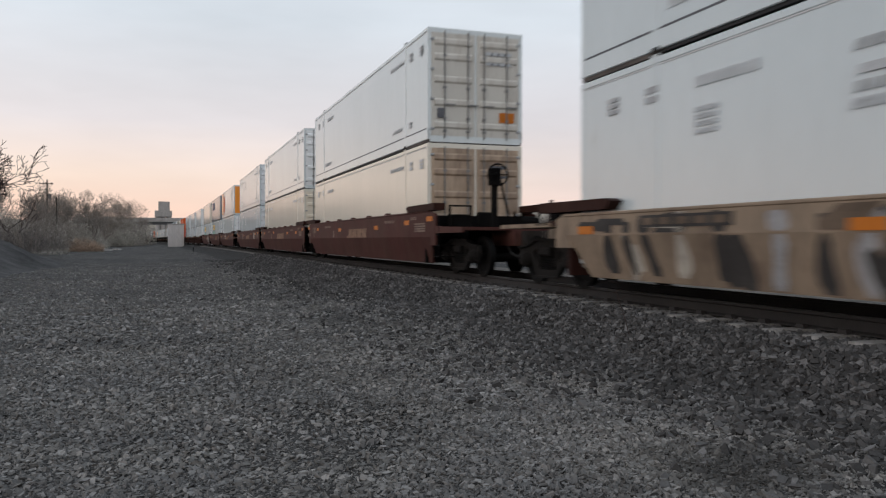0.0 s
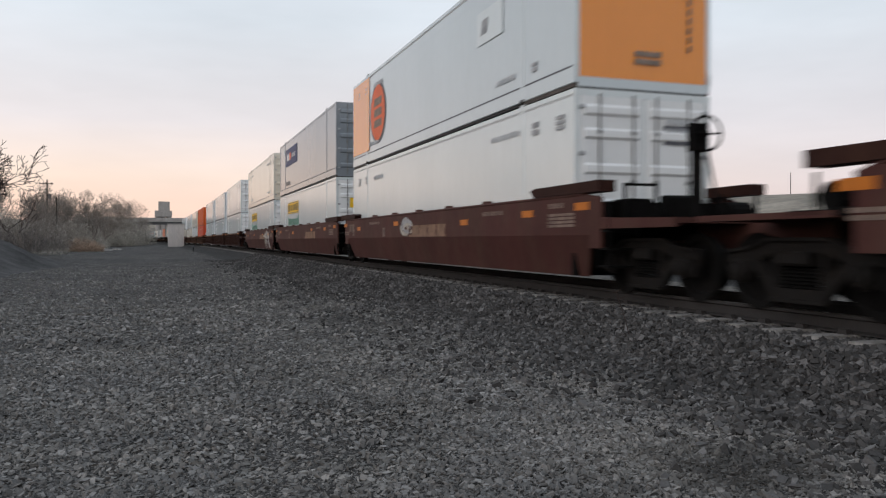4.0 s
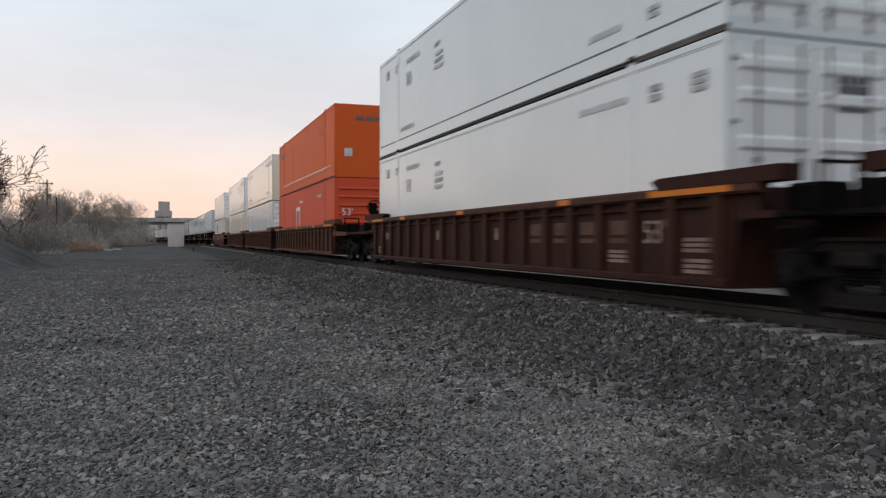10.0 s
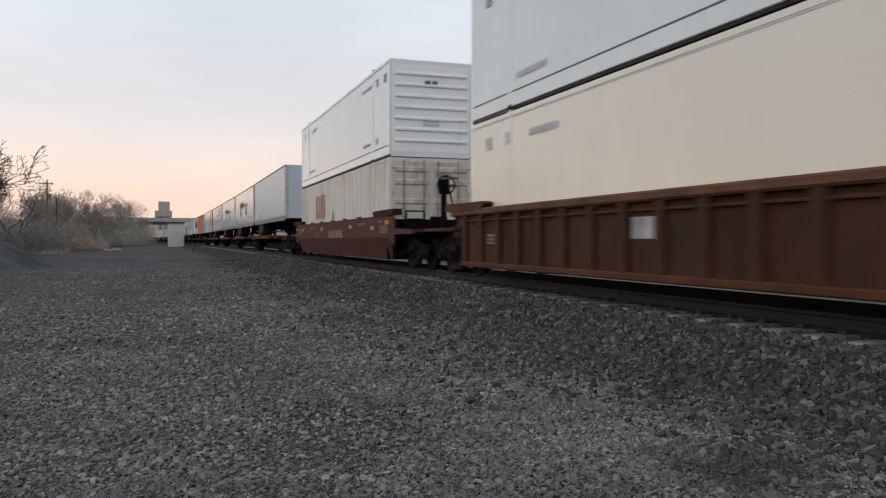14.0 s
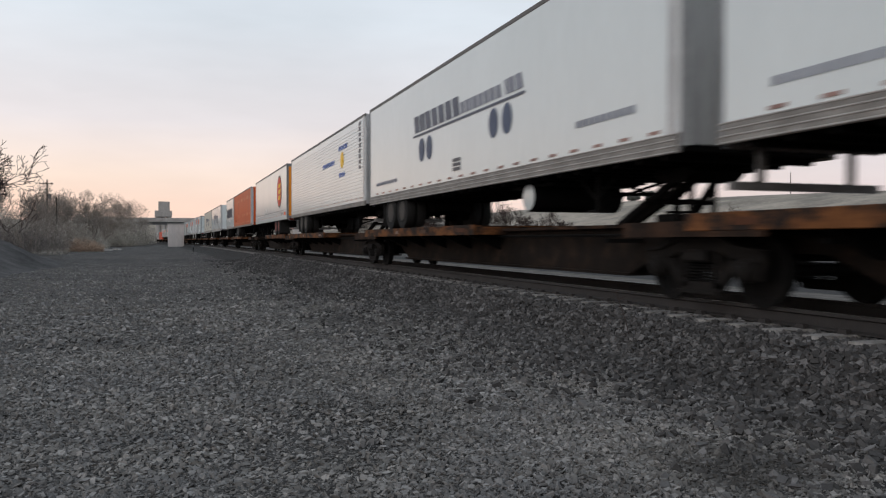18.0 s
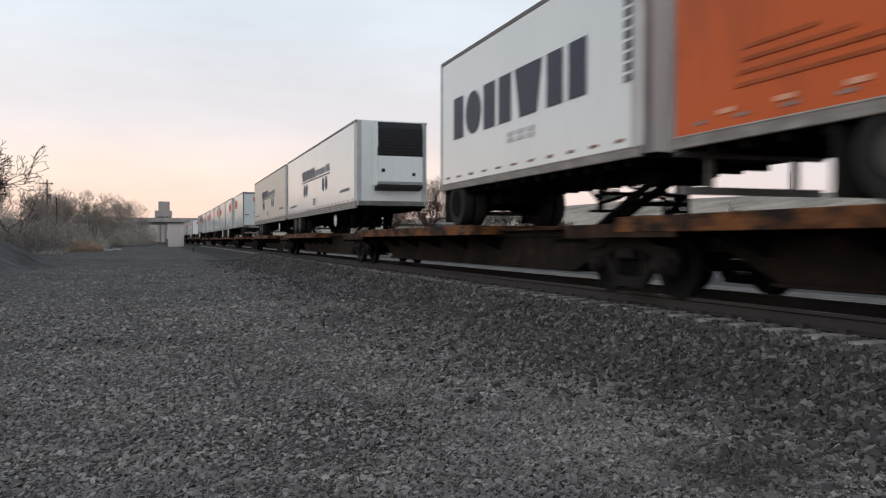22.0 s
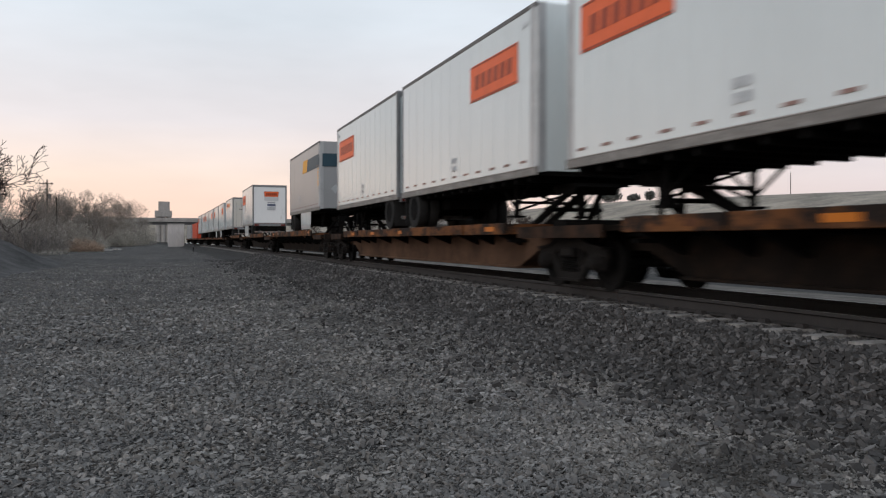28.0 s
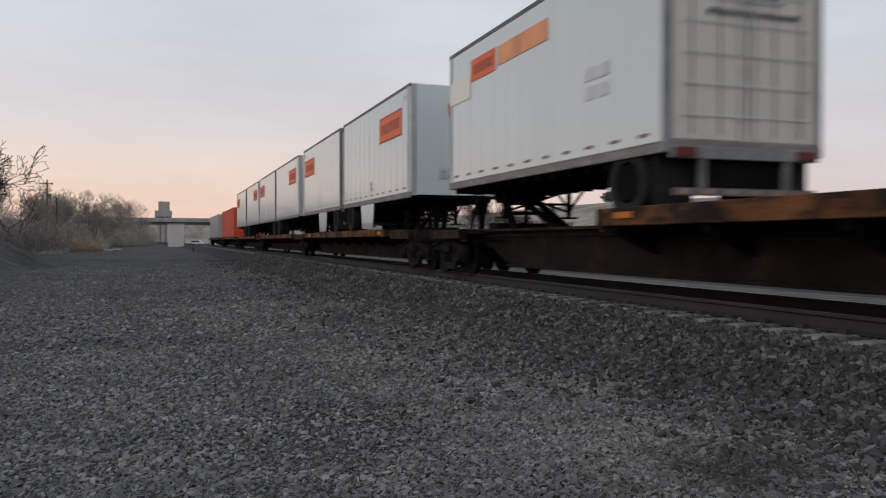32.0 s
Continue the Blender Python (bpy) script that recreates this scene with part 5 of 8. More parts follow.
        tb = shared(("skirt", reach), sk, "tool_box", M_WHITE, c, "white side skirt box", m=pose(0, yn + nose * skirt, 0))
        shared(("skirt_low", reach), sk_low, "skirt_edge", M_SILVER, tb, "grimy grey lower edge")
    if reefer:
        def unit(bm):
            prism(bm, [(-0.36, 0.72), (-0.44, 0.82), (-0.44, 1.70), (0.0, 1.70), (0.0, 0.68)], -0.60, 1.0)
            box(bm, -0.66, -0.60, -0.40, 0.0, 0.68, H - 0.10)
        rf = shared("reefer", unit, "cooling_unit", M_WHITE, c, "white cooling unit on the nose wall", m=pose(0, yn, 0))
        def grille(bm):
            prism(bm, [(-0.41, 1.70), (-0.38, H - 0.35), (-0.24, H - 0.08), (0.0, H - 0.06), (0.0, 1.70)], -0.62, 1.02)
            for k in range(9):
                box(bm, -0.55, 0.95, -0.44 + 0.008 * k, -0.3, 1.76 + k * 0.11, 1.79 + k * 0.11)
        shared("reefer_grille", grille, "cooling_grille", M_BLACK, rf, "black louvred grille")
        def base(bm):
            prism(bm, [(-0.20, 0.56), (-0.40, 0.62), (-0.40, 0.72), (0.0, 0.72), (0.0, 0.52)], -0.62, 1.02)
        shared("reefer_base", base, "cooling_base", M_BLACK, rf)
        def sill_pipe(bm):
            box(bm, -CW + 0.1, CW - 0.1, -0.03, 0.0, 0.0, 0.16)
        shared("reefer_sill", sill_pipe, "nose_sill", M_RAILDARK, c, m=pose(0, yn, 0))
        for x, z in ((-0.42, 1.20), (0.68, 1.08)):
            stencil_end(c, yn - 0.425, x, z, 0.12, 0.12, M_BLACK, 1, name="latch")
    for mk in marks:
        mk(c, -CW, L - 2 * shift, H)
    MOVERS.append((c, u, bottom))
    return c


def prism2(bm, L):
    """A raised horizontal lath of a grooved trailer wall."""
    a = [(-CW + 0.01, -0.045), (-CW - 0.006, -0.035), (-CW - 0.006, 0.035), (-CW + 0.01, 0.045)]
    lo = [bm.verts.new((x, -L / 2 + 0.2, z)) for x, z in a]
    hi = [bm.verts.new((x, L / 2 - 0.1, z)) for x, z in a]
    for i in range(4):
        bm.faces.new((lo[i], lo[(i + 1) % 4], hi[(i + 1) % 4], hi[i]))
    bm.faces.new(lo)
    bm.faces.new(hi)


# ---- flat wagons for trailers ----
DECK = 1.10


def flat_unit(u, L, decks, hitches, ends, edge_m, label, seed, sill_m=None, half=0.55, lip=0.0):
    """One platform of an articulated flat wagon of length L between truck centres; decks: (from, to) from its middle; hitches: places of the stanchions."""
    w = thing("flat_car", label, "railway wagon", "trailer flat wagons")
    h = L / 2
    def sill(bm):
        prof = [(-h + 0.2, 0.62), (-h + 1.6, 0.62), (-h + 2.6, 0.24), (h - 2.6, 0.24), (h - 1.6, 0.62), (h - 0.2, 0.62), (h - 0.2, 1.0), (-h + 0.2, 1.0)]
        prism(bm, prof, -half, half)
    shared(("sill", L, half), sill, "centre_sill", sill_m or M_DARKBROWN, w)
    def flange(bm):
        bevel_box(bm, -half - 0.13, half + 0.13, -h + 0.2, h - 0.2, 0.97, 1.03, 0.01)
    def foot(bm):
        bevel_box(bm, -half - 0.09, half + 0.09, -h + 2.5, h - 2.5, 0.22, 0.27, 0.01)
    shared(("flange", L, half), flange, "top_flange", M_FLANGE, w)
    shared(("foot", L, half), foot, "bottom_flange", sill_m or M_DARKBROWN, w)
    for k, (a, b) in enumerate(decks):
        def deck(bm):
            box(bm, -1.30, 1.30, a, b, DECK - 0.03, DECK - 0.004)
        shared(("deck", a, b), deck, "deck_plate", edge_m, w, "rusty steel deck plate")
        def edge(bm):
            bevel_box(bm, -1.34, -1.27, a, b, DECK - 0.21 + lip * 0.7, DECK + 0.012 + lip, 0.01)
        def edge2(bm):
            bevel_box(bm, 1.27, 1.34, a, b, DECK - 0.21 + lip * 0.7, DECK + 0.012 + lip, 0.01)
        def head(bm):
            box(bm, -1.27, 1.27, -0.025, 0.025, DECK - 0.2, DECK - 0.03)
        shared(("edge", a, b, lip), edge, "deck_edge", edge_m, w)
        shared(("edge2", a, b, lip), edge2, "deck_edge", edge_m, w)
        for yy in (a + 0.025, b - 0.025):
            shared("deck_head", head, "deck_beam", edge_m, w, m=pose(0, yy, 0))
        n = max(2, int((b - a) / 1.6))
        def arm(bm):
            prism_y(bm)
        for i in range(n):
            y = a + 0.4 + (b - a - 0.8) * i / (n - 1)
            for rz in (0, 180):
                shared("arm", arm, "cross_arm", M_DARK, w, m=pose(0, y, 0, 0, 0, rz))
        rng = random.Random(seed + k)
        y = a + 0.5
        while y < b - 0.8:
            ww = rng.uniform(0.22, 0.6)
            stencil(w, y + ww / 2, DECK - 0.10 + lip, ww, 0.09, rng.choice((M_REFLECT, M_RUST, M_WELLMARK, M_LOGODARK)), x=-1.341, name="marker_plate")
            y += ww + rng.uniform(1.6, 4.2)
    for y, sgn in hitches:
        def hitch(bm):
            prism(bm, [(-0.30, 1.62), (0.30, 1.66), (0.46, 1.77), (0.36, 1.838), (-0.34, 1.838), (-0.5, 1.76)], -0.46, 0.46)
        hp = shared("hitch", hitch, "trailer_hitch", M_DARK, w, "black trailer hitch stanchion", m=pose(0, y, 0, 0, 0, 0 if sgn > 0 else 180))
        def strut(bm):
            rod(bm, (0.63, 1.15, 1.0), (0.34, 0.0, 1.70), 0.075, seg=6)
        def strut2(bm):
            rod(bm, (-0.63, 1.15, 1.0), (-0.34, 0.0, 1.70), 0.075, seg=6)
        def long_strut(bm):
            rod(bm, (0.0, 1.9, 1.0), (0.0, 0.05, 1.70), 0.08, seg=6)
        def pillar(bm):
            rod(bm, (-0.20, -0.12, 1.0), (-0.20, -0.12, 1.70), 0.05, seg=6)
        def pillar2(bm):
            rod(bm, (0.20, -0.12, 1.0), (0.20, -0.12, 1.70), 0.05, seg=6)
        def foot_plate(bm):
            bevel_box(bm, -0.62, 0.62, -0.35, 0.15, 1.0, 1.16, 0.02)
        def tie_bar(bm):
            rod(bm, (-0.62, 0.45, 1.37), (0.62, 0.45, 1.37), 0.04, seg=6)
        for key, make, nm in (("strut", strut, "strut"), ("strut2", strut2, "strut"), ("long_strut", long_strut, "long_strut"), ("pillar", pillar, "pillar"), ("pillar2", pillar2, "pillar"), ("foot_plate", foot_plate, "foot_plate"), ("tie_bar", tie_bar, "tie_bar")):
            shared(key, make, nm, M_DARK, hp)
    def air(bm):
        lathe_y(bm, 0.78, 0.6, 0.55, 0.23, 1.1)
    shared("air_tank", air, "air_reservoir", M_DARK, w, smooth=True)
    def pipe(bm):
        rod(bm, (-0.70, -h + 1.0, 0.86), (-0.70, h - 1.0, 0.86), 0.025, seg=6)
        for y in (-h + 2.2, h - 2.2):
            box(bm, -1.2, -0.55, y - 0.05, y + 0.05, 0.74, 0.80)
    shared(("pipe", L), pipe, "brake_pipe", M_DARK, w)
    for sgn, kind in zip((-1, 1), ends):
        if kind == "free":
            truck(w, sgn * (h - 0.05), M_TRUCKSHADE)
            coupler(w, sgn * (h + 0.85), sgn)
            def endsill(bm):
                box(bm, -1.25, 1.25, -0.12, 0.12, 0.80, 1.06)
                for sx in (-1.15, 1.15):
                    for k2 in range(3):
                        box(bm, sx - 0.2, sx + 0.2, -0.1, 0.1, 0.30 + 0.22 * k2, 0.33 + 0.22 * k2)
                    rod(bm, (sx - 0.19, 0, 0.3), (sx - 0.19, 0, 1.0), 0.016, seg=5)
                    rod(bm, (sx + 0.19, 0, 0.3), (sx + 0.19, 0, 1.0), 0.016, seg=5)
            shared("endsill", endsill, "end_sill", M_DARKBROWN, w, m=pose(0, sgn * (h + 0.7), 0))
            link("brake_wheel", MESHES[("brake_wheel", M_DARK.name)], w, "dark hand brake wheel on a stand", pose(-0.3, sgn * (h - 0.1), 1.66, 0, 0, 0 if sgn < 0 else 180))
        elif sgn > 0:
            truck(w, h, M_TRUCKSHADE)
        def sideplate(bm):
            box(bm, -1.32, 1.32, -0.9, 0.9, 0.93, 1.01)
            for sx in (-1, 1):
                x0, x1 = sorted((sx * 1.33, sx * 1.27))
                box(bm, x0, x1, -0.9, 0.9, 0.82, 1.02)
        shared("sideplate", sideplate, "end_deck", M_FLANGE, w, m=pose(0, sgn * (h - 0.6), 0))
    MOVERS.append((w, u, 0.0))
    return w


def prism_y(bm):
    """A tapered cross arm from the sill to the deck's edges."""
    pts = [(-0.5, 0.55), (-1.28, 0.88), (-1.28, 1.06), (-0.5, 1.06)]
    a = [bm.verts.new((x, -0.06, z)) for x, z in pts]
    b = [bm.verts.new((x, 0.06, z)) for x, z in pts]
    for i in range(4):
        bm.faces.new((a[i], a[(i + 1) % 4], b[(i + 1) % 4], b[i]))
    bm.faces.new(a)
    bm.faces.new(b)


def lathe_y(bm, x, y, z, r, length):
    rod(bm, (x, y - length / 2, z), (x, y + length / 2, z), r, seg=18)


M_RAILDARK = mat("grimy_bumper", (0.14, 0.135, 0.13), 0.7, var=0.3, scale=3, fine=20, bump=0.2, spec=0.15)
M_RAILGREY = mat("rail_grey", (0.13, 0.125, 0.12), 0.6, 0.2, var=0.15, scale=2, fine=20, bump=0.1)
# sill brown taken down: the deck's overhanging shade is in the colour
M_DARKBROWN = mat("shaded_sill_brown", (0.0115, 0.0088, 0.0074), 0.85, var=0.3, scale=1.2, fine=15, bump=0.3, second=(0.034, 0.021, 0.014), second_at=(0.48, 0.74), spec=0.08)
M_SILLRUST = mat("sill_rust", (0.092, 0.053, 0.034), 0.85, var=0.3, scale=1.1, fine=15, bump=0.3, second=(0.05, 0.030, 0.020), second_at=(0.46, 0.7), spec=0.08)
M_FLANGE = mat("flange_brown", (0.050, 0.027, 0.017), 0.85, var=0.35, scale=1.0, fine=15, bump=0.3, second=(0.016, 0.012, 0.010), second_at=(0.42, 0.58), spec=0.08)


# ---- prints on the sides: plain shapes in their colours ----
def print_rows(y, z, w, h, material, rows=1, cols=1, lean=0.0, name="stencil", label="", lift=0.004):
    """A mark centred y metres from the leading edge and z over the floor."""
    return lambda c, x, L, H: stencil(c, -L / 2 + y, z, w, h, material, x - lift, rows, name, label, lean, cols=cols)


def oval(y, z, ry, rz, material, name="emblem", label="", t=0.004, lift=0.003):
    def mk(c, x, L, H):
        bm = bmesh.new()
        disc(bm, x - lift, -L / 2 + y, z, ry, rz, t)
        return part(name, bm, material, c, label)
    return mk


def shape_word(y, z, w, h, form, material, lean=0.0, name="wordmark", label="", lift=0.004):
    """A wordmark as a row of plain shapes: o oval, a trapezoid on its broad side, v one on its narrow side, b block, i bar, a blank a gap."""
    wide = {"o": 1.15, "a": 1.1, "v": 1.1, "w": 1.5, "b": 0.9, "i": 0.38, " ": 0.5}
    def mk(c, x, L, H):
        total = sum(wide[k] for k in form)
        at, x0, ob = -L / 2 + y + w / 2, x - lift, None
        for k in form:
            ww = w * wide[k] / total
            m, q = at - ww / 2, ww * 0.44
            at -= ww
            if k == " ":
                continue
            if k == "o":
                pts = [(q * math.cos(2 * math.pi * i / 16), h / 2 * math.sin(2 * math.pi * i / 16)) for i in range(16)]
            else:
                lo, hi = (q, q * 0.30) if k == "a" else (q * 0.30, q) if k == "v" else (q * 0.62, q) if k == "w" else (q * 0.85, q * 0.85)
                pts = [(-lo, -h / 2), (lo, -h / 2), (hi, h / 2), (-hi, h / 2)]
            bm = bmesh.new()
            face = [bm.verts.new((x0 - 0.004, m + a - lean * b, z + b)) for a, b in pts]
            back = [bm.verts.new((x0, v.co.y, v.co.z)) for v in face]
            bm.faces.new(face)
            for i in range(len(pts)):
                bm.faces.new((face[i], face[(i + 1) % len(pts)], back[(i + 1) % len(pts)], back[i]))
            ob = part(name, bm, material, c, label)
        return ob
    return mk


def lettering(y, z, size, stretch, text, material, lift=0.004):
    """Lettering that names no maker."""
    def mk(c, x, L, H):
        cu = bpy.data.curves.new("lettering", "FONT")
        cu.body, cu.size, cu.extrude, cu.offset, cu.align_x, cu.align_y = text, size, 0.002, size * 0.022, "CENTER", "CENTER"
        cu.materials.append(material)
        return link("lettering", cu, c, "bold lettering", m=pose(x - lift, -L / 2 + y, z, 90, 0, -90) @ Matrix.Diagonal((stretch, 1, 1, 1)))
    return mk


def sheet_of(y, z, w, h, material, name="emblem", label="", lean=0.0, lift=0.004):
    return print_rows(y, z, w, h, material, 1, 1, lean, name, label, lift)


def small_marks(ink):
    """The weight and number panels that nearly all the containers carry near their ends."""
    return [print_rows(0.5, 2.40, 0.30, 0.24, ink, 3), print_rows(1.45, 2.42, 0.26, 0.22, ink, 2), print_rows(2.85, 2.44, 1.35, 0.10, M_FAINT, 1, 7), print_rows(1.5, 0.62, 0.24, 0.16, ink, 2), print_rows(2.8, 0.62, 0.9, 0.10, M_FAINT, 1, 5),
            print_rows(15.2, 2.40, 0.30, 0.24, ink, 3), print_rows(14.2, 2.40, 0.28, 0.22, ink, 2), print_rows(12.7, 2.40, 1.1, 0.13, M_FAINT, 1, 6), print_rows(13.2, 0.62, 1.2, 0.12, M_FAINT, 1, 6)]


def rearing_mark(y, flip=1):
    """A small slanting emblem over stacked lines of faded lettering, as plain shapes."""
    return [print_rows(y + 0.10 * flip, 2.30, 0.34, 0.10, M_STENCIL, 1, 2, 0.5, "emblem", "small dark slanting emblem"), print_rows(y - 0.02, 2.06, 0.50, 0.09, M_FAINT, 1, 1, 0.4, "emblem"),
            print_rows(y - 0.02, 1.90, 0.56, 0.10, M_STENCIL, 1, 4, 0.2), print_rows(y, 1.74, 0.62, 0.10, M_FAINT, 1, 6, 0.2), print_rows(y + 2.5 * flip, 1.92, 0.42, 0.34, M_FAINT, 4, 5, 0, "stencil", "faded block of lettering")]


def end_text(parent, text, x, yf, z, size, material):
    cu = bpy.data.curves.new("length_figure", "FONT")
    cu.body, cu.size, cu.extrude, cu.align_x = text, size, 0.002, "CENTER"
    ob = link("length_figure", cu, parent, m=pose(x, yf - 0.02, z, 90, 0, 0))
    cu.materials.append(material)
    return ob


LOW, UP = 0.34, 3.245
FREE, JOINT = "free", "joint"

# wagons of three platforms each, from the front of the train to its end
WELLS = {7.95: well_unit(7.95, "shallow", M_TAN, (FREE, FREE), "sprayed tan", 1)}
for first, places, style, paint_m, word in ((2, (32.0, 51.2, 70.5), "smooth", M_MAROON, "dull maroon"), (3, (92.9, 112.1, 131.2), "smooth", M_MAROON, "dull maroon"), (4, (154.4, 173.8, 193.2), "ribbed", M_BROWN, "dark brown"), (5, (216.4, 236.0, 255.4), "ribbed", M_RUST, "rusty brown")):
    for u, ends in zip(places, ((FREE, JOINT), (JOINT, JOINT), (JOINT, FREE))):
        WELLS[u] = well_unit(u, style, paint_m, ends, word, first)
WELLS[278.3] = well_unit(278.3, "smooth", M_MAROON, (FREE, FREE), "dull maroon", 6)


def well_marks(u, w):
    """Worn stencils, amber markers, a faded wordmark and the length figure on a wagon's side."""
    rng = random.Random(int(u))
    if u < 20:
        x = -HW - 0.006
        for y in (-3.2, 2.4, 7.6):
            stencil(w, y, 0.93, 0.45, 0.12, M_REFLECT, x, 1, "amber_marker", "amber reflective marker")
        for y in (-1.6, 1.0, 5.2):
            stencil(w, y, 1.03, 1.9, 0.16, M_SPRAYDARK, x, 1, "graffiti", "dark sprayed band")
            stencil(w, y, 1.03, 1.7, 0.09, M_SPRAYBROWN, x - 0.005, 1, "graffiti", "", cols=5)
        return
    if u < 140 or u > 270:
        x = -HW - 0.001
        for y in (-8.6, -6.7, -3.6, 1.9, 6.6, 8.5):
            stencil(w, y + rng.uniform(-0.2, 0.2), 1.30 if abs(y) > 8 else rng.choice((1.16, 1.24)), 0.44, 0.12, M_REFLECT, x, 1, "amber_marker", "amber reflective marker")
        y = -3.1 if u in (112.1, 131.2) else -0.9
        stencil(w, y, 1.03, 2.6, 0.26, M_LOGO, x, 1, "wordmark", "faded tan wordmark", 0.3, cols=4, hgap=0.12)
        stencil(w, y + 0.1, 0.895, 2.9, 0.05, M_LOGO, x, 1, "underline", "", 0.3)
        for y, z, ww, hh, r, c in ((-8.0, 1.1, 0.9, 0.22, 4, 1), (-7.6, 1.34, 0.5, 0.08, 1, 3), (-5.2, 1.3, 1.0, 0.08, 1, 6), (4.3, 1.3, 1.2, 0.08, 1, 7), (7.5, 1.2, 0.8, 0.24, 4, 1), (8.4, 1.02, 0.7, 0.12, 2, 1), (3.2, 1.02, 0.24, 0.26, 1, 1)):
            stencil(w, y + rng.uniform(-0.2, 0.2), z, ww, hh, M_WELLMARK, x, r, "stencil", "", cols=c)
        side_text(w, "53'", 7.2, 0.93, 0.34, M_WELLMARK, x - 0.006)
        return
    x = -HW + 0.0995
    panel = [-7.65 + 0.9 * k for k in range(18)]
    for y, ww in ((-7.6, 1.6), (-4.4, 0.4), (0.4, 0.4), (4.9, 0.4), (7.6, 1.3)) if u < 230 else ((-4.4, 0.3),):
        stencil(w, y, 1.375, ww, 0.085, M_REFLECT, -HW - 0.021, 1, "amber_marker", "amber reflective marker")
    if u < 200:
        for k in (2, 3, 4, 5):
            stencil(w, panel[k], 0.96, 0.42, 0.20, M_LOGODARK, x, 1, "wordmark", "faded tan letter field")
            stencil(w, panel[k], 0.77, 0.46, 0.07, M_LOGODARK, x, 1, "underline")
        side_text(w, "53'", panel[1], 0.74, 0.44, M_CHALK, x - 0.004)
        for k, z in ((0, 0.72), (0, 0.46), (2, 0.55), (16, 0.9), (17, 0.5)):
            stencil(w, panel[k], z, 0.52, 0.18, M_WELLMARK, x, 3, "stencil")
        for k in (7, 11):
            stencil(w, panel[k], 0.9, 0.16, 0.22, M_WELLMARK, x, 1, "stencil")
    else:
        stencil(w, panel[5], 0.9, 0.14, 0.34, M_GRAFF, x, 1, "stencil", "", 0.3)
        stencil(w, panel[16], 0.8, 0.5, 0.2, M_WELLMARK, x, 3, "stencil")


def side_text(parent, text, y, z, size, material, x):
    cu = bpy.data.curves.new("length_figure", "FONT")
    cu.body, cu.size, cu.extrude, cu.align_x = text, size, 0.002, "CENTER"
    link("length_figure", cu, parent, m=pose(x, y, z, 90, 0, -90))
    cu.materials.append(material)


def spray(w, y0, y1, seed, tones, n, name="graffiti", crest=1.42):
    """Sprayed paint on a wagon's side as overlapping plain strokes, on the upper wall and on the bent lower one."""
    rng = random.Random(seed)
    for i in range(n):
        low = i % 2
        za, zb = (0.22, 0.84) if low else (0.88, crest)
        y, z = y0 + (y1 - y0) * (i + rng.random()) / n, rng.uniform(za + 0.08, zb - 0.08)
        bm = bmesh.new()
        m = rng.choice(tones)
        a, s = rng.uniform(-0.7, 0.7), rng.uniform(0.22, 0.42)
        vs = []
        for k in range(14):
            q = 2 * math.pi * k / 14
            r = s * (1 + 0.35 * math.sin(3 * q + i) + 0.2 * rng.uniform(-1, 1))
            zz = min(zb, max(za, z + 1.5 * r * math.sin(q)))
            x = -HW + (0.86 - zz) / 0.69 * BEND if low else -HW
            vs.append(bm.verts.new((x - 0.003 - 0.0006 * (i % 9), y + 0.8 * r * math.cos(q) + a * r * math.sin(q), zz)))
        bm.faces.new(vs)
        bmesh.ops.solidify(bm, geom=bm.faces[:], thickness=0.0005)
        part(name, bm, m, w, "sprayed paint stroke")


def letters(w, y0, y1, seed, tones, crest=1.14, pace=0.7):
    """Big sprayed letters on a wagon's side: thick slanted strokes over the upper and the bent lower wall."""
    rng = random.Random(seed)
    y = y0
    i = 0
    while y < y1:
        ww, lean = rng.uniform(0.16, 0.34), rng.uniform(-0.22, 0.22)
        m = rng.choice(tones)
        top, low = rng.uniform(crest - 0.14, crest), rng.choice((0.24, 0.30, 0.55))
        for za, zb in ((max(low, 0.88), top), (low, 0.845)):
            if zb - za < 0.1:
                continue
            bm = bmesh.new()
            n = 7
            left, right = [], []
            for k in range(n):
                z = za + (zb - za) * k / (n - 1)
                x = (-HW + (0.86 - z) / 0.69 * BEND if z < 0.86 else -HW) - 0.003 - 0.0006 * (i % 7)
                c = y + lean * (z - 0.9) + 0.06 * math.sin(z * 5 + i)
                h = ww / 2 * (1 + 0.25 * math.sin(z * 7 + 2 * i)) * (0.6 if k in (0, n - 1) else 1)
                left.append(bm.verts.new((x, c - h, z)))
                right.append(bm.verts.new((x, c + h, z)))
            for k in range(n - 1):
                bm.faces.new((left[k], right[k], right[k + 1], left[k + 1]))
            bmesh.ops.solidify(bm, geom=bm.faces[:], thickness=0.0005)
            part("graffiti", bm, m, w, "sprayed paint stroke")
        if rng.random() < 0.45:          # a bar between two strokes
            bm = bmesh.new()
            z = rng.choice((0.98, 1.04))
            d = rng.uniform(0.05, 0.08)
            bm.faces.new([bm.verts.new((-HW - 0.009, y + a, z + b)) for a, b in ((0, -d), (0.75, -d * 0.6), (0.85, d * 0.3), (0.75, d), (0.1, d * 0.8))])
            bmesh.ops.solidify(bm, geom=bm.faces[:], thickness=0.0005)
            part("graffiti", bm, m, w, "sprayed paint stroke")
        y += pace * rng.uniform(0.65, 1.35)
        i += 1


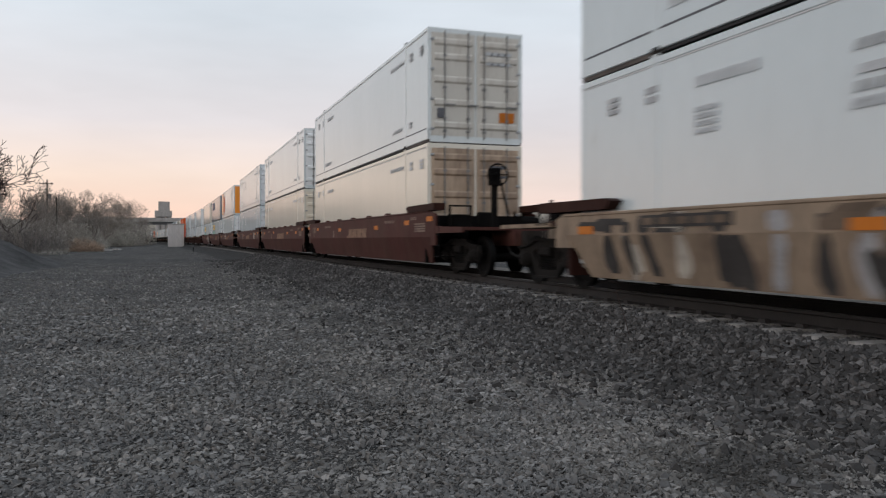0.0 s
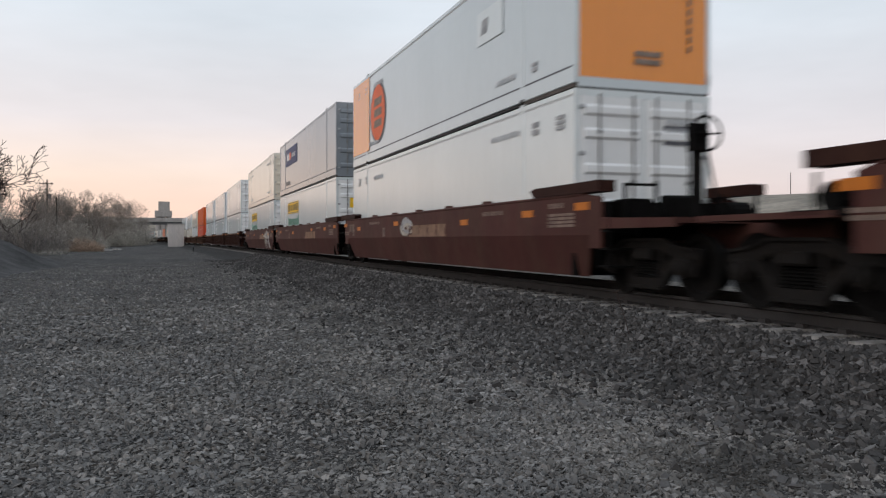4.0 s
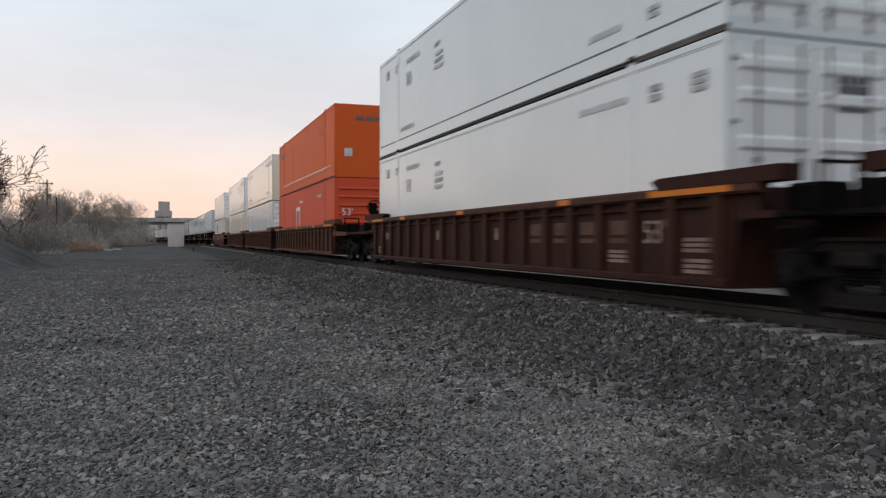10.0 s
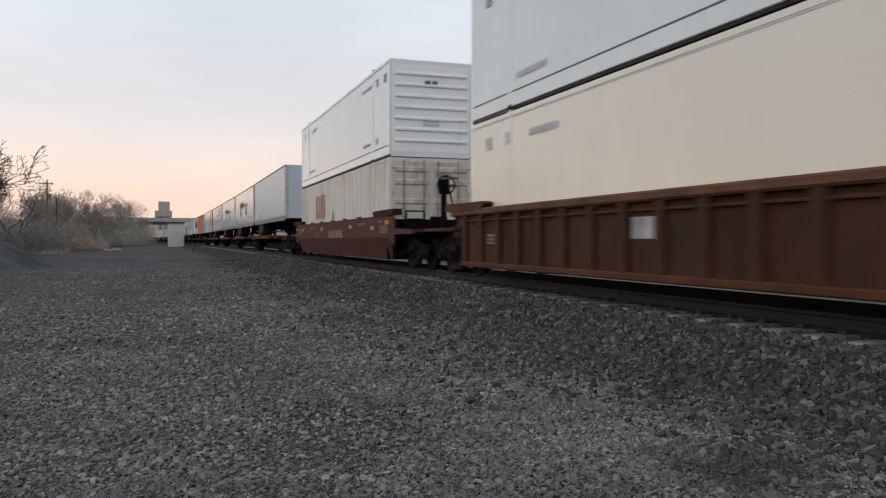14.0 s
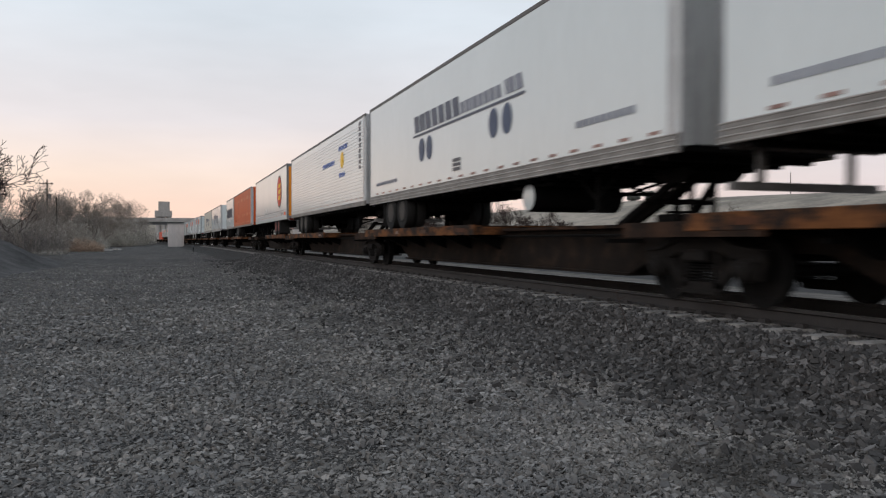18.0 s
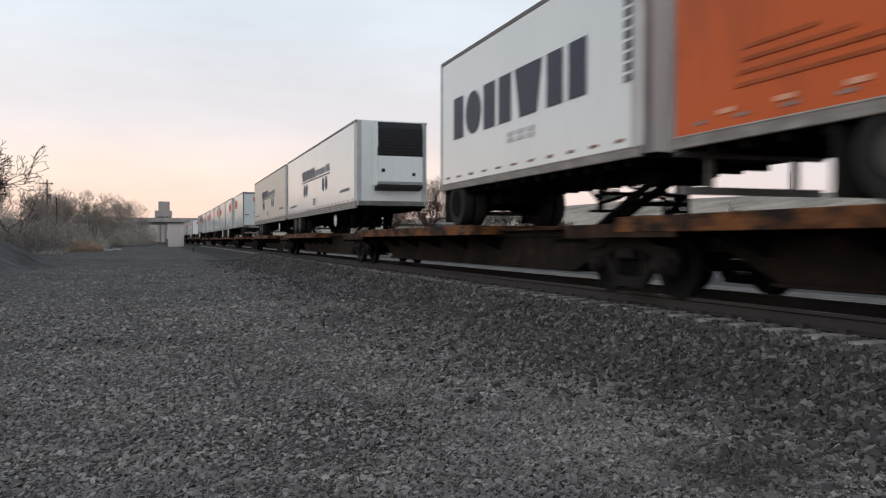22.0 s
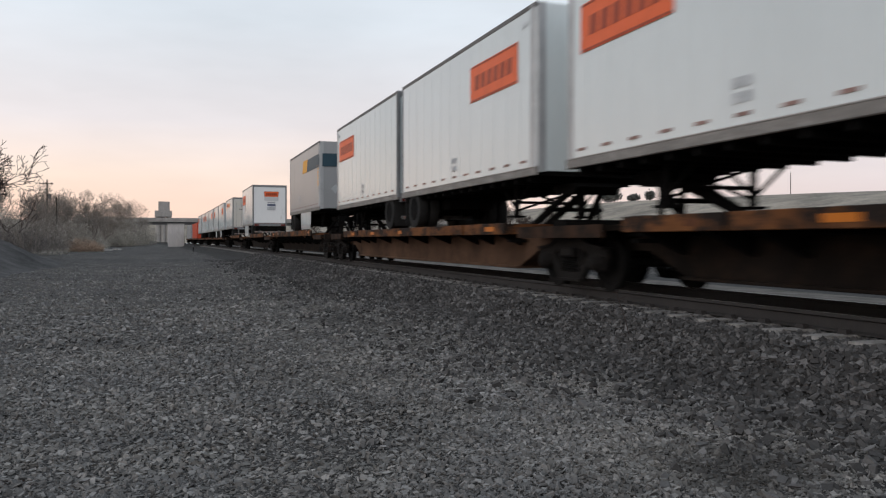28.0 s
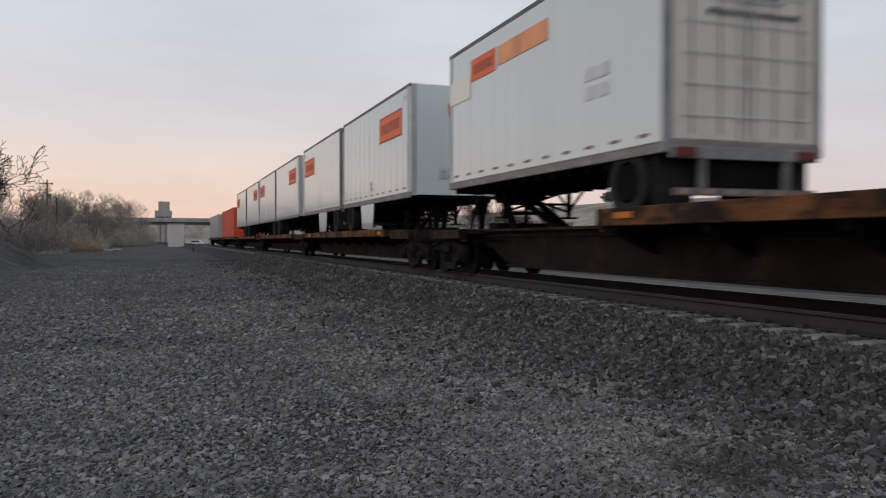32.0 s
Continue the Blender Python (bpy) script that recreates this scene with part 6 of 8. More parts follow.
def scribble(w, y, z, ry, rz, seed, n):
    """A tangle of pale sprayed curves on the upper wall."""
    rng = random.Random(seed)
    for i in range(n):
        bm = bmesh.new()
        cy, cz, a0 = y + rng.uniform(-0.4, 0.4) * ry, z + rng.uniform(-0.2, 0.2) * rz, rng.uniform(0, 6.28)
        inner, outer = [], []
        h = rng.uniform(0.025, 0.05)
        k1, k2 = rng.uniform(0.4, 0.9), rng.uniform(0.4, 0.9)
        for k in range(12):
            q = a0 + 0.42 * k
            for row, e in ((inner, -h), (outer, h)):
                zz = min(1.42, max(0.885, cz + (rz * k2 + e) * math.sin(q)))
                row.append(bm.verts.new((-HW - 0.003 - 0.0006 * i, cy + (ry * k1 + e) * math.cos(q), zz)))
        for k in range(11):
            bm.faces.new((inner[k], outer[k], outer[k + 1], inner[k + 1]))
        part("graffiti", bm, M_SPRAYPALE if i % 3 else M_GRAFF, w, "pale sprayed curve")


for u, w in WELLS.items():
    well_marks(u, w)
for k in range(2):
    bm = bmesh.new()
    za, zb = ((0.885, 1.14), (0.25, 0.84))[k]
    xa, xb = [(-HW + (0.86 - z) / 0.69 * BEND if z < 0.86 else -HW) - 0.0025 for z in (za, zb)]
    bm.faces.new([bm.verts.new(q) for q in ((xa, -8.2 + 0.45 * k, za), (xa, -6.5, za), (xb, -6.3, zb), (xb, -8.4 + 0.3 * k, zb))])
    bmesh.ops.solidify(bm, geom=bm.faces[:], thickness=0.0005)
    part("graffiti", bm, M_SPRAYRUST, WELLS[7.95], "orange sprayed field")
letters(WELLS[7.95], -6.0, 7.6, 3, (M_SPRAYDARK, M_SPRAYDARK, M_SPRAYDARK, M_SPRAYPALE, M_GRAFF))
spray(WELLS[7.95], -6.6, 7.0, 9, (M_SPRAYPALE, M_SPRAYDARK, M_SPRAYBROWN), 12, crest=1.13)
letters(WELLS[131.2], -6.9, -4.6, 4, (M_GRAFF, M_SPRAYPALE, M_GRAFF), 1.36, 0.30)
scribble(WELLS[131.2], -5.8, 1.12, 0.7, 0.27, 12, 9)
scribble(WELLS[92.9], 0.9, 1.1, 0.5, 0.26, 5, 7)
scribble(WELLS[70.5], -5.85, 1.06, 0.42, 0.34, 8, 12)
scribble(WELLS[70.5], 3.2, 1.05, 0.3, 0.25, 9, 6)
stencil(WELLS[236.0], 1.35, 0.95, 0.66, 0.28, M_GRAFF, -HW + 0.0985, 1, "placard", "worn grey placard")
stencil(WELLS[255.4], 1.35, 0.95, 0.60, 0.30, M_GRAFF, -HW + 0.0985, 1, "placard", "worn grey placard")

SM, SF = small_marks(M_STENCIL), small_marks(M_FAINT)
HORSE = SM + rearing_mark(10.55)
STICK = ((0.35, 1.28, 0.24, 0.24, M_REFLECT, 1, 1), (-0.35, 1.42, 0.40, 0.14, M_INK, 1, 3), (0.62, 2.45, 0.45, 0.26, M_INK, 2, 4))
# leading end marks: across, height, width, height, print, rows, columns
container(7.95, LOW, M_COOL, "pale container in the well of a sprayed wagon", "door", marks=HORSE)
container(7.95, UP, M_COOL, "pale container stacked on another", "door", marks=HORSE)
container(32.0, LOW, M_CREAM, "cream container with a brown rusty end in a well", "door", marks=SF, end_m=M_BEIGE)
container(32.0, UP, M_WHITE, "white container with grimy doors on a cream one", "door", marks=SM, end_m=M_WORNWHITE, end_marks=((0.85, 0.70, 0.42, 0.26, M_REFLECT, 1, 1), (-0.95, 0.75, 0.2, 0.25, M_INK, 1, 1), (0.62, 2.2, 0.7, 0.34, M_FAINT, 3, 4)))
container(51.2, LOW, M_CREAM, "cream container in the well of a maroon wagon", "door", marks=SF)
container(51.2, UP, M_WHITE, "white container stacked on a cream one", "door", marks=SM)
container(70.5, LOW, M_COOL, "pale grey container in the well of a maroon wagon", "door", marks=HORSE)
container(70.5, UP, M_COOL, "pale grey container stacked on another", "door", marks=HORSE)
container(92.9, LOW, M_WHITE, "white container in the well of a maroon wagon", "door", marks=SM, end_marks=((0.7, 2.35, 0.55, 0.3, M_FAINT, 2, 4),))
amber_end = container(92.9, UP, M_COOL, "pale grey container with an amber end and an orange oval", "flat", end_m=M_AMBER, marks=SM + [oval(12.7, 1.5, 0.95, 0.95, M_INK, "emblem", "dark-rimmed oval emblem"), oval(12.7, 1.5, 0.86, 0.86, M_SIGN, "emblem", "orange oval emblem", 0.004, 0.007), print_rows(12.7, 1.5, 0.9, 0.9, M_CHALK, 3, 1, 0.3, "emblem_bars", "", 0.012), sheet_of(14.95, 1.62, 2.3, 2.36, M_AMBER, "end_band", "amber band"), sheet_of(3.6, 1.93, 1.36, 0.68, M_WHITE, "placard", "white placard"), print_rows(3.9, 1.93, 0.34, 0.3, M_STENCIL, 1, 1, 0.3, "placard_mark", "", 0.009)],
          end_marks=((0.15, 2.30, 1.5, 0.52, M_WHITE, 1, 1), (-0.2, 2.30, 0.4, 0.34, M_FAINT, 1, 1), (0.05, 0.55, 0.5, 0.22, M_CHALK, 2, 1), (0.85, 1.3, 0.05, 1.2, M_INK, 8, 1)))

end_text(amber_end, "5 3", 0.15, -8.077, 1.62, 0.30, M_INK)


def banner(y=11.2):
    return [sheet_of(y, 2.14, 3.64, 0.60, M_YELLOW, "banner", "yellow banner"), shape_word(y + 0.05, 2.14, 2.5, 0.30, "bi bi bbbb", M_BANNERINK, -0.12, "wordmark", "black wordmark shapes", 0.009), print_rows(y - 1.42, 2.14, 0.7, 0.34, M_BANNERINK, 5, 1, 0, "stencil", "", 0.009), print_rows(y, 2.40, 3.5, 0.03, M_INK, 1, 1, 0, "line", "", 0.009), print_rows(y, 1.88, 3.5, 0.03, M_INK, 1, 1, 0, "line", "", 0.009),
            lettering(y - 0.12, 1.45, 0.66, 1.24, "Intermodal", M_GREEN), print_rows(y + 1.36, 2.14, 0.8, 0.34, M_BANNERINK, 5, 1, 0, "stencil", "", 0.009)]


YB = ((0.2, 1.95, 1.9, 0.46, M_YELLOW, 1, 1),)
container(112.1, LOW, M_WHITE, "white container with a yellow banner and green lettering", "door", marks=banner(), end_marks=YB)
container(112.1, UP, M_GREY, "slate grey container with a blue banner", "door", marks=[sheet_of(11.78, 1.98, 3.8, 0.92, M_NAVY, "banner", "dark blue banner"), print_rows(12.85, 1.98, 0.75, 0.36, M_COOL, 1, 2, 0, "wordmark", "", 0.009), print_rows(12.15, 1.98, 0.5, 0.36, M_SIGN, 1, 2, 0, "wordmark", "", 0.009), print_rows(11.0, 1.98, 1.2, 0.22, M_FAINT, 1, 7, 0.2, "wordmark", "", 0.009), print_rows(14.3, 2.4, 0.3, 0.24, M_FAINT, 2), print_rows(13.0, 0.6, 1.4, 0.2, M_INK, 1, 6)])
container(131.2, LOW, M_WHITE, "white container with a yellow banner and green lettering", "door", marks=banner(11.5), end_marks=YB)
container(131.2, UP, M_CREAM, "cream container with grimy doors on a white one", "door", marks=SF, end_marks=((-0.75, 1.35, 0.3, 0.5, M_INK, 1, 1), (0.62, 2.3, 0.55, 0.3, M_INK, 2, 4)))
for u, coat in ((154.4, M_WHITE), (173.8, M_COOL), (193.2, M_COOL)):
    container(u, LOW, coat, "pale grey container with a dark emblem in a well", "door", marks=HORSE, end_marks=((0.62, 2.35, 0.5, 0.26, M_INK, 2, 4),))
    container(u, UP, coat, "pale grey container with a dark emblem on another", "door", marks=HORSE, end_marks=STICK)
t = container(216.4, LOW, M_RED, "red container with white lettering in a well", "ribbed", marks=[print_rows(9.1, 1.98, 1.2, 0.20, M_WHITE, 1, 1), print_rows(9.6, 1.58, 0.25, 0.85, M_WHITE, 1, 1), print_rows(8.6, 1.58, 0.25, 0.85, M_WHITE, 1, 1), print_rows(3.3, 2.35, 0.9, 0.13, M_FAINT, 1, 5), print_rows(8.2, 2.3, 0.9, 0.12, M_FAINT, 1, 5)], end_marks=((0.75, 1.75, 0.85, 0.20, M_CHALK, 1, 6), (0.75, 2.1, 0.5, 0.16, M_CHALK, 1, 4), (0.75, 1.3, 0.7, 0.12, M_CHALK, 2, 1)))
end_text(t, "53'", -0.80, -8.135, 1.42, 0.40, M_PALE)
container(216.4, UP, M_ORANGE, "scuffed orange container stacked on a red one", "flat", marks=[print_rows(14.6, 2.2, 1.2, 0.25, M_INK, 1, 5), print_rows(3.2, 2.1, 0.5, 0.2, M_CHALK, 2, 1)] + [print_rows(1.0 + 0.62 * k, 0.52, 0.3, 0.05, M_WHITE) for k in range(22)], end_marks=((0.1, 2.35, 1.1, 0.16, M_INK, 1, 3), (0.85, 2.38, 0.3, 0.2, M_FAINT, 1, 1), (-0.75, 1.0, 0.32, 0.32, M_FAINT, 1, 1), (0.9, 0.5, 0.3, 0.1, M_CHALK, 1, 2)))
container(236.0, LOW, M_WHITE, "white container with a dark emblem in a well", "door", marks=HORSE)
container(236.0, UP, M_CREAM, "cream container stacked on a white one", "flat", marks=SM)
container(255.4, LOW, M_CREAM, "cream container with grimy doors in a well", "door", marks=SF, end_m=M_CREAM)
container(255.4, UP, M_WHITE, "white container with round and diamond emblems on its end", "flat", marks=SM + rearing_mark(5.25, -1), end_marks=((-0.55, 1.75, 0.42, 0.42, M_INK, 0, 1), (0.75, 2.45, 0.42, 0.42, M_INK, -1, 1), (-0.65, 0.62, 0.3, 0.3, M_FAINT, 1, 1)))
container(278.3, LOW, M_WORNWHITE, "worn off-white container with faded red lettering and grimy doors", "door", marks=[print_rows(11.2, 1.85, 2.1, 1.0, M_FADEDRED, 1, 4, 0, "wordmark", "faded red lettering blocks"), print_rows(8.46, 1.42, 0.2, 0.3, M_INK)], panels=True, end_m=M_GRIMYEND)
container(278.3, UP, M_WHITE, "white container with a ribbed grimy end", "ribbed", marks=SM, end_marks=((0.0, 2.2, 0.4, 0.2, M_INK, 1, 2), (0.0, 1.05, 0.5, 0.2, M_FAINT, 2, 1)))

# flat wagons: two of five platforms for long trailers, three of three for short ones
P_TRUCKS = [(291.6, 309.3), (309.3, 326.6), (326.6, 343.8), (343.8, 361.1), (361.1, 378.6)]
Q_TRUCKS = [(382.2, 399.5), (399.5, 416.9), (416.9, 434.2), (434.2, 451.95), (451.95, 468.6)]
for trucks in (P_TRUCKS, Q_TRUCKS):
    for i, (a, b) in enumerate(trucks):
        q = trucks is Q_TRUCKS
        decks = [(-3.0, 8.0)] if q and i == 1 else [(-6.9, 2.2)] if not q and i == 4 else [(-1.3, 8.6)]
        hitch = [(7.4, -1)] if i == 4 else [(-8.2, 1)] if q and i == 1 else [(-7.1, 1)]
        flat_unit((a + b) / 2, 17.4, decks, hitch, (FREE if i == 0 else JOINT, FREE if i == len(trucks) - 1 else JOINT), M_RUSTDECK, "rust-brown skeleton wagon for road trailers", 20 + i)
SHORT_WAGONS = [[(471.3, 490.2), (490.2, 509.5), (509.5, 528.3)], [(531.3, 550.4), (550.4, 569.4), (569.4, 588.2)], [(591.2, 610.0), (610.0, 628.8), (628.8, 647.6)]]
for k, trucks in enumerate(SHORT_WAGONS):
    for i, (a, b) in enumerate(trucks):
        hitch = [(-8.2, 1), (8.0, -1)] if k != 1 else [(-8.2, 1)] if i == 0 else [(7.6, -1)]
        flat_unit((a + b) / 2, 19.0, [(-7.4, 1.9)] if k == 1 and i > 0 else [(-7.4, -5.2), (-5.1, 5.1), (5.2, 7.4)], hitch, (FREE if i == 0 else JOINT, FREE if i == 2 else JOINT), M_RUSTDECK, "rust-brown flat wagon for short trailers", 40 + i, M_SILLRUST if k == 0 and i == 2 else None, 0.80 if k == 0 and i == 2 else 0.55, 0.14 if k == 1 else 0.0)
flat_unit(658.5, 19.0, [(-8.5, 8.5)], [], (FREE, FREE), M_RUSTDECK, "plain brown flat wagon with a steel deck", 60)
flat_unit(680.5, 19.0, [(-8.5, 8.5)], [], (FREE, FREE), M_RUSTDECK, "plain brown flat wagon with a steel deck", 61)

# long trailers
TWO_DOTS = [shape_word(9.5, 1.80, 3.5, 0.44, "biibbbbb", M_SLATE, -0.25, "wordmark", "navy slanted wordmark shapes"), shape_word(6.55, 1.72, 2.35, 0.26, "bbibbbbb", M_WORN, -0.25), shape_word(4.8, 1.74, 0.85, 0.30, "ibb", M_WORN, -0.25), sheet_of(7.8, 1.50, 7.0, 0.055, M_SLATE, "underline"),
            oval(10.57, 1.10, 0.24, 0.30, M_DOT, "dot", "dark blue oval dot"), oval(9.95, 1.10, 0.24, 0.30, M_DOT, "dot", "dark blue oval dot"), oval(5.79, 1.13, 0.24, 0.30, M_DOT, "dot", "dark blue oval dot"), oval(5.12, 1.13, 0.24, 0.30, M_DOT, "dot", "dark blue oval dot"),
            print_rows(7.95, 0.50, 0.5, 0.28, M_INK, 3), print_rows(14.1, 0.50, 2.3, 0.10, M_WORN, 1, 12), print_rows(1.5, 0.62, 1.7, 0.11, M_WORN, 1, 10)]
trailer(300.3, 16.15, M_SKYGREY, "plain blue-grey trailer with a dull top rail", bogie=3.2, ridged=True, marks=[sheet_of(13.2, 0.42, 2.4, 0.22, M_WHITE, "patch", "white patch"), print_rows(12.0, 0.5, 0.4, 0.1, M_FAINT)])
trailer(317.72, 16.5, M_WHITE, "white trailer with blue dots and slanted lettering", bogie=3.5, nose_m=M_NOSEGREY, marks=TWO_DOTS, tank=True, shift=0.35, ridged=True)
trailer(335.02, 16.5, M_WHITE, "white trailer with blue dots and slanted lettering", nose_m=M_NOSEGREY, marks=TWO_DOTS, tank=True, shift=0.35, ridged=True)
trailer(352.22, 16.5, M_WHITE, "white grooved trailer with a yellow sun emblem", bogie=3.1, slats=True, shift=0.35, nose_m=M_NOSEGREY, marks=[oval(3.25, 1.78, 0.30, 0.31, M_YELLOW, "emblem", "yellow sun emblem", 0.004, 0.008), print_rows(5.9, 1.81, 2.35, 0.18, M_BLUE, 1, 9, 0, "wordmark", "", 0.008), print_rows(3.15, 2.24, 1.5, 0.17, M_BLUE, 1, 6, 0.4, "wordmark", "", 0.008), print_rows(3.28, 1.23, 1.0, 0.16, M_BLUE, 1, 4, 0, "wordmark", "", 0.008), print_rows(0.35, 2.0, 0.3, 1.6, M_INK, 9, 1, 0, "number_panel", "", 0.008)])
t4 = trailer(370.3, 16.15, M_WHITE, "white trailer with a red oval emblem and amber doors", nose=-1, bogie=3.7, door_m=M_AMBER, rim=M_RIMRED, rail_m=M_WHITE, marks=[oval(3.05, 1.60, 0.98, 0.93, M_BLACK, "emblem", "black-rimmed oval emblem"), oval(3.05, 1.60, 0.88, 0.84, M_BRICK, "emblem", "red oval emblem", 0.004, 0.007),
        print_rows(3.05, 1.60, 0.82, 0.92, M_YELLOW, 3, 1, 0.9, "emblem_bar", "", 0.012), sheet_of(8.0, 0.47, 15.8, 0.025, M_INK, "line"), sheet_of(8.0, 0.41, 15.8, 0.02, M_FAINT, "line"), print_rows(9.6, 0.72, 0.5, 0.2, M_FAINT, 1, 3), print_rows(2.05, 0.27, 0.6, 0.12, M_INK, 2), print_rows(0.76, 0.27, 0.6, 0.16, M_SIGN)])
NOSE = -16.15 / 2
stencil_end(t4, NOSE, 0.1, 1.95, 0.55, 0.85, M_BLACK, 1, name="panel", label="black panel")
stencil_end(t4, NOSE - 0.006, 0.1, 2.2, 0.45, 0.14, M_BRICK, 1, name="plate")
stencil_end(t4, NOSE - 0.006, 0.1, 1.85, 0.34, 0.36, M_CHALK, 1, name="emblem")
stencil_end(t4, NOSE, 0.65, 1.45, 0.5, 0.14, M_FAINT, 1, name="plate")
stencil_end(t4, NOSE, 0.3, 1.05, 1.6, 0.06, M_RUST, 1, name="ledge")
rr = random.Random(8)
t5 = trailer(390.1, 16.15, M_ORANGEGLOSS, "scuffed orange trailer with pale patches", nose_m=M_ORANGE, bogie=3.4, marks=[print_rows(y + rr.uniform(-0.08, 0.08), 2.25, 0.26, 0.24, M_PEACH, 1, 1, 0, "patch", "pale square patch") for y in (1.5, 2.6, 3.5, 5.4, 7.0, 8.1, 10.6, 12.4)] + [print_rows(y + rr.uniform(-0.08, 0.08), 0.92, 0.24, 0.22, M_PEACH, 1, 1, 0, "patch", "pale square patch") for y in (1.3, 2.6, 3.7, 5.5, 7.2, 10.8)] + [print_rows(0.8 + 0.95 * k, 0.30, 0.30, 0.06, M_PEACH, 1, 1, 0, "patch") for k in range(16)] + [print_rows(13.6 + 0.2 * k, 0.55 + 0.14 * k, 2.6 - 0.5 * k, 0.05, M_SCUFF, 1, 1, 0, "scuff", "dark scuffed band") for k in range(4)])
for k in range(9):
    stencil_end(t5, NOSE + 0.016, rr.uniform(-0.9, 0.9), rr.choice((0.55, 1.1, 1.7, 2.4)), rr.uniform(0.1, 0.22), rr.uniform(0.1, 0.2), M_FAINT if k % 2 else M_PEACH, 1, name="patch")
stencil_end(t5, NOSE + 0.016, -0.45, 0.85, 0.7, 0.22, M_FAINT, 1, name="patch", label="pale worn patch")
stencil_end(t5, NOSE + 0.016, 0.0, 0.14, 2.1, 0.1, M_RUST, 1, name="scuff")
trailer(403.15, 8.53, M_WHITE, "short white trailer with big navy lettering", axles=1, marks=[shape_word(4.55, 1.52, 6.3, 0.92, "bobbwbb", M_INKBLUE, 0.0, "wordmark", "navy wordmark shapes"), print_rows(4.0, 0.75, 1.2, 0.2, M_FAINT, 2, 3), print_rows(0.3, 1.63, 0.22, 1.2, M_INK, 8, 1, 0, "number_panel")])
trailer(424.82, 16.5, M_WHITE, "white refrigerated trailer with blue dots", bogie=2.6, marks=TWO_DOTS, tank=True, reefer=True, shift=0.35, ridged=True)
trailer(442.12, 16.5, M_OFFWHITE, "off-white trailer with blue dots and slanted lettering", bogie=3.4, marks=TWO_DOTS, tank=True, shift=0.35, ridged=True)


# short trailers
def end_sign(parent, yf, x, z, w, h):
    """An orange plate with a dark rim, wider at its top, on an end wall."""
    for grow, deep, m, nm, lab in ((0.0, 0.020, M_SIGNDARK, "sign_rim", ""), (0.022, 0.025, M_SIGN, "sign", "orange sign plate")):
        bm = bmesh.new()
        a, b = w / 2 - grow, h / 2 - grow
        pts = [(-a, b * 0.82), (-a * 0.95, b), (a * 0.95, b), (a, b * 0.82), (a * 0.93, -b * 0.8), (a * 0.87, -b), (-a * 0.87, -b), (-a * 0.93, -b * 0.8)]
        back = [bm.verts.new((x + p, yf - 0.012, z + q)) for p, q in pts]
        face = [bm.verts.new((x + p, yf - deep, z + q)) for p, q in pts]
        bm.faces.new(face)
        for i in range(8):
            bm.faces.new((back[i], back[(i + 1) % 8], face[(i + 1) % 8], face[i]))
        part(nm, bm, m, parent, lab)


def side_sign(nose, patch):
    y = 2.0 if nose > 0 else 6.83
    out = [sheet_of(y, 2.10, 2.45, 0.76, M_SIGN, "sign", "orange sign plate", 0.0), print_rows(y, 2.10, 1.9, 0.30, M_SIGNDARK, 1, 6, 0.1, "wordmark", "", 0.009), print_rows(y, 2.45, 2.4, 0.03, M_SIGNDARK, 1, 1, 0, "line", "", 0.009), print_rows(y, 1.75, 2.4, 0.03, M_SIGNDARK, 1, 1, 0, "line", "", 0.009), print_rows(0.45 if nose > 0 else 8.1, 2.72, 0.14, 0.1, M_FAINT), print_rows(4.3, 0.5, 0.3, 0.3, M_FAINT, 2, 2)]
    if patch:
        out.append(sheet_of(y + 0.1, 1.45, 2.2, 0.5, M_PALE, "patch", "faint grey patch"))
    return out


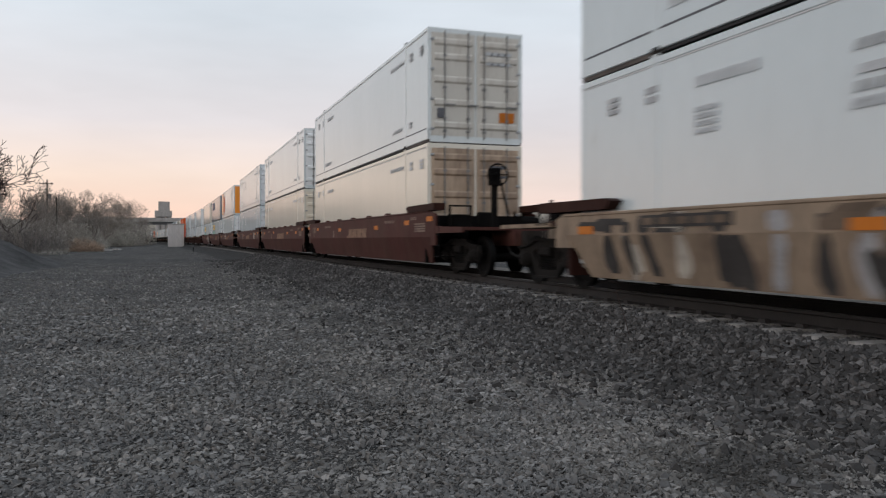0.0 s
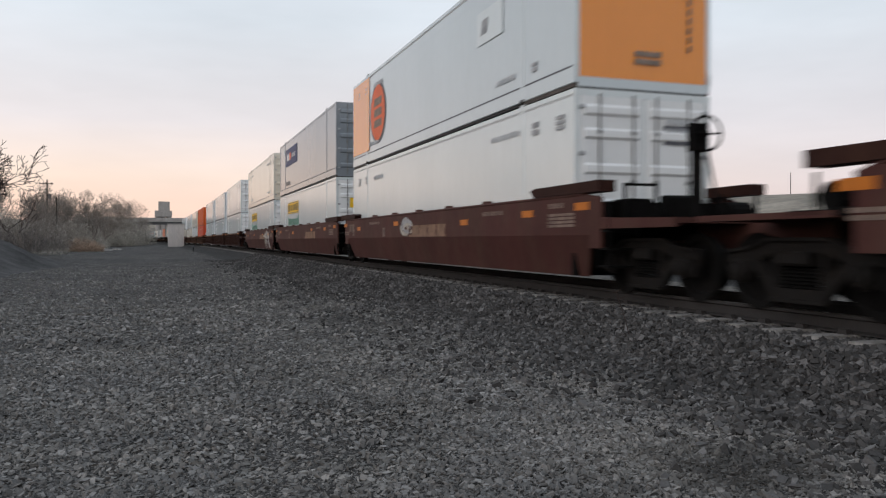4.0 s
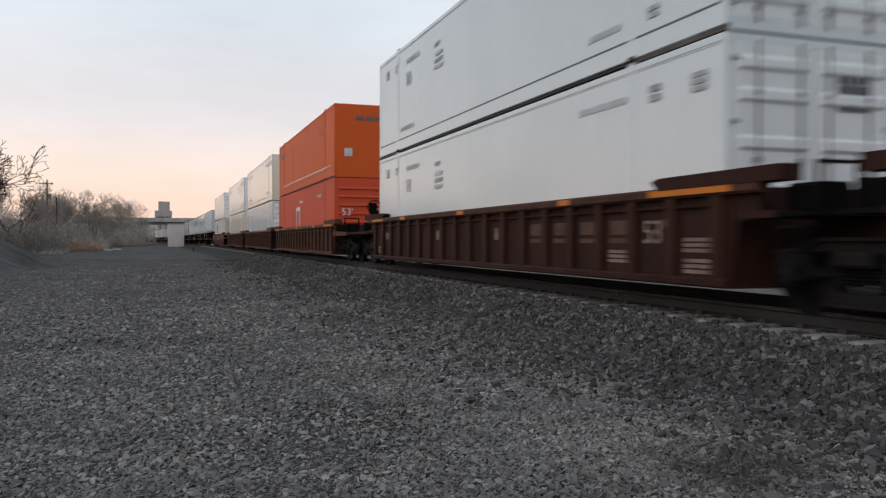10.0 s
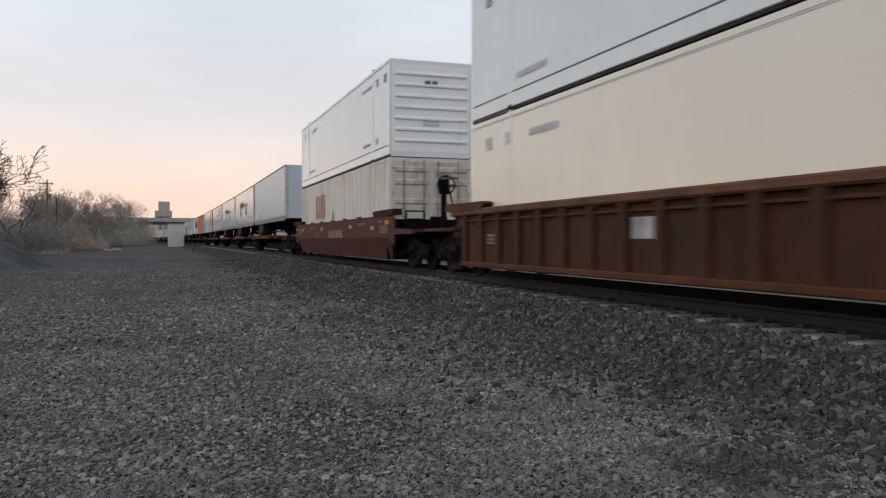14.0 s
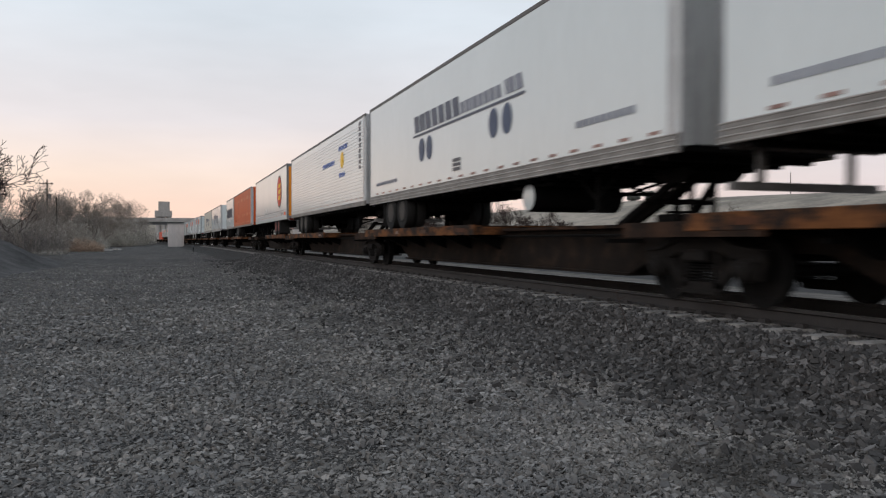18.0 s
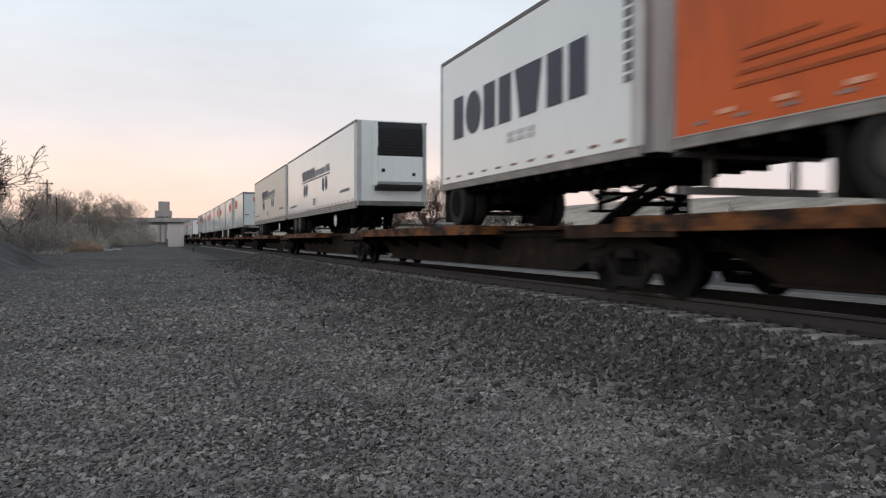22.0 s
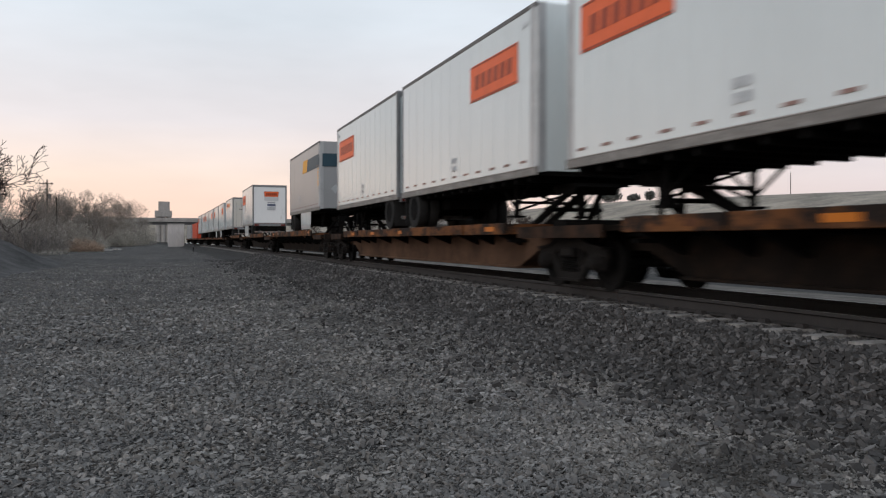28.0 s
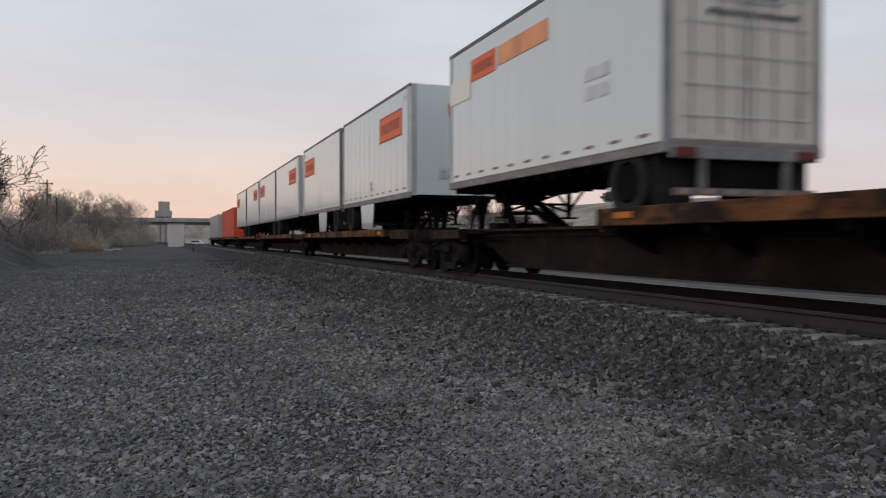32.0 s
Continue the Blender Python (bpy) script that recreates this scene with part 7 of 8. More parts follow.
PUPS = [(464.3, -1), (476.25, 1), (485.35, -1), (495.2, 1), (504.75, -1), (514.45, 1), (523.5, -1), (564.2, -1), (583.25, -1), (595.0, 1), (604.2, -1), (614.35, 1), (623.4, -1), (632.9, 1), (642.4, -1)]
for i, (u, nose) in enumerate(PUPS):
    yf = -8.53 / 2
    if u == 583.25:
        marks = [sheet_of(6.45, 2.40, 1.35, 0.46, M_SIGN, "sign", "orange sign plate"), sheet_of(4.55, 2.42, 2.2, 0.38, M_PEACHSIGN, "sign", "faded orange sign"), print_rows(6.45, 2.40, 1.0, 0.2, M_SIGNDARK, 1, 5, 0, "wordmark", "", 0.009), sheet_of(7.8, 2.1, 1.3, 0.5, M_CREAM, "patch", "yellowed patch"), print_rows(1.8, 1.2, 0.7, 0.5, M_PALE, 2, 2)]
    else:
        marks = side_sign(nose, i in (1, 3, 7))
    t = trailer(u, 8.53, M_WHITE if i % 3 else M_PALEWHITE, "short white trailer with an orange sign" + (", doors leading" if nose < 0 else ""), nose=nose, axles=1, top=4.94 if u < 470 else TT, marks=marks, posts=True, skirt=4.9 if i in (1, 2, 9, 10) else 3.6 if i == 7 else 0.0, group="short trailers", rollup=u != 583.25, door_m=M_WORNWHITE if u == 583.25 else M_DOORWHITE if u > 560 else None)
    if u == 583.25:
        stencil_end(t, yf, 0.1, 2.18, 1.0, 0.30, M_FAINT, 1, name="plate")
        stencil_end(t, yf - 0.006, 0.1, 2.18, 0.86, 0.20, M_BLACK, 1, name="wordmark", cols=6)
        stencil_end(t, yf, 0.1, 1.86, 1.5, 0.07, M_INK, 1, name="stencil", cols=14)
        for k in range(5):
            stencil_end(t, yf, 0.0, 0.45 + 0.42 * k, 2.1, 0.02, M_PALE, 1, name="door_seam")
        for k in range(5):
            stencil_end(t, yf, -0.9 + 0.45 * k, 1.35, 0.016, 2.3, M_INK, 1, name="door_seam")
    elif nose < 0:
        end_sign(t, yf, 0.12, 2.32, 1.12, 0.42)
        stencil_end(t, yf - 0.010, 0.12, 2.32, 0.80, 0.19, M_SIGNDARK, 1, name="wordmark", cols=6)
        if u > 560:
            stencil_end(t, yf, 0.12, 1.98, 1.05, 0.3, M_PALE, 1, name="patch")
            stencil_end(t, yf, 0.12, 1.68, 0.55, 0.05, M_INK, 1, name="stencil", cols=6)
            stencil_end(t, yf, 0.12, 1.50, 0.62, 0.12, M_NAVY, 1, name="plate", label="dark blue notice plate")
            stencil_end(t, yf, 0.12, 1.25, 0.62, 0.26, M_FAINT, 4)
        else:
            stencil_end(t, yf, 0.2, 1.62, 0.5, 0.05, M_INK, 1, cols=5)
            stencil_end(t, yf, -0.2, 1.15, 0.4, 0.03, M_INK, 1)
            stencil_end(t, yf, 0.35, 1.15, 0.4, 0.03, M_INK, 1)
            stencil_end(t, yf, -0.95, 1.0, 0.3, 0.1, M_INK, 1, cols=4)
    else:
        end_sign(t, yf, 0.25, 2.32, 0.9, 0.42)
        stencil_end(t, yf - 0.010, 0.25, 2.32, 0.62, 0.19, M_SIGNDARK, 1, name="wordmark", cols=6)
        stencil_end(t, yf, -0.1, 0.62, 0.7, 0.3, M_FAINT, 2, cols=3)
t = trailer(535.9, 8.53, M_SILVER, "short silver trailer with a slate band and amber emblem", axles=1, bottom=2.15, top=5.06, skirt=3.6, marks=[sheet_of(1.75, 2.08, 3.5, 0.56, M_TEAL, "band", "slate blue band"), sheet_of(3.75, 2.10, 1.25, 0.58, M_AMBERPRINT, "emblem", "amber slanted emblem", 0.35, 0.008), print_rows(5.2, 0.62, 0.7, 0.4, M_FAINT, 2, 2), print_rows(0.22, 1.45, 0.2, 0.9, M_AMBERPRINT, 7, 1, 0, "number_panel")])
stencil_end(t, -4.265, 0.0, 2.10, 2.3, 0.56, M_TEAL, 1, name="band", label="slate blue band")
for k in range(3):
    prow = bmesh.new()
    x = 0.0 + 0.36 * k
    ring = [[prow.verts.new((x + a, y, 2.10 + b)) for a, b in ((-0.19, -0.21), (0.13, -0.21), (0.21, 0.21), (-0.11, 0.21))] for y in (-4.272 - 0.022, -4.272 - 0.016)]
    prow.faces.new(ring[0])
    for i in range(4):
        prow.faces.new((ring[0][i], ring[0][(i + 1) % 4], ring[1][(i + 1) % 4], ring[1][i]))
    part("emblem", prow, M_AMBERPRINT, t, "amber slanted emblem")
for x, z, r, m in ((-0.30, 1.10, 0.20, M_PALE), (-0.02, 0.88, 0.20, M_PALE), (-0.58, 0.86, 0.20, M_FAINT), (-0.30, 0.62, 0.20, M_FAINT), (0.22, 0.60, 0.14, M_PALE)):
    placard = bmesh.new()
    ring = [[placard.verts.new((x + r * a, y, z + r * b)) for a, b in ((1, 0), (0, 1), (-1, 0), (0, -1))] for y in (-4.289, -4.281)]
    placard.faces.new(ring[0])
    for i in range(4):
        placard.faces.new((ring[0][i], ring[0][(i + 1) % 4], ring[1][(i + 1) % 4], ring[1][i]))
    part("placard", placard, m, t, "pale diamond placard")
container(658.5, DECK, M_RED, "red container on a flat wagon", "flat", L=16.154, group="single containers")
container(680.5, DECK, M_SILVER, "grey container on a flat wagon", "flat", L=16.154, group="single containers")


# ---- distance and plants ----
def hill():
    bm = bmesh.new()
    rows = []
    ys = list(range(-300, 1500, 25))
    xs = [70, 85, 100, 115, 130, 145, 160, 175, 190, 210, 240, 300, 420]
    for y in ys:
        row = []
        for x in xs:
            a = max(0.0, min(1.0, (x - 70) / 110))
            z = 17.5 * a * a * (3 - 2 * a) + (0.9 * noise.noise((x * 0.03, y * 0.012, 0)) + 0.3 * noise.noise((x * 0.1, y * 0.07, 2))) * a - 0.1
            z *= 0.84 + 0.16 * max(0.0, min(1.0, (y - 150) / 120))
            if x > 200:
                z -= (x - 200) * 0.02
            row.append(bm.verts.new((x, y, z)))
        rows.append(row)
    for p, q in zip(rows, rows[1:]):
        for i in range(len(xs) - 1):
            bm.faces.new((p[i], p[i + 1], q[i + 1], q[i]))
    tagged(part("hill", bm, M_HILL, None, smooth=True), "long low hill of dry pale grass", "hill", kind="structure")


def far_ridge():
    bm = bmesh.new()
    rows = []
    for i in range(120):
        x = -1600 + i * 27
        z = 38 + 16 * noise.noise((x * 0.004, 3, 0)) + 7 * noise.noise((x * 0.02, 9, 0))
        rows.append([bm.verts.new((x, 1500, -1)), bm.verts.new((x, 1560, z)), bm.verts.new((x, 1800, z - 5))])
    for p, q in zip(rows, rows[1:]):
        for i in range(2):
            bm.faces.new((p[i], p[i + 1], q[i + 1], q[i]))
    tagged(part("backdrop", bm, M_HILL, None, smooth=True), "far low ridge under the dusk sky", "ridge", kind="structure")


def limb(bm, rng, p, d, length, r, depth, droop=0.0, split=3):
    """A branching limb of tapered pieces."""
    n = 4 if depth > 1 else 2 if depth == 1 else 1
    for k in range(n):
        q = p + d * (length / n)
        r = max(r, 0.0135)
        r2 = r * 0.82
        rod(bm, p, q, r, r2, seg=6 if r > 0.05 else 4 if r > 0.03 else 3, caps=False)
        p, r = q, r2
        d = (d + Vector((rng.uniform(-1, 1), rng.uniform(-1, 1), rng.uniform(-0.8, 0.9) - droop)) * 0.34).normalized()
        if depth > 0 and k > 0 or depth > 2:
            for _ in range(split if k == n - 1 else 1):
                side = Vector((rng.uniform(-1, 1), rng.uniform(-1, 1), rng.uniform(-0.3, 1.0))).normalized()
                limb(bm, rng, p, (d * 0.75 + side * 0.75).normalized(), length * rng.uniform(0.5, 0.72), r * 0.6, depth - 1, droop, split)


def bare_tree(x, y, height, seed, label, z=0.0, bark=M_TWIG, lean=(0, 0, 1), depth=4, reach=0.34, rise=(0.4, 1.3), limbs=()):
    rng = random.Random(seed)
    t = thing("bare_tree", label, "tree", "bare trees")
    t.location = (x, y, z)
    bm = bmesh.new()
    d = Vector(lean).normalized()
    p, r = Vector((0, 0, -0.3)), height * 0.027
    pts = []
    for k in range(4):
        q = p + d * height * 0.11
        rod(bm, p, q, r, r * 0.88, seg=8, caps=False)
        p, r = q, r * 0.88
        d = (d + Vector((rng.uniform(-1, 1), rng.uniform(-1, 1), 0.6)) * 0.12).normalized()
        pts.append((p.copy(), r))
    part("trunk", bm, bark, t)
    bm = bmesh.new()
    for d, length, r in limbs:
        limb(bm, rng, pts[3][0], Vector(d).normalized(), length, r, depth, 0.3, 2)
    for p, r in () if limbs else pts[1:]:
        for _ in range(2):
            a = rng.uniform(0, 2 * math.pi)
            limb(bm, rng, p, Vector((math.cos(a), math.sin(a), rng.uniform(*rise))).normalized(), height * reach * rng.uniform(0.8, 1.2), r * 0.62, depth - 1)
    part("crown", bm, bark, t)
    return t


def brush(cx, cy, w, d, h, seed, material, n, name="bush", label="tangled leafless grey-brown bush", leaf=0.09, category="bush"):
    """A thicket of arching stems with many small twigs and buds, uneven at its edge."""
    rng = random.Random(seed)
    verts, faces = [], []
    for i in range(n):
        a, q = rng.uniform(0, 2 * math.pi), rng.random() ** 0.5
        bx, by = math.cos(a) * q * w / 2, math.sin(a) * q * d / 2
        top = h * (1 - 0.5 * q * q) * rng.uniform(0.35, 1.05)
        z = top * rng.uniform(0.02, 1.0) ** 0.8
        dx, dy, dz = rng.gauss(0, 0.45), rng.gauss(0, 0.45), rng.uniform(-0.2, 1.0)
        s = leaf * rng.uniform(0.6, 2.0)
        v = Vector((dx * 1.5, dy * 1.5, dz)).normalized() * s * 2.6
        o = v.cross(Vector((rng.gauss(0, 1), rng.gauss(0, 1), rng.gauss(0, 1)))).normalized() * s * 0.26
        p = Vector((bx, by, z))
        k = len(verts)
        verts += [p - o, p + o, p + v, p + v * 0.5 - o]
        faces.append((k, k + 1, k + 2, k + 3))
    me = bpy.data.meshes.new(name)
    me.from_pydata(verts, [], faces)
    me.materials.append(material)
    b = thing(name, label, category, "thicket")
    b.location = (cx, cy, 0)
    tagged(link("crown", me, b), kind="stuff")
    bm = bmesh.new()
    for i in range(26):
        a, q = rng.uniform(0, 2 * math.pi), rng.random() ** 0.5
        p = Vector((math.cos(a) * q * w * 0.4, math.sin(a) * q * d * 0.4, -0.1))
        dd = Vector((rng.gauss(0, 0.3), rng.gauss(0, 0.3), 1)).normalized()
        r = 0.05 * h / 5
        for k in range(4):
            p2 = p + dd * h * (1 - 0.45 * q) * 0.26
            rod(bm, p, p2, r, r * 0.7, seg=4, caps=False)
            p, r = p2, r * 0.7
            dd = (dd + Vector((rng.gauss(0, 0.3), rng.gauss(0, 0.3), 0))).normalized()
    tagged(part("stem_mass", bm, M_TWIGHAZE, b), kind="stuff")
    return b


def overpass():
    o = thing("overpass", "grey concrete road bridge over the track", "bridge")
    bm = bmesh.new()
    box(bm, -30, 140, 296, 306, 7.9, 8.5)
    part("deck", bm, M_CONC, o)
    for y in (297, 300, 303):
        bm = bmesh.new()
        box(bm, -30, 140, y, y + 0.5, 7.0, 7.9)
        part("girder", bm, M_GIRDER, o, "dark steel girder")
    for y in (295.9, 305.8):
        bm = bmesh.new()
        box(bm, -30, 140, y, y + 0.3, 8.5, 9.3)
        part("parapet", bm, M_CONC, o)
    for x in (-16.0, 15.0, 44):
        bm = bmesh.new()
        bevel_box(bm, x, x + 5.3, 298, 302, -0.5, 6.6, 0.15)
        box(bm, x - 0.4, x + 6.0, 297.5, 302.5, 6.6, 7.0)
        part("pier", bm, M_PIER, o, "pale concrete pier")


def elevator():
    s = thing("grain_elevator", "grey concrete grain elevator with a head house", "silo")
    for k in range(3):
        bm = bmesh.new()
        rod(bm, (-6.0 + 3.7 * k, 620, 0), (-6.0 + 3.7 * k, 620, 22.0), 1.84, seg=20)
        part("storage_bin", bm, M_CONC, s, smooth=True)
    bm = bmesh.new()
    box(bm, -5.8, 2.0, 616, 624, 22.9, 29.6)
    part("head_house", bm, M_CONC, s)
    bm = bmesh.new()
    box(bm, -8.3, 3.6, 615.5, 624.5, 18.6, 23.0)
    part("gallery_floor", bm, M_CONC, s)


def far_bank():
    """A road bank behind the bridge, closing the view under its deck."""
    bm = bmesh.new()
    rows = []
    for i in range(60):
        x = -200 + i * 8
        if -20 < x < 4:
            rows.append(None)
            continue
        z = 6.3 + 0.8 * noise.noise((x * 0.05, 2, 0))
        rows.append([bm.verts.new((x, 400, -0.2)), bm.verts.new((x, 416, z)), bm.verts.new((x, 430, z)), bm.verts.new((x, 450, -0.2))])
    for p, q in zip(rows, rows[1:]):
        for i in range(3):
            if p and q:
                bm.faces.new((p[i], p[i + 1], q[i + 1], q[i]))
    tagged(part("far_bank", bm, M_HILL, None, smooth=True), "pale grassy road bank behind the bridge", "earth bank", kind="structure")


def utility_pole(x, y, h, arm=True, r=0.2):
    p = thing("utility_pole", "dark weathered wooden utility pole", "pole", "poles")
    p.location = (x, y, 0)
    bm = bmesh.new()
    rod(bm, (0, 0, -0.5), (0, 0, h), r, r * 0.65, seg=10)
    part("pole", bm, M_POLE, p)
    if arm:
        bm = bmesh.new()
        box(bm, -1.2, 0.9, -0.08, 0.08, h - 0.75, h - 0.6)
        for k in (-1.1, -0.5, 0.7):
            rod(bm, (k, 0, h - 0.6), (k, 0, h - 0.38), 0.05, seg=6)
        part("cross_arm", bm, M_POLE, p)
        bm = bmesh.new()
        rod(bm, (0.35, 0, h - 3.2), (0.35, 0, h - 2.3), 0.25, seg=10)
        part("transformer", bm, M_GIRDER, p)


def far_tree(x, y, z, h, w, seed):
    """A round dark evergreen on the hill's crest, its crown colour paled by haze."""
    rng = random.Random(seed)
    t = thing("hill_tree", "dark round tree on the crest of the hill", "tree", "hill trees")
    t.location = (x, y, z)
    bm = bmesh.new()
    rod(bm, (0, 0, -1), (0, 0, h * 0.5), 0.3, 0.2, seg=7)
    part("trunk", bm, M_TWIG, t)
    verts, faces = [], []
    for i in range(900):
        v = Vector((rng.gauss(0, 1), rng.gauss(0, 1), rng.gauss(0, 1))).normalized() * rng.uniform(0.3, 1.12)
        p = Vector((v.x * w / 2, v.y * w / 2, h * 0.6 + v.z * h * 0.4)) * 1.0
        p += Vector((rng.gauss(0, 0.25), rng.gauss(0, 0.25), rng.gauss(0, 0.25)))
        s = rng.uniform(0.15, 0.4)
        a = Vector((rng.gauss(0, 1), rng.gauss(0, 1), rng.gauss(0, 1))).normalized() * s
        c = a.cross(Vector((rng.gauss(0, 1), rng.gauss(0, 1), rng.gauss(0, 1)))).normalized() * s
        k = len(verts)
        verts += [p - a, p + c, p + a, p - c]
        faces.append((k, k + 1, k + 2, k + 3))
    me = bpy.data.meshes.new("crown")
    me.from_pydata(verts, [], faces)
    me.materials.append(M_LEAF)
    link("crown", me, t)


def parked_car(x, y):
    c = thing("parked_car", "small white car parked beyond the bridge pier", "car")
    c.matrix_basis = pose(x, y, 0, 0, 0, 75)
    bm = bmesh.new()
    prism(bm, [(-2.1, 0.3), (2.1, 0.3), (2.15, 0.75), (1.3, 0.9), (0.7, 1.4), (-1.2, 1.42), (-1.9, 0.95), (-2.15, 0.8)], -0.85, 0.85)
    part("body", bm, M_WHITE, c)
    bm = bmesh.new()
    prism(bm, [(1.15, 0.95), (0.68, 1.33), (-1.1, 1.35), (-1.6, 0.97)], -0.862, 0.862)
    part("window", bm, M_BLACK, c)
    for yy in (-1.3, 1.3):
        for xx in (-0.78, 0.78):
            shared("car_tyre", lambda bm: lathe_x(bm, 0, 0, 0, [(-0.1, 0.15), (-0.1, 0.31), (0.1, 0.31), (0.1, 0.15)], 14), "wheel", M_RUBBER, c, m=pose(xx, yy, 0.31))


def marker_post(x, y, h):
    p = thing("marker_post", "thin dark steel marker post", "post")
    p.location = (x, y, 0)
    bm = bmesh.new()
    rod(bm, (0, 0, -0.2), (0, 0, h), 0.045, seg=8)
    part("post", bm, M_DARK, p)
    bm = bmesh.new()
    box(bm, -0.09, 0.09, -0.07, -0.05, h - 0.35, h - 0.05)
    part("plate", bm, M_GIRDER, p)


def weed(x, y, z, h, seed):
    rng = random.Random(seed)
    w = thing("weed_stalk", "dry brown weed stalk in the ballast", "weed", "weeds")
    w.location = (x, y, z)
    bm = bmesh.new()
    p, d = Vector((0, 0, -0.05)), Vector((-0.25, 0, 1)).normalized()
    for k in range(6):
        q = p + d * h / 6
        rod(bm, p, q, 0.006, 0.005, seg=5, caps=False)
        if k > 2:
            rod(bm, q, q + Vector((rng.uniform(-0.1, 0.1), rng.uniform(-0.1, 0.1), 0.05)), 0.003, seg=4, caps=False)
        p = q
        d = (d + Vector((rng.gauss(0, 0.05), rng.gauss(0, 0.05), 0))).normalized()
    part("stalk", bm, M_TWIG, w)


# a plain block standing in for the bridge pier, nearer than the deck
def pier_block(x, y, w, h):
    s = thing("concrete_pier_block", "pale concrete block standing for the bridge pier beside the track", "shed")
    s.location = (x, y, 0)
    bm = bmesh.new()
    bevel_box(bm, -w / 2, w / 2, -1.5, 1.5, -0.2, h, 0.06)
    part("wall", bm, M_PIER, s)
    bm = bmesh.new()
    box(bm, -w / 2 - 0.12, w / 2 + 0.12, -1.62, 1.62, h, h + 0.22)
    part("roof", bm, M_CONC, s)


hill()
far_ridge()
pier_block(1.95, 192, 3.5, 5.0)
overpass()
elevator()
far_bank()
utility_pole(-18.6, 146, 11.4, True, 0.17)
utility_pole(-14.15, 120, 7.3, False, 0.15)
utility_pole(180, 197, 22.3, False, 0.16)
for i, (x, y, h, w) in enumerate(((180, 304, 5.4, 5.5), (180, 298.5, 6.2, 5.8), (180, 284, 3.4, 5.0), (181, 274, 4.2, 3.8))):
    far_tree(x, y, 17.0, h, w, 30 + i)
parked_car(7.2, 225)
marker_post(3.2, 108, 0.9)
weed(5.62, 8.95, 0.25, 0.62, 3)
rng = random.Random(5)
for i in range(54):
    y = 74 + 170 * (i / 54) ** 1.15 + rng.uniform(-6, 6)
    x = -12.5 - rng.random() ** 1.4 * 24 - max(0, 122 - y) * 0.09 + max(0, y - 140) * 0.06
    h = rng.uniform(4.6, 8.0)
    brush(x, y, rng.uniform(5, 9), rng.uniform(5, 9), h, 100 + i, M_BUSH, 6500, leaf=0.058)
for i in (0, 3, 4, 5, 6, 7, 8, 9):
    brush(-10.8 - rng.uniform(0, 3), 84 + i * 14, rng.uniform(3, 6), rng.uniform(4, 7), rng.uniform(1.8, 3.6), 200 + i, M_BUSH, 4000, leaf=0.05)
brush(-10.05, 108, 5.4, 3.0, 1.9, 300, M_STRAW, 6000, "dry_grass_clump", "clump of tall dry tawny grass", 0.06, "grass")
bare_tree(-10.2, 46, 6.6, 17, "bare spreading tree at the yard's edge", 1.8, depth=4, limbs=(((1, 0.1, 0.12), 2.1, 0.11), ((1, -0.2, 0.35), 1.5, 0.08), ((1, 0.3, -0.2), 1.3, 0.06), ((0.7, 0.2, 0.8), 1.2, 0.07)))
bare_tree(-9.4, 60, 3.9, 23, "crooked bare shrub at the yard's edge", 0.9, depth=3, reach=0.42, lean=(-0.55, 0, 1))
for i in range(15):
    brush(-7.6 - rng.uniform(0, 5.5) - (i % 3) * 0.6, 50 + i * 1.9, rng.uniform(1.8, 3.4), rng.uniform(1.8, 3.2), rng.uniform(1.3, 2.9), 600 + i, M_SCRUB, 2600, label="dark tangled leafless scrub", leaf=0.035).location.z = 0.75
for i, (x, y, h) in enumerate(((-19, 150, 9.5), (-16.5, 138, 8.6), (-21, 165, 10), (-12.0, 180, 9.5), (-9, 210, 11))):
    bare_tree(x, y, h, 120 + i, "bare twiggy tree in the thicket", bark=M_TWIGHAZE, depth=5)
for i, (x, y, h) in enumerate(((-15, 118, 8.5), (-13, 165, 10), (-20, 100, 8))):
    bare_tree(x, y, h, 90 + i, "bare twiggy tree in the thicket", bark=M_TWIGHAZE, depth=5)
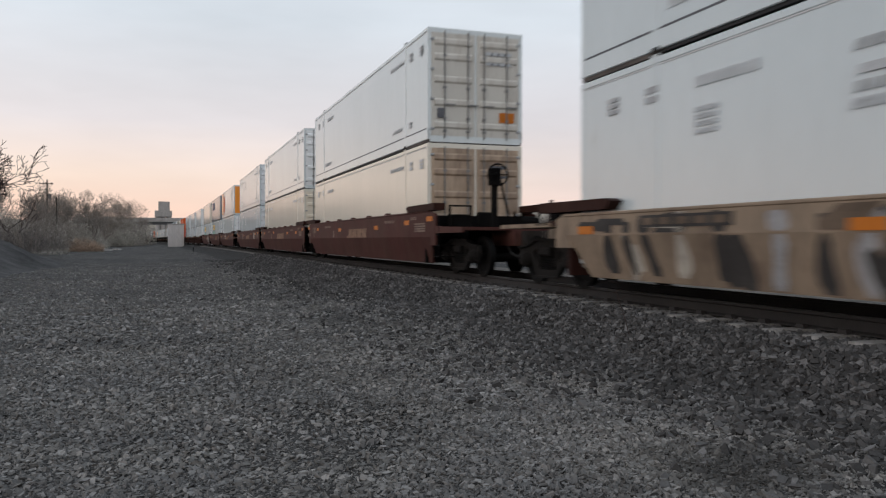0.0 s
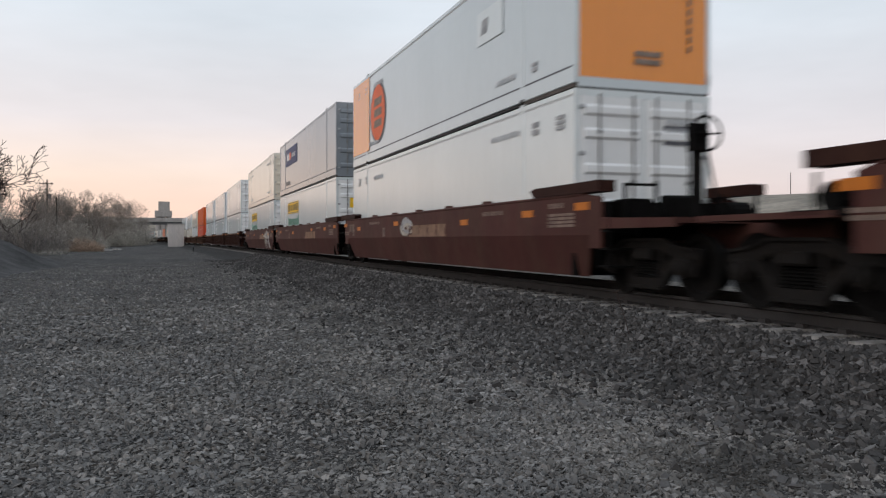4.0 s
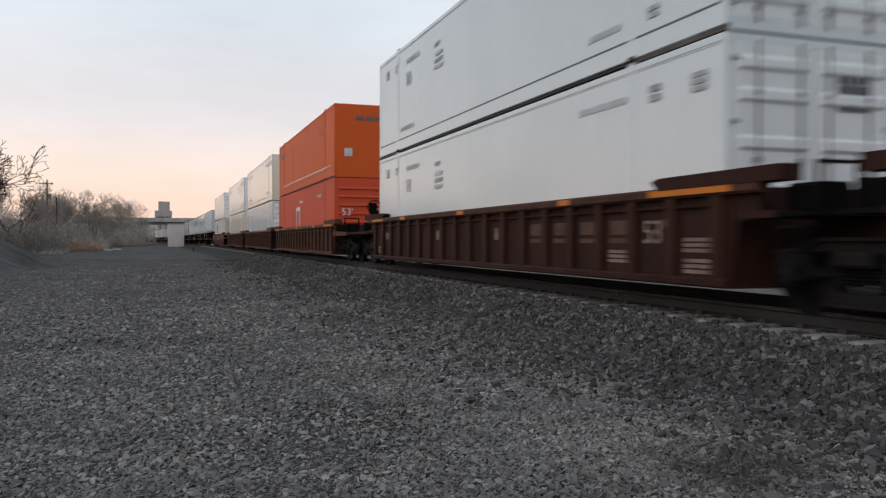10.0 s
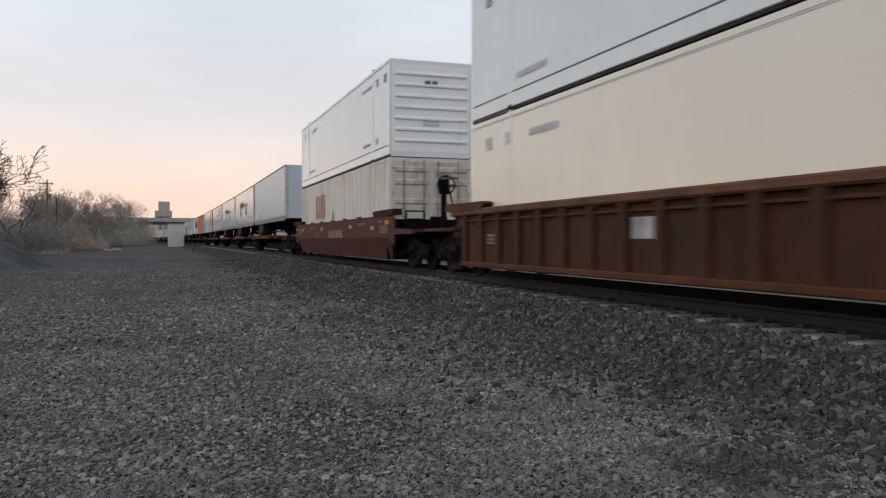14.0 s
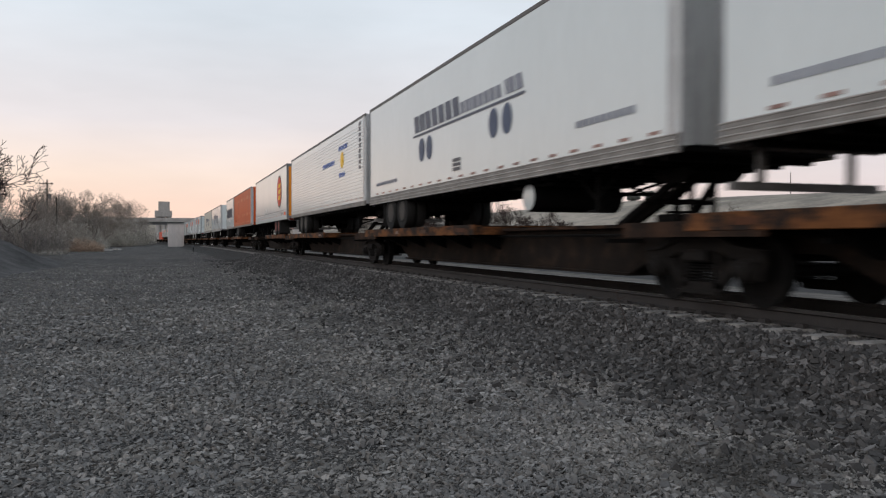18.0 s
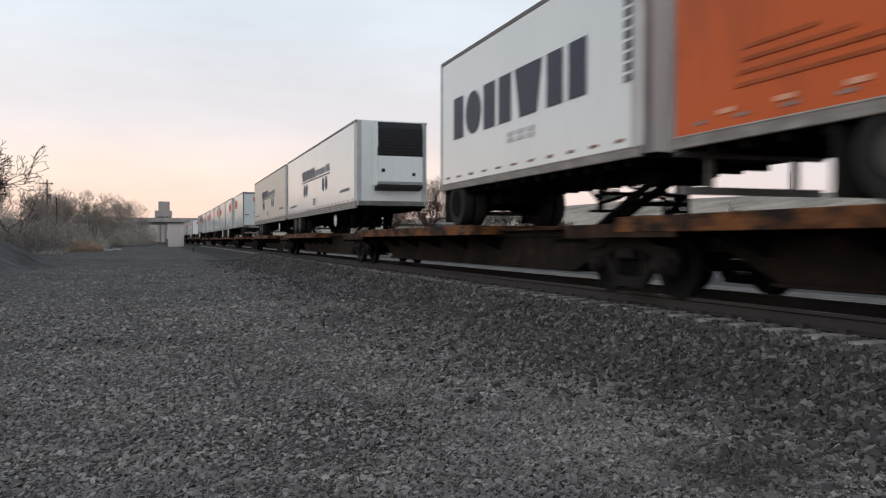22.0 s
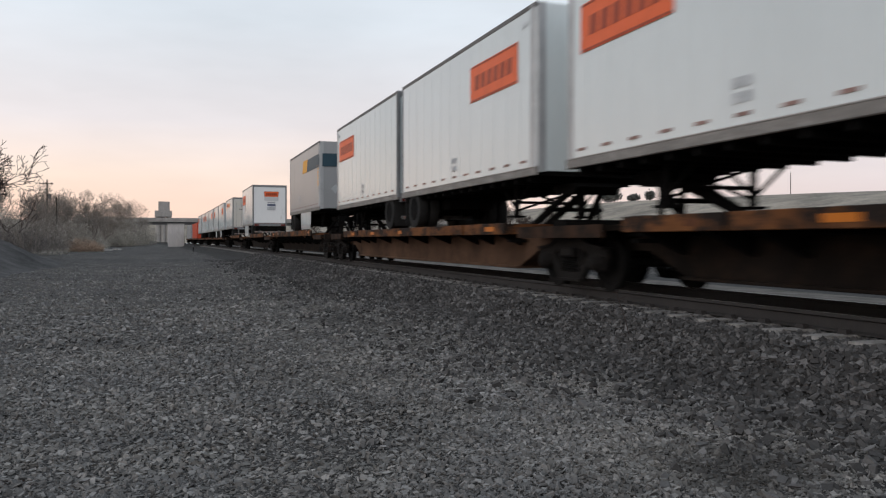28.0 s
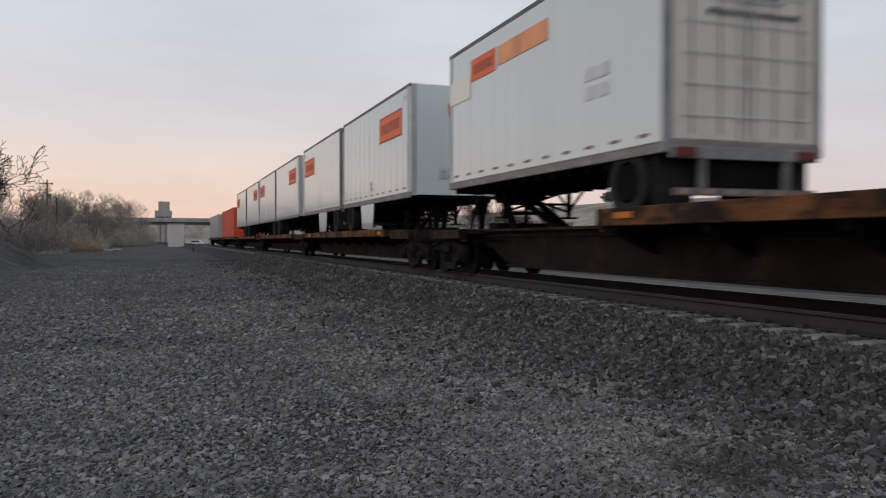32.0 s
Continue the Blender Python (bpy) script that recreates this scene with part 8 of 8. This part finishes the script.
for i, (x, y, h) in enumerate(((38, 118, 12.5), (44, 135, 10), (41, 150, 10.5), (48, 122, 8.5), (52, 118, 7), (40, 175, 9), (57, 112, 5.5), (36, 205, 9))):
    bare_tree(x, y, h, 60 + i, "bare winter tree beyond the track", depth=5)
for i in range(14):
    brush(37 + rng.uniform(0, 20), 98 + i * 8, 8, 8, rng.uniform(4.0, 7.0), 400 + i, M_BUSH, 3000, leaf=0.085)
for i in range(9):
    brush(-17 + i * 1.3, 205 + (i % 3) * 18, 8, 8, rng.uniform(9, 11.5), 500 + i, M_BUSH, 3500, leaf=0.11)
bare_tree(96, 118, 6.0, 81, "small crooked bare tree on the hill", 1.4, depth=4)

def chunk(x, y, w, h, turn, seed):
    rs = random.Random(seed)
    c = thing("concrete_chunk", "pale broken concrete slab at the yard's edge", "rubble", "broken slabs")
    c.matrix_basis = pose(x, y, -0.05, rs.uniform(-6, 6), rs.uniform(-6, 6), turn)
    bm = bmesh.new()
    ring = [(w / 2 * math.cos(k) * rs.uniform(0.7, 1.1), w / 3 * math.sin(k) * rs.uniform(0.7, 1.1)) for k in (0.2, 1.1, 1.9, 2.9, 3.8, 4.9, 5.7)]
    lo, hi = [bm.verts.new((a, b, 0)) for a, b in ring], [bm.verts.new((a * 0.9, b * 0.9, h * rs.uniform(0.8, 1.1))) for a, b in ring]
    for i in range(7):
        bm.faces.new((lo[i], lo[(i + 1) % 7], hi[(i + 1) % 7], hi[i]))
    bm.faces.new(hi)
    part("slab", bm, M_CONC, c)


for i, (x, y, w, h) in enumerate(((-10.9, 110, 2.2, 0.32), (-8.9, 112, 1.6, 0.24), (-7.7, 121, 1.9, 0.26), (-12.6, 99, 1.5, 0.25), (-6.9, 130, 1.6, 0.25), (-12.0, 104, 1.2, 0.2))):
    chunk(x, y, w, h, 40 * i, 700 + i)
ties(BED)
loose_stones()


# ---- the train runs ----
def motions():
    for ob, u, z in MOVERS:
        walk(ob, [(2.0 * i, along(u - run(2.0 * i)) @ Matrix.Translation((0, 0, z))) for i in range(17)])


motions()
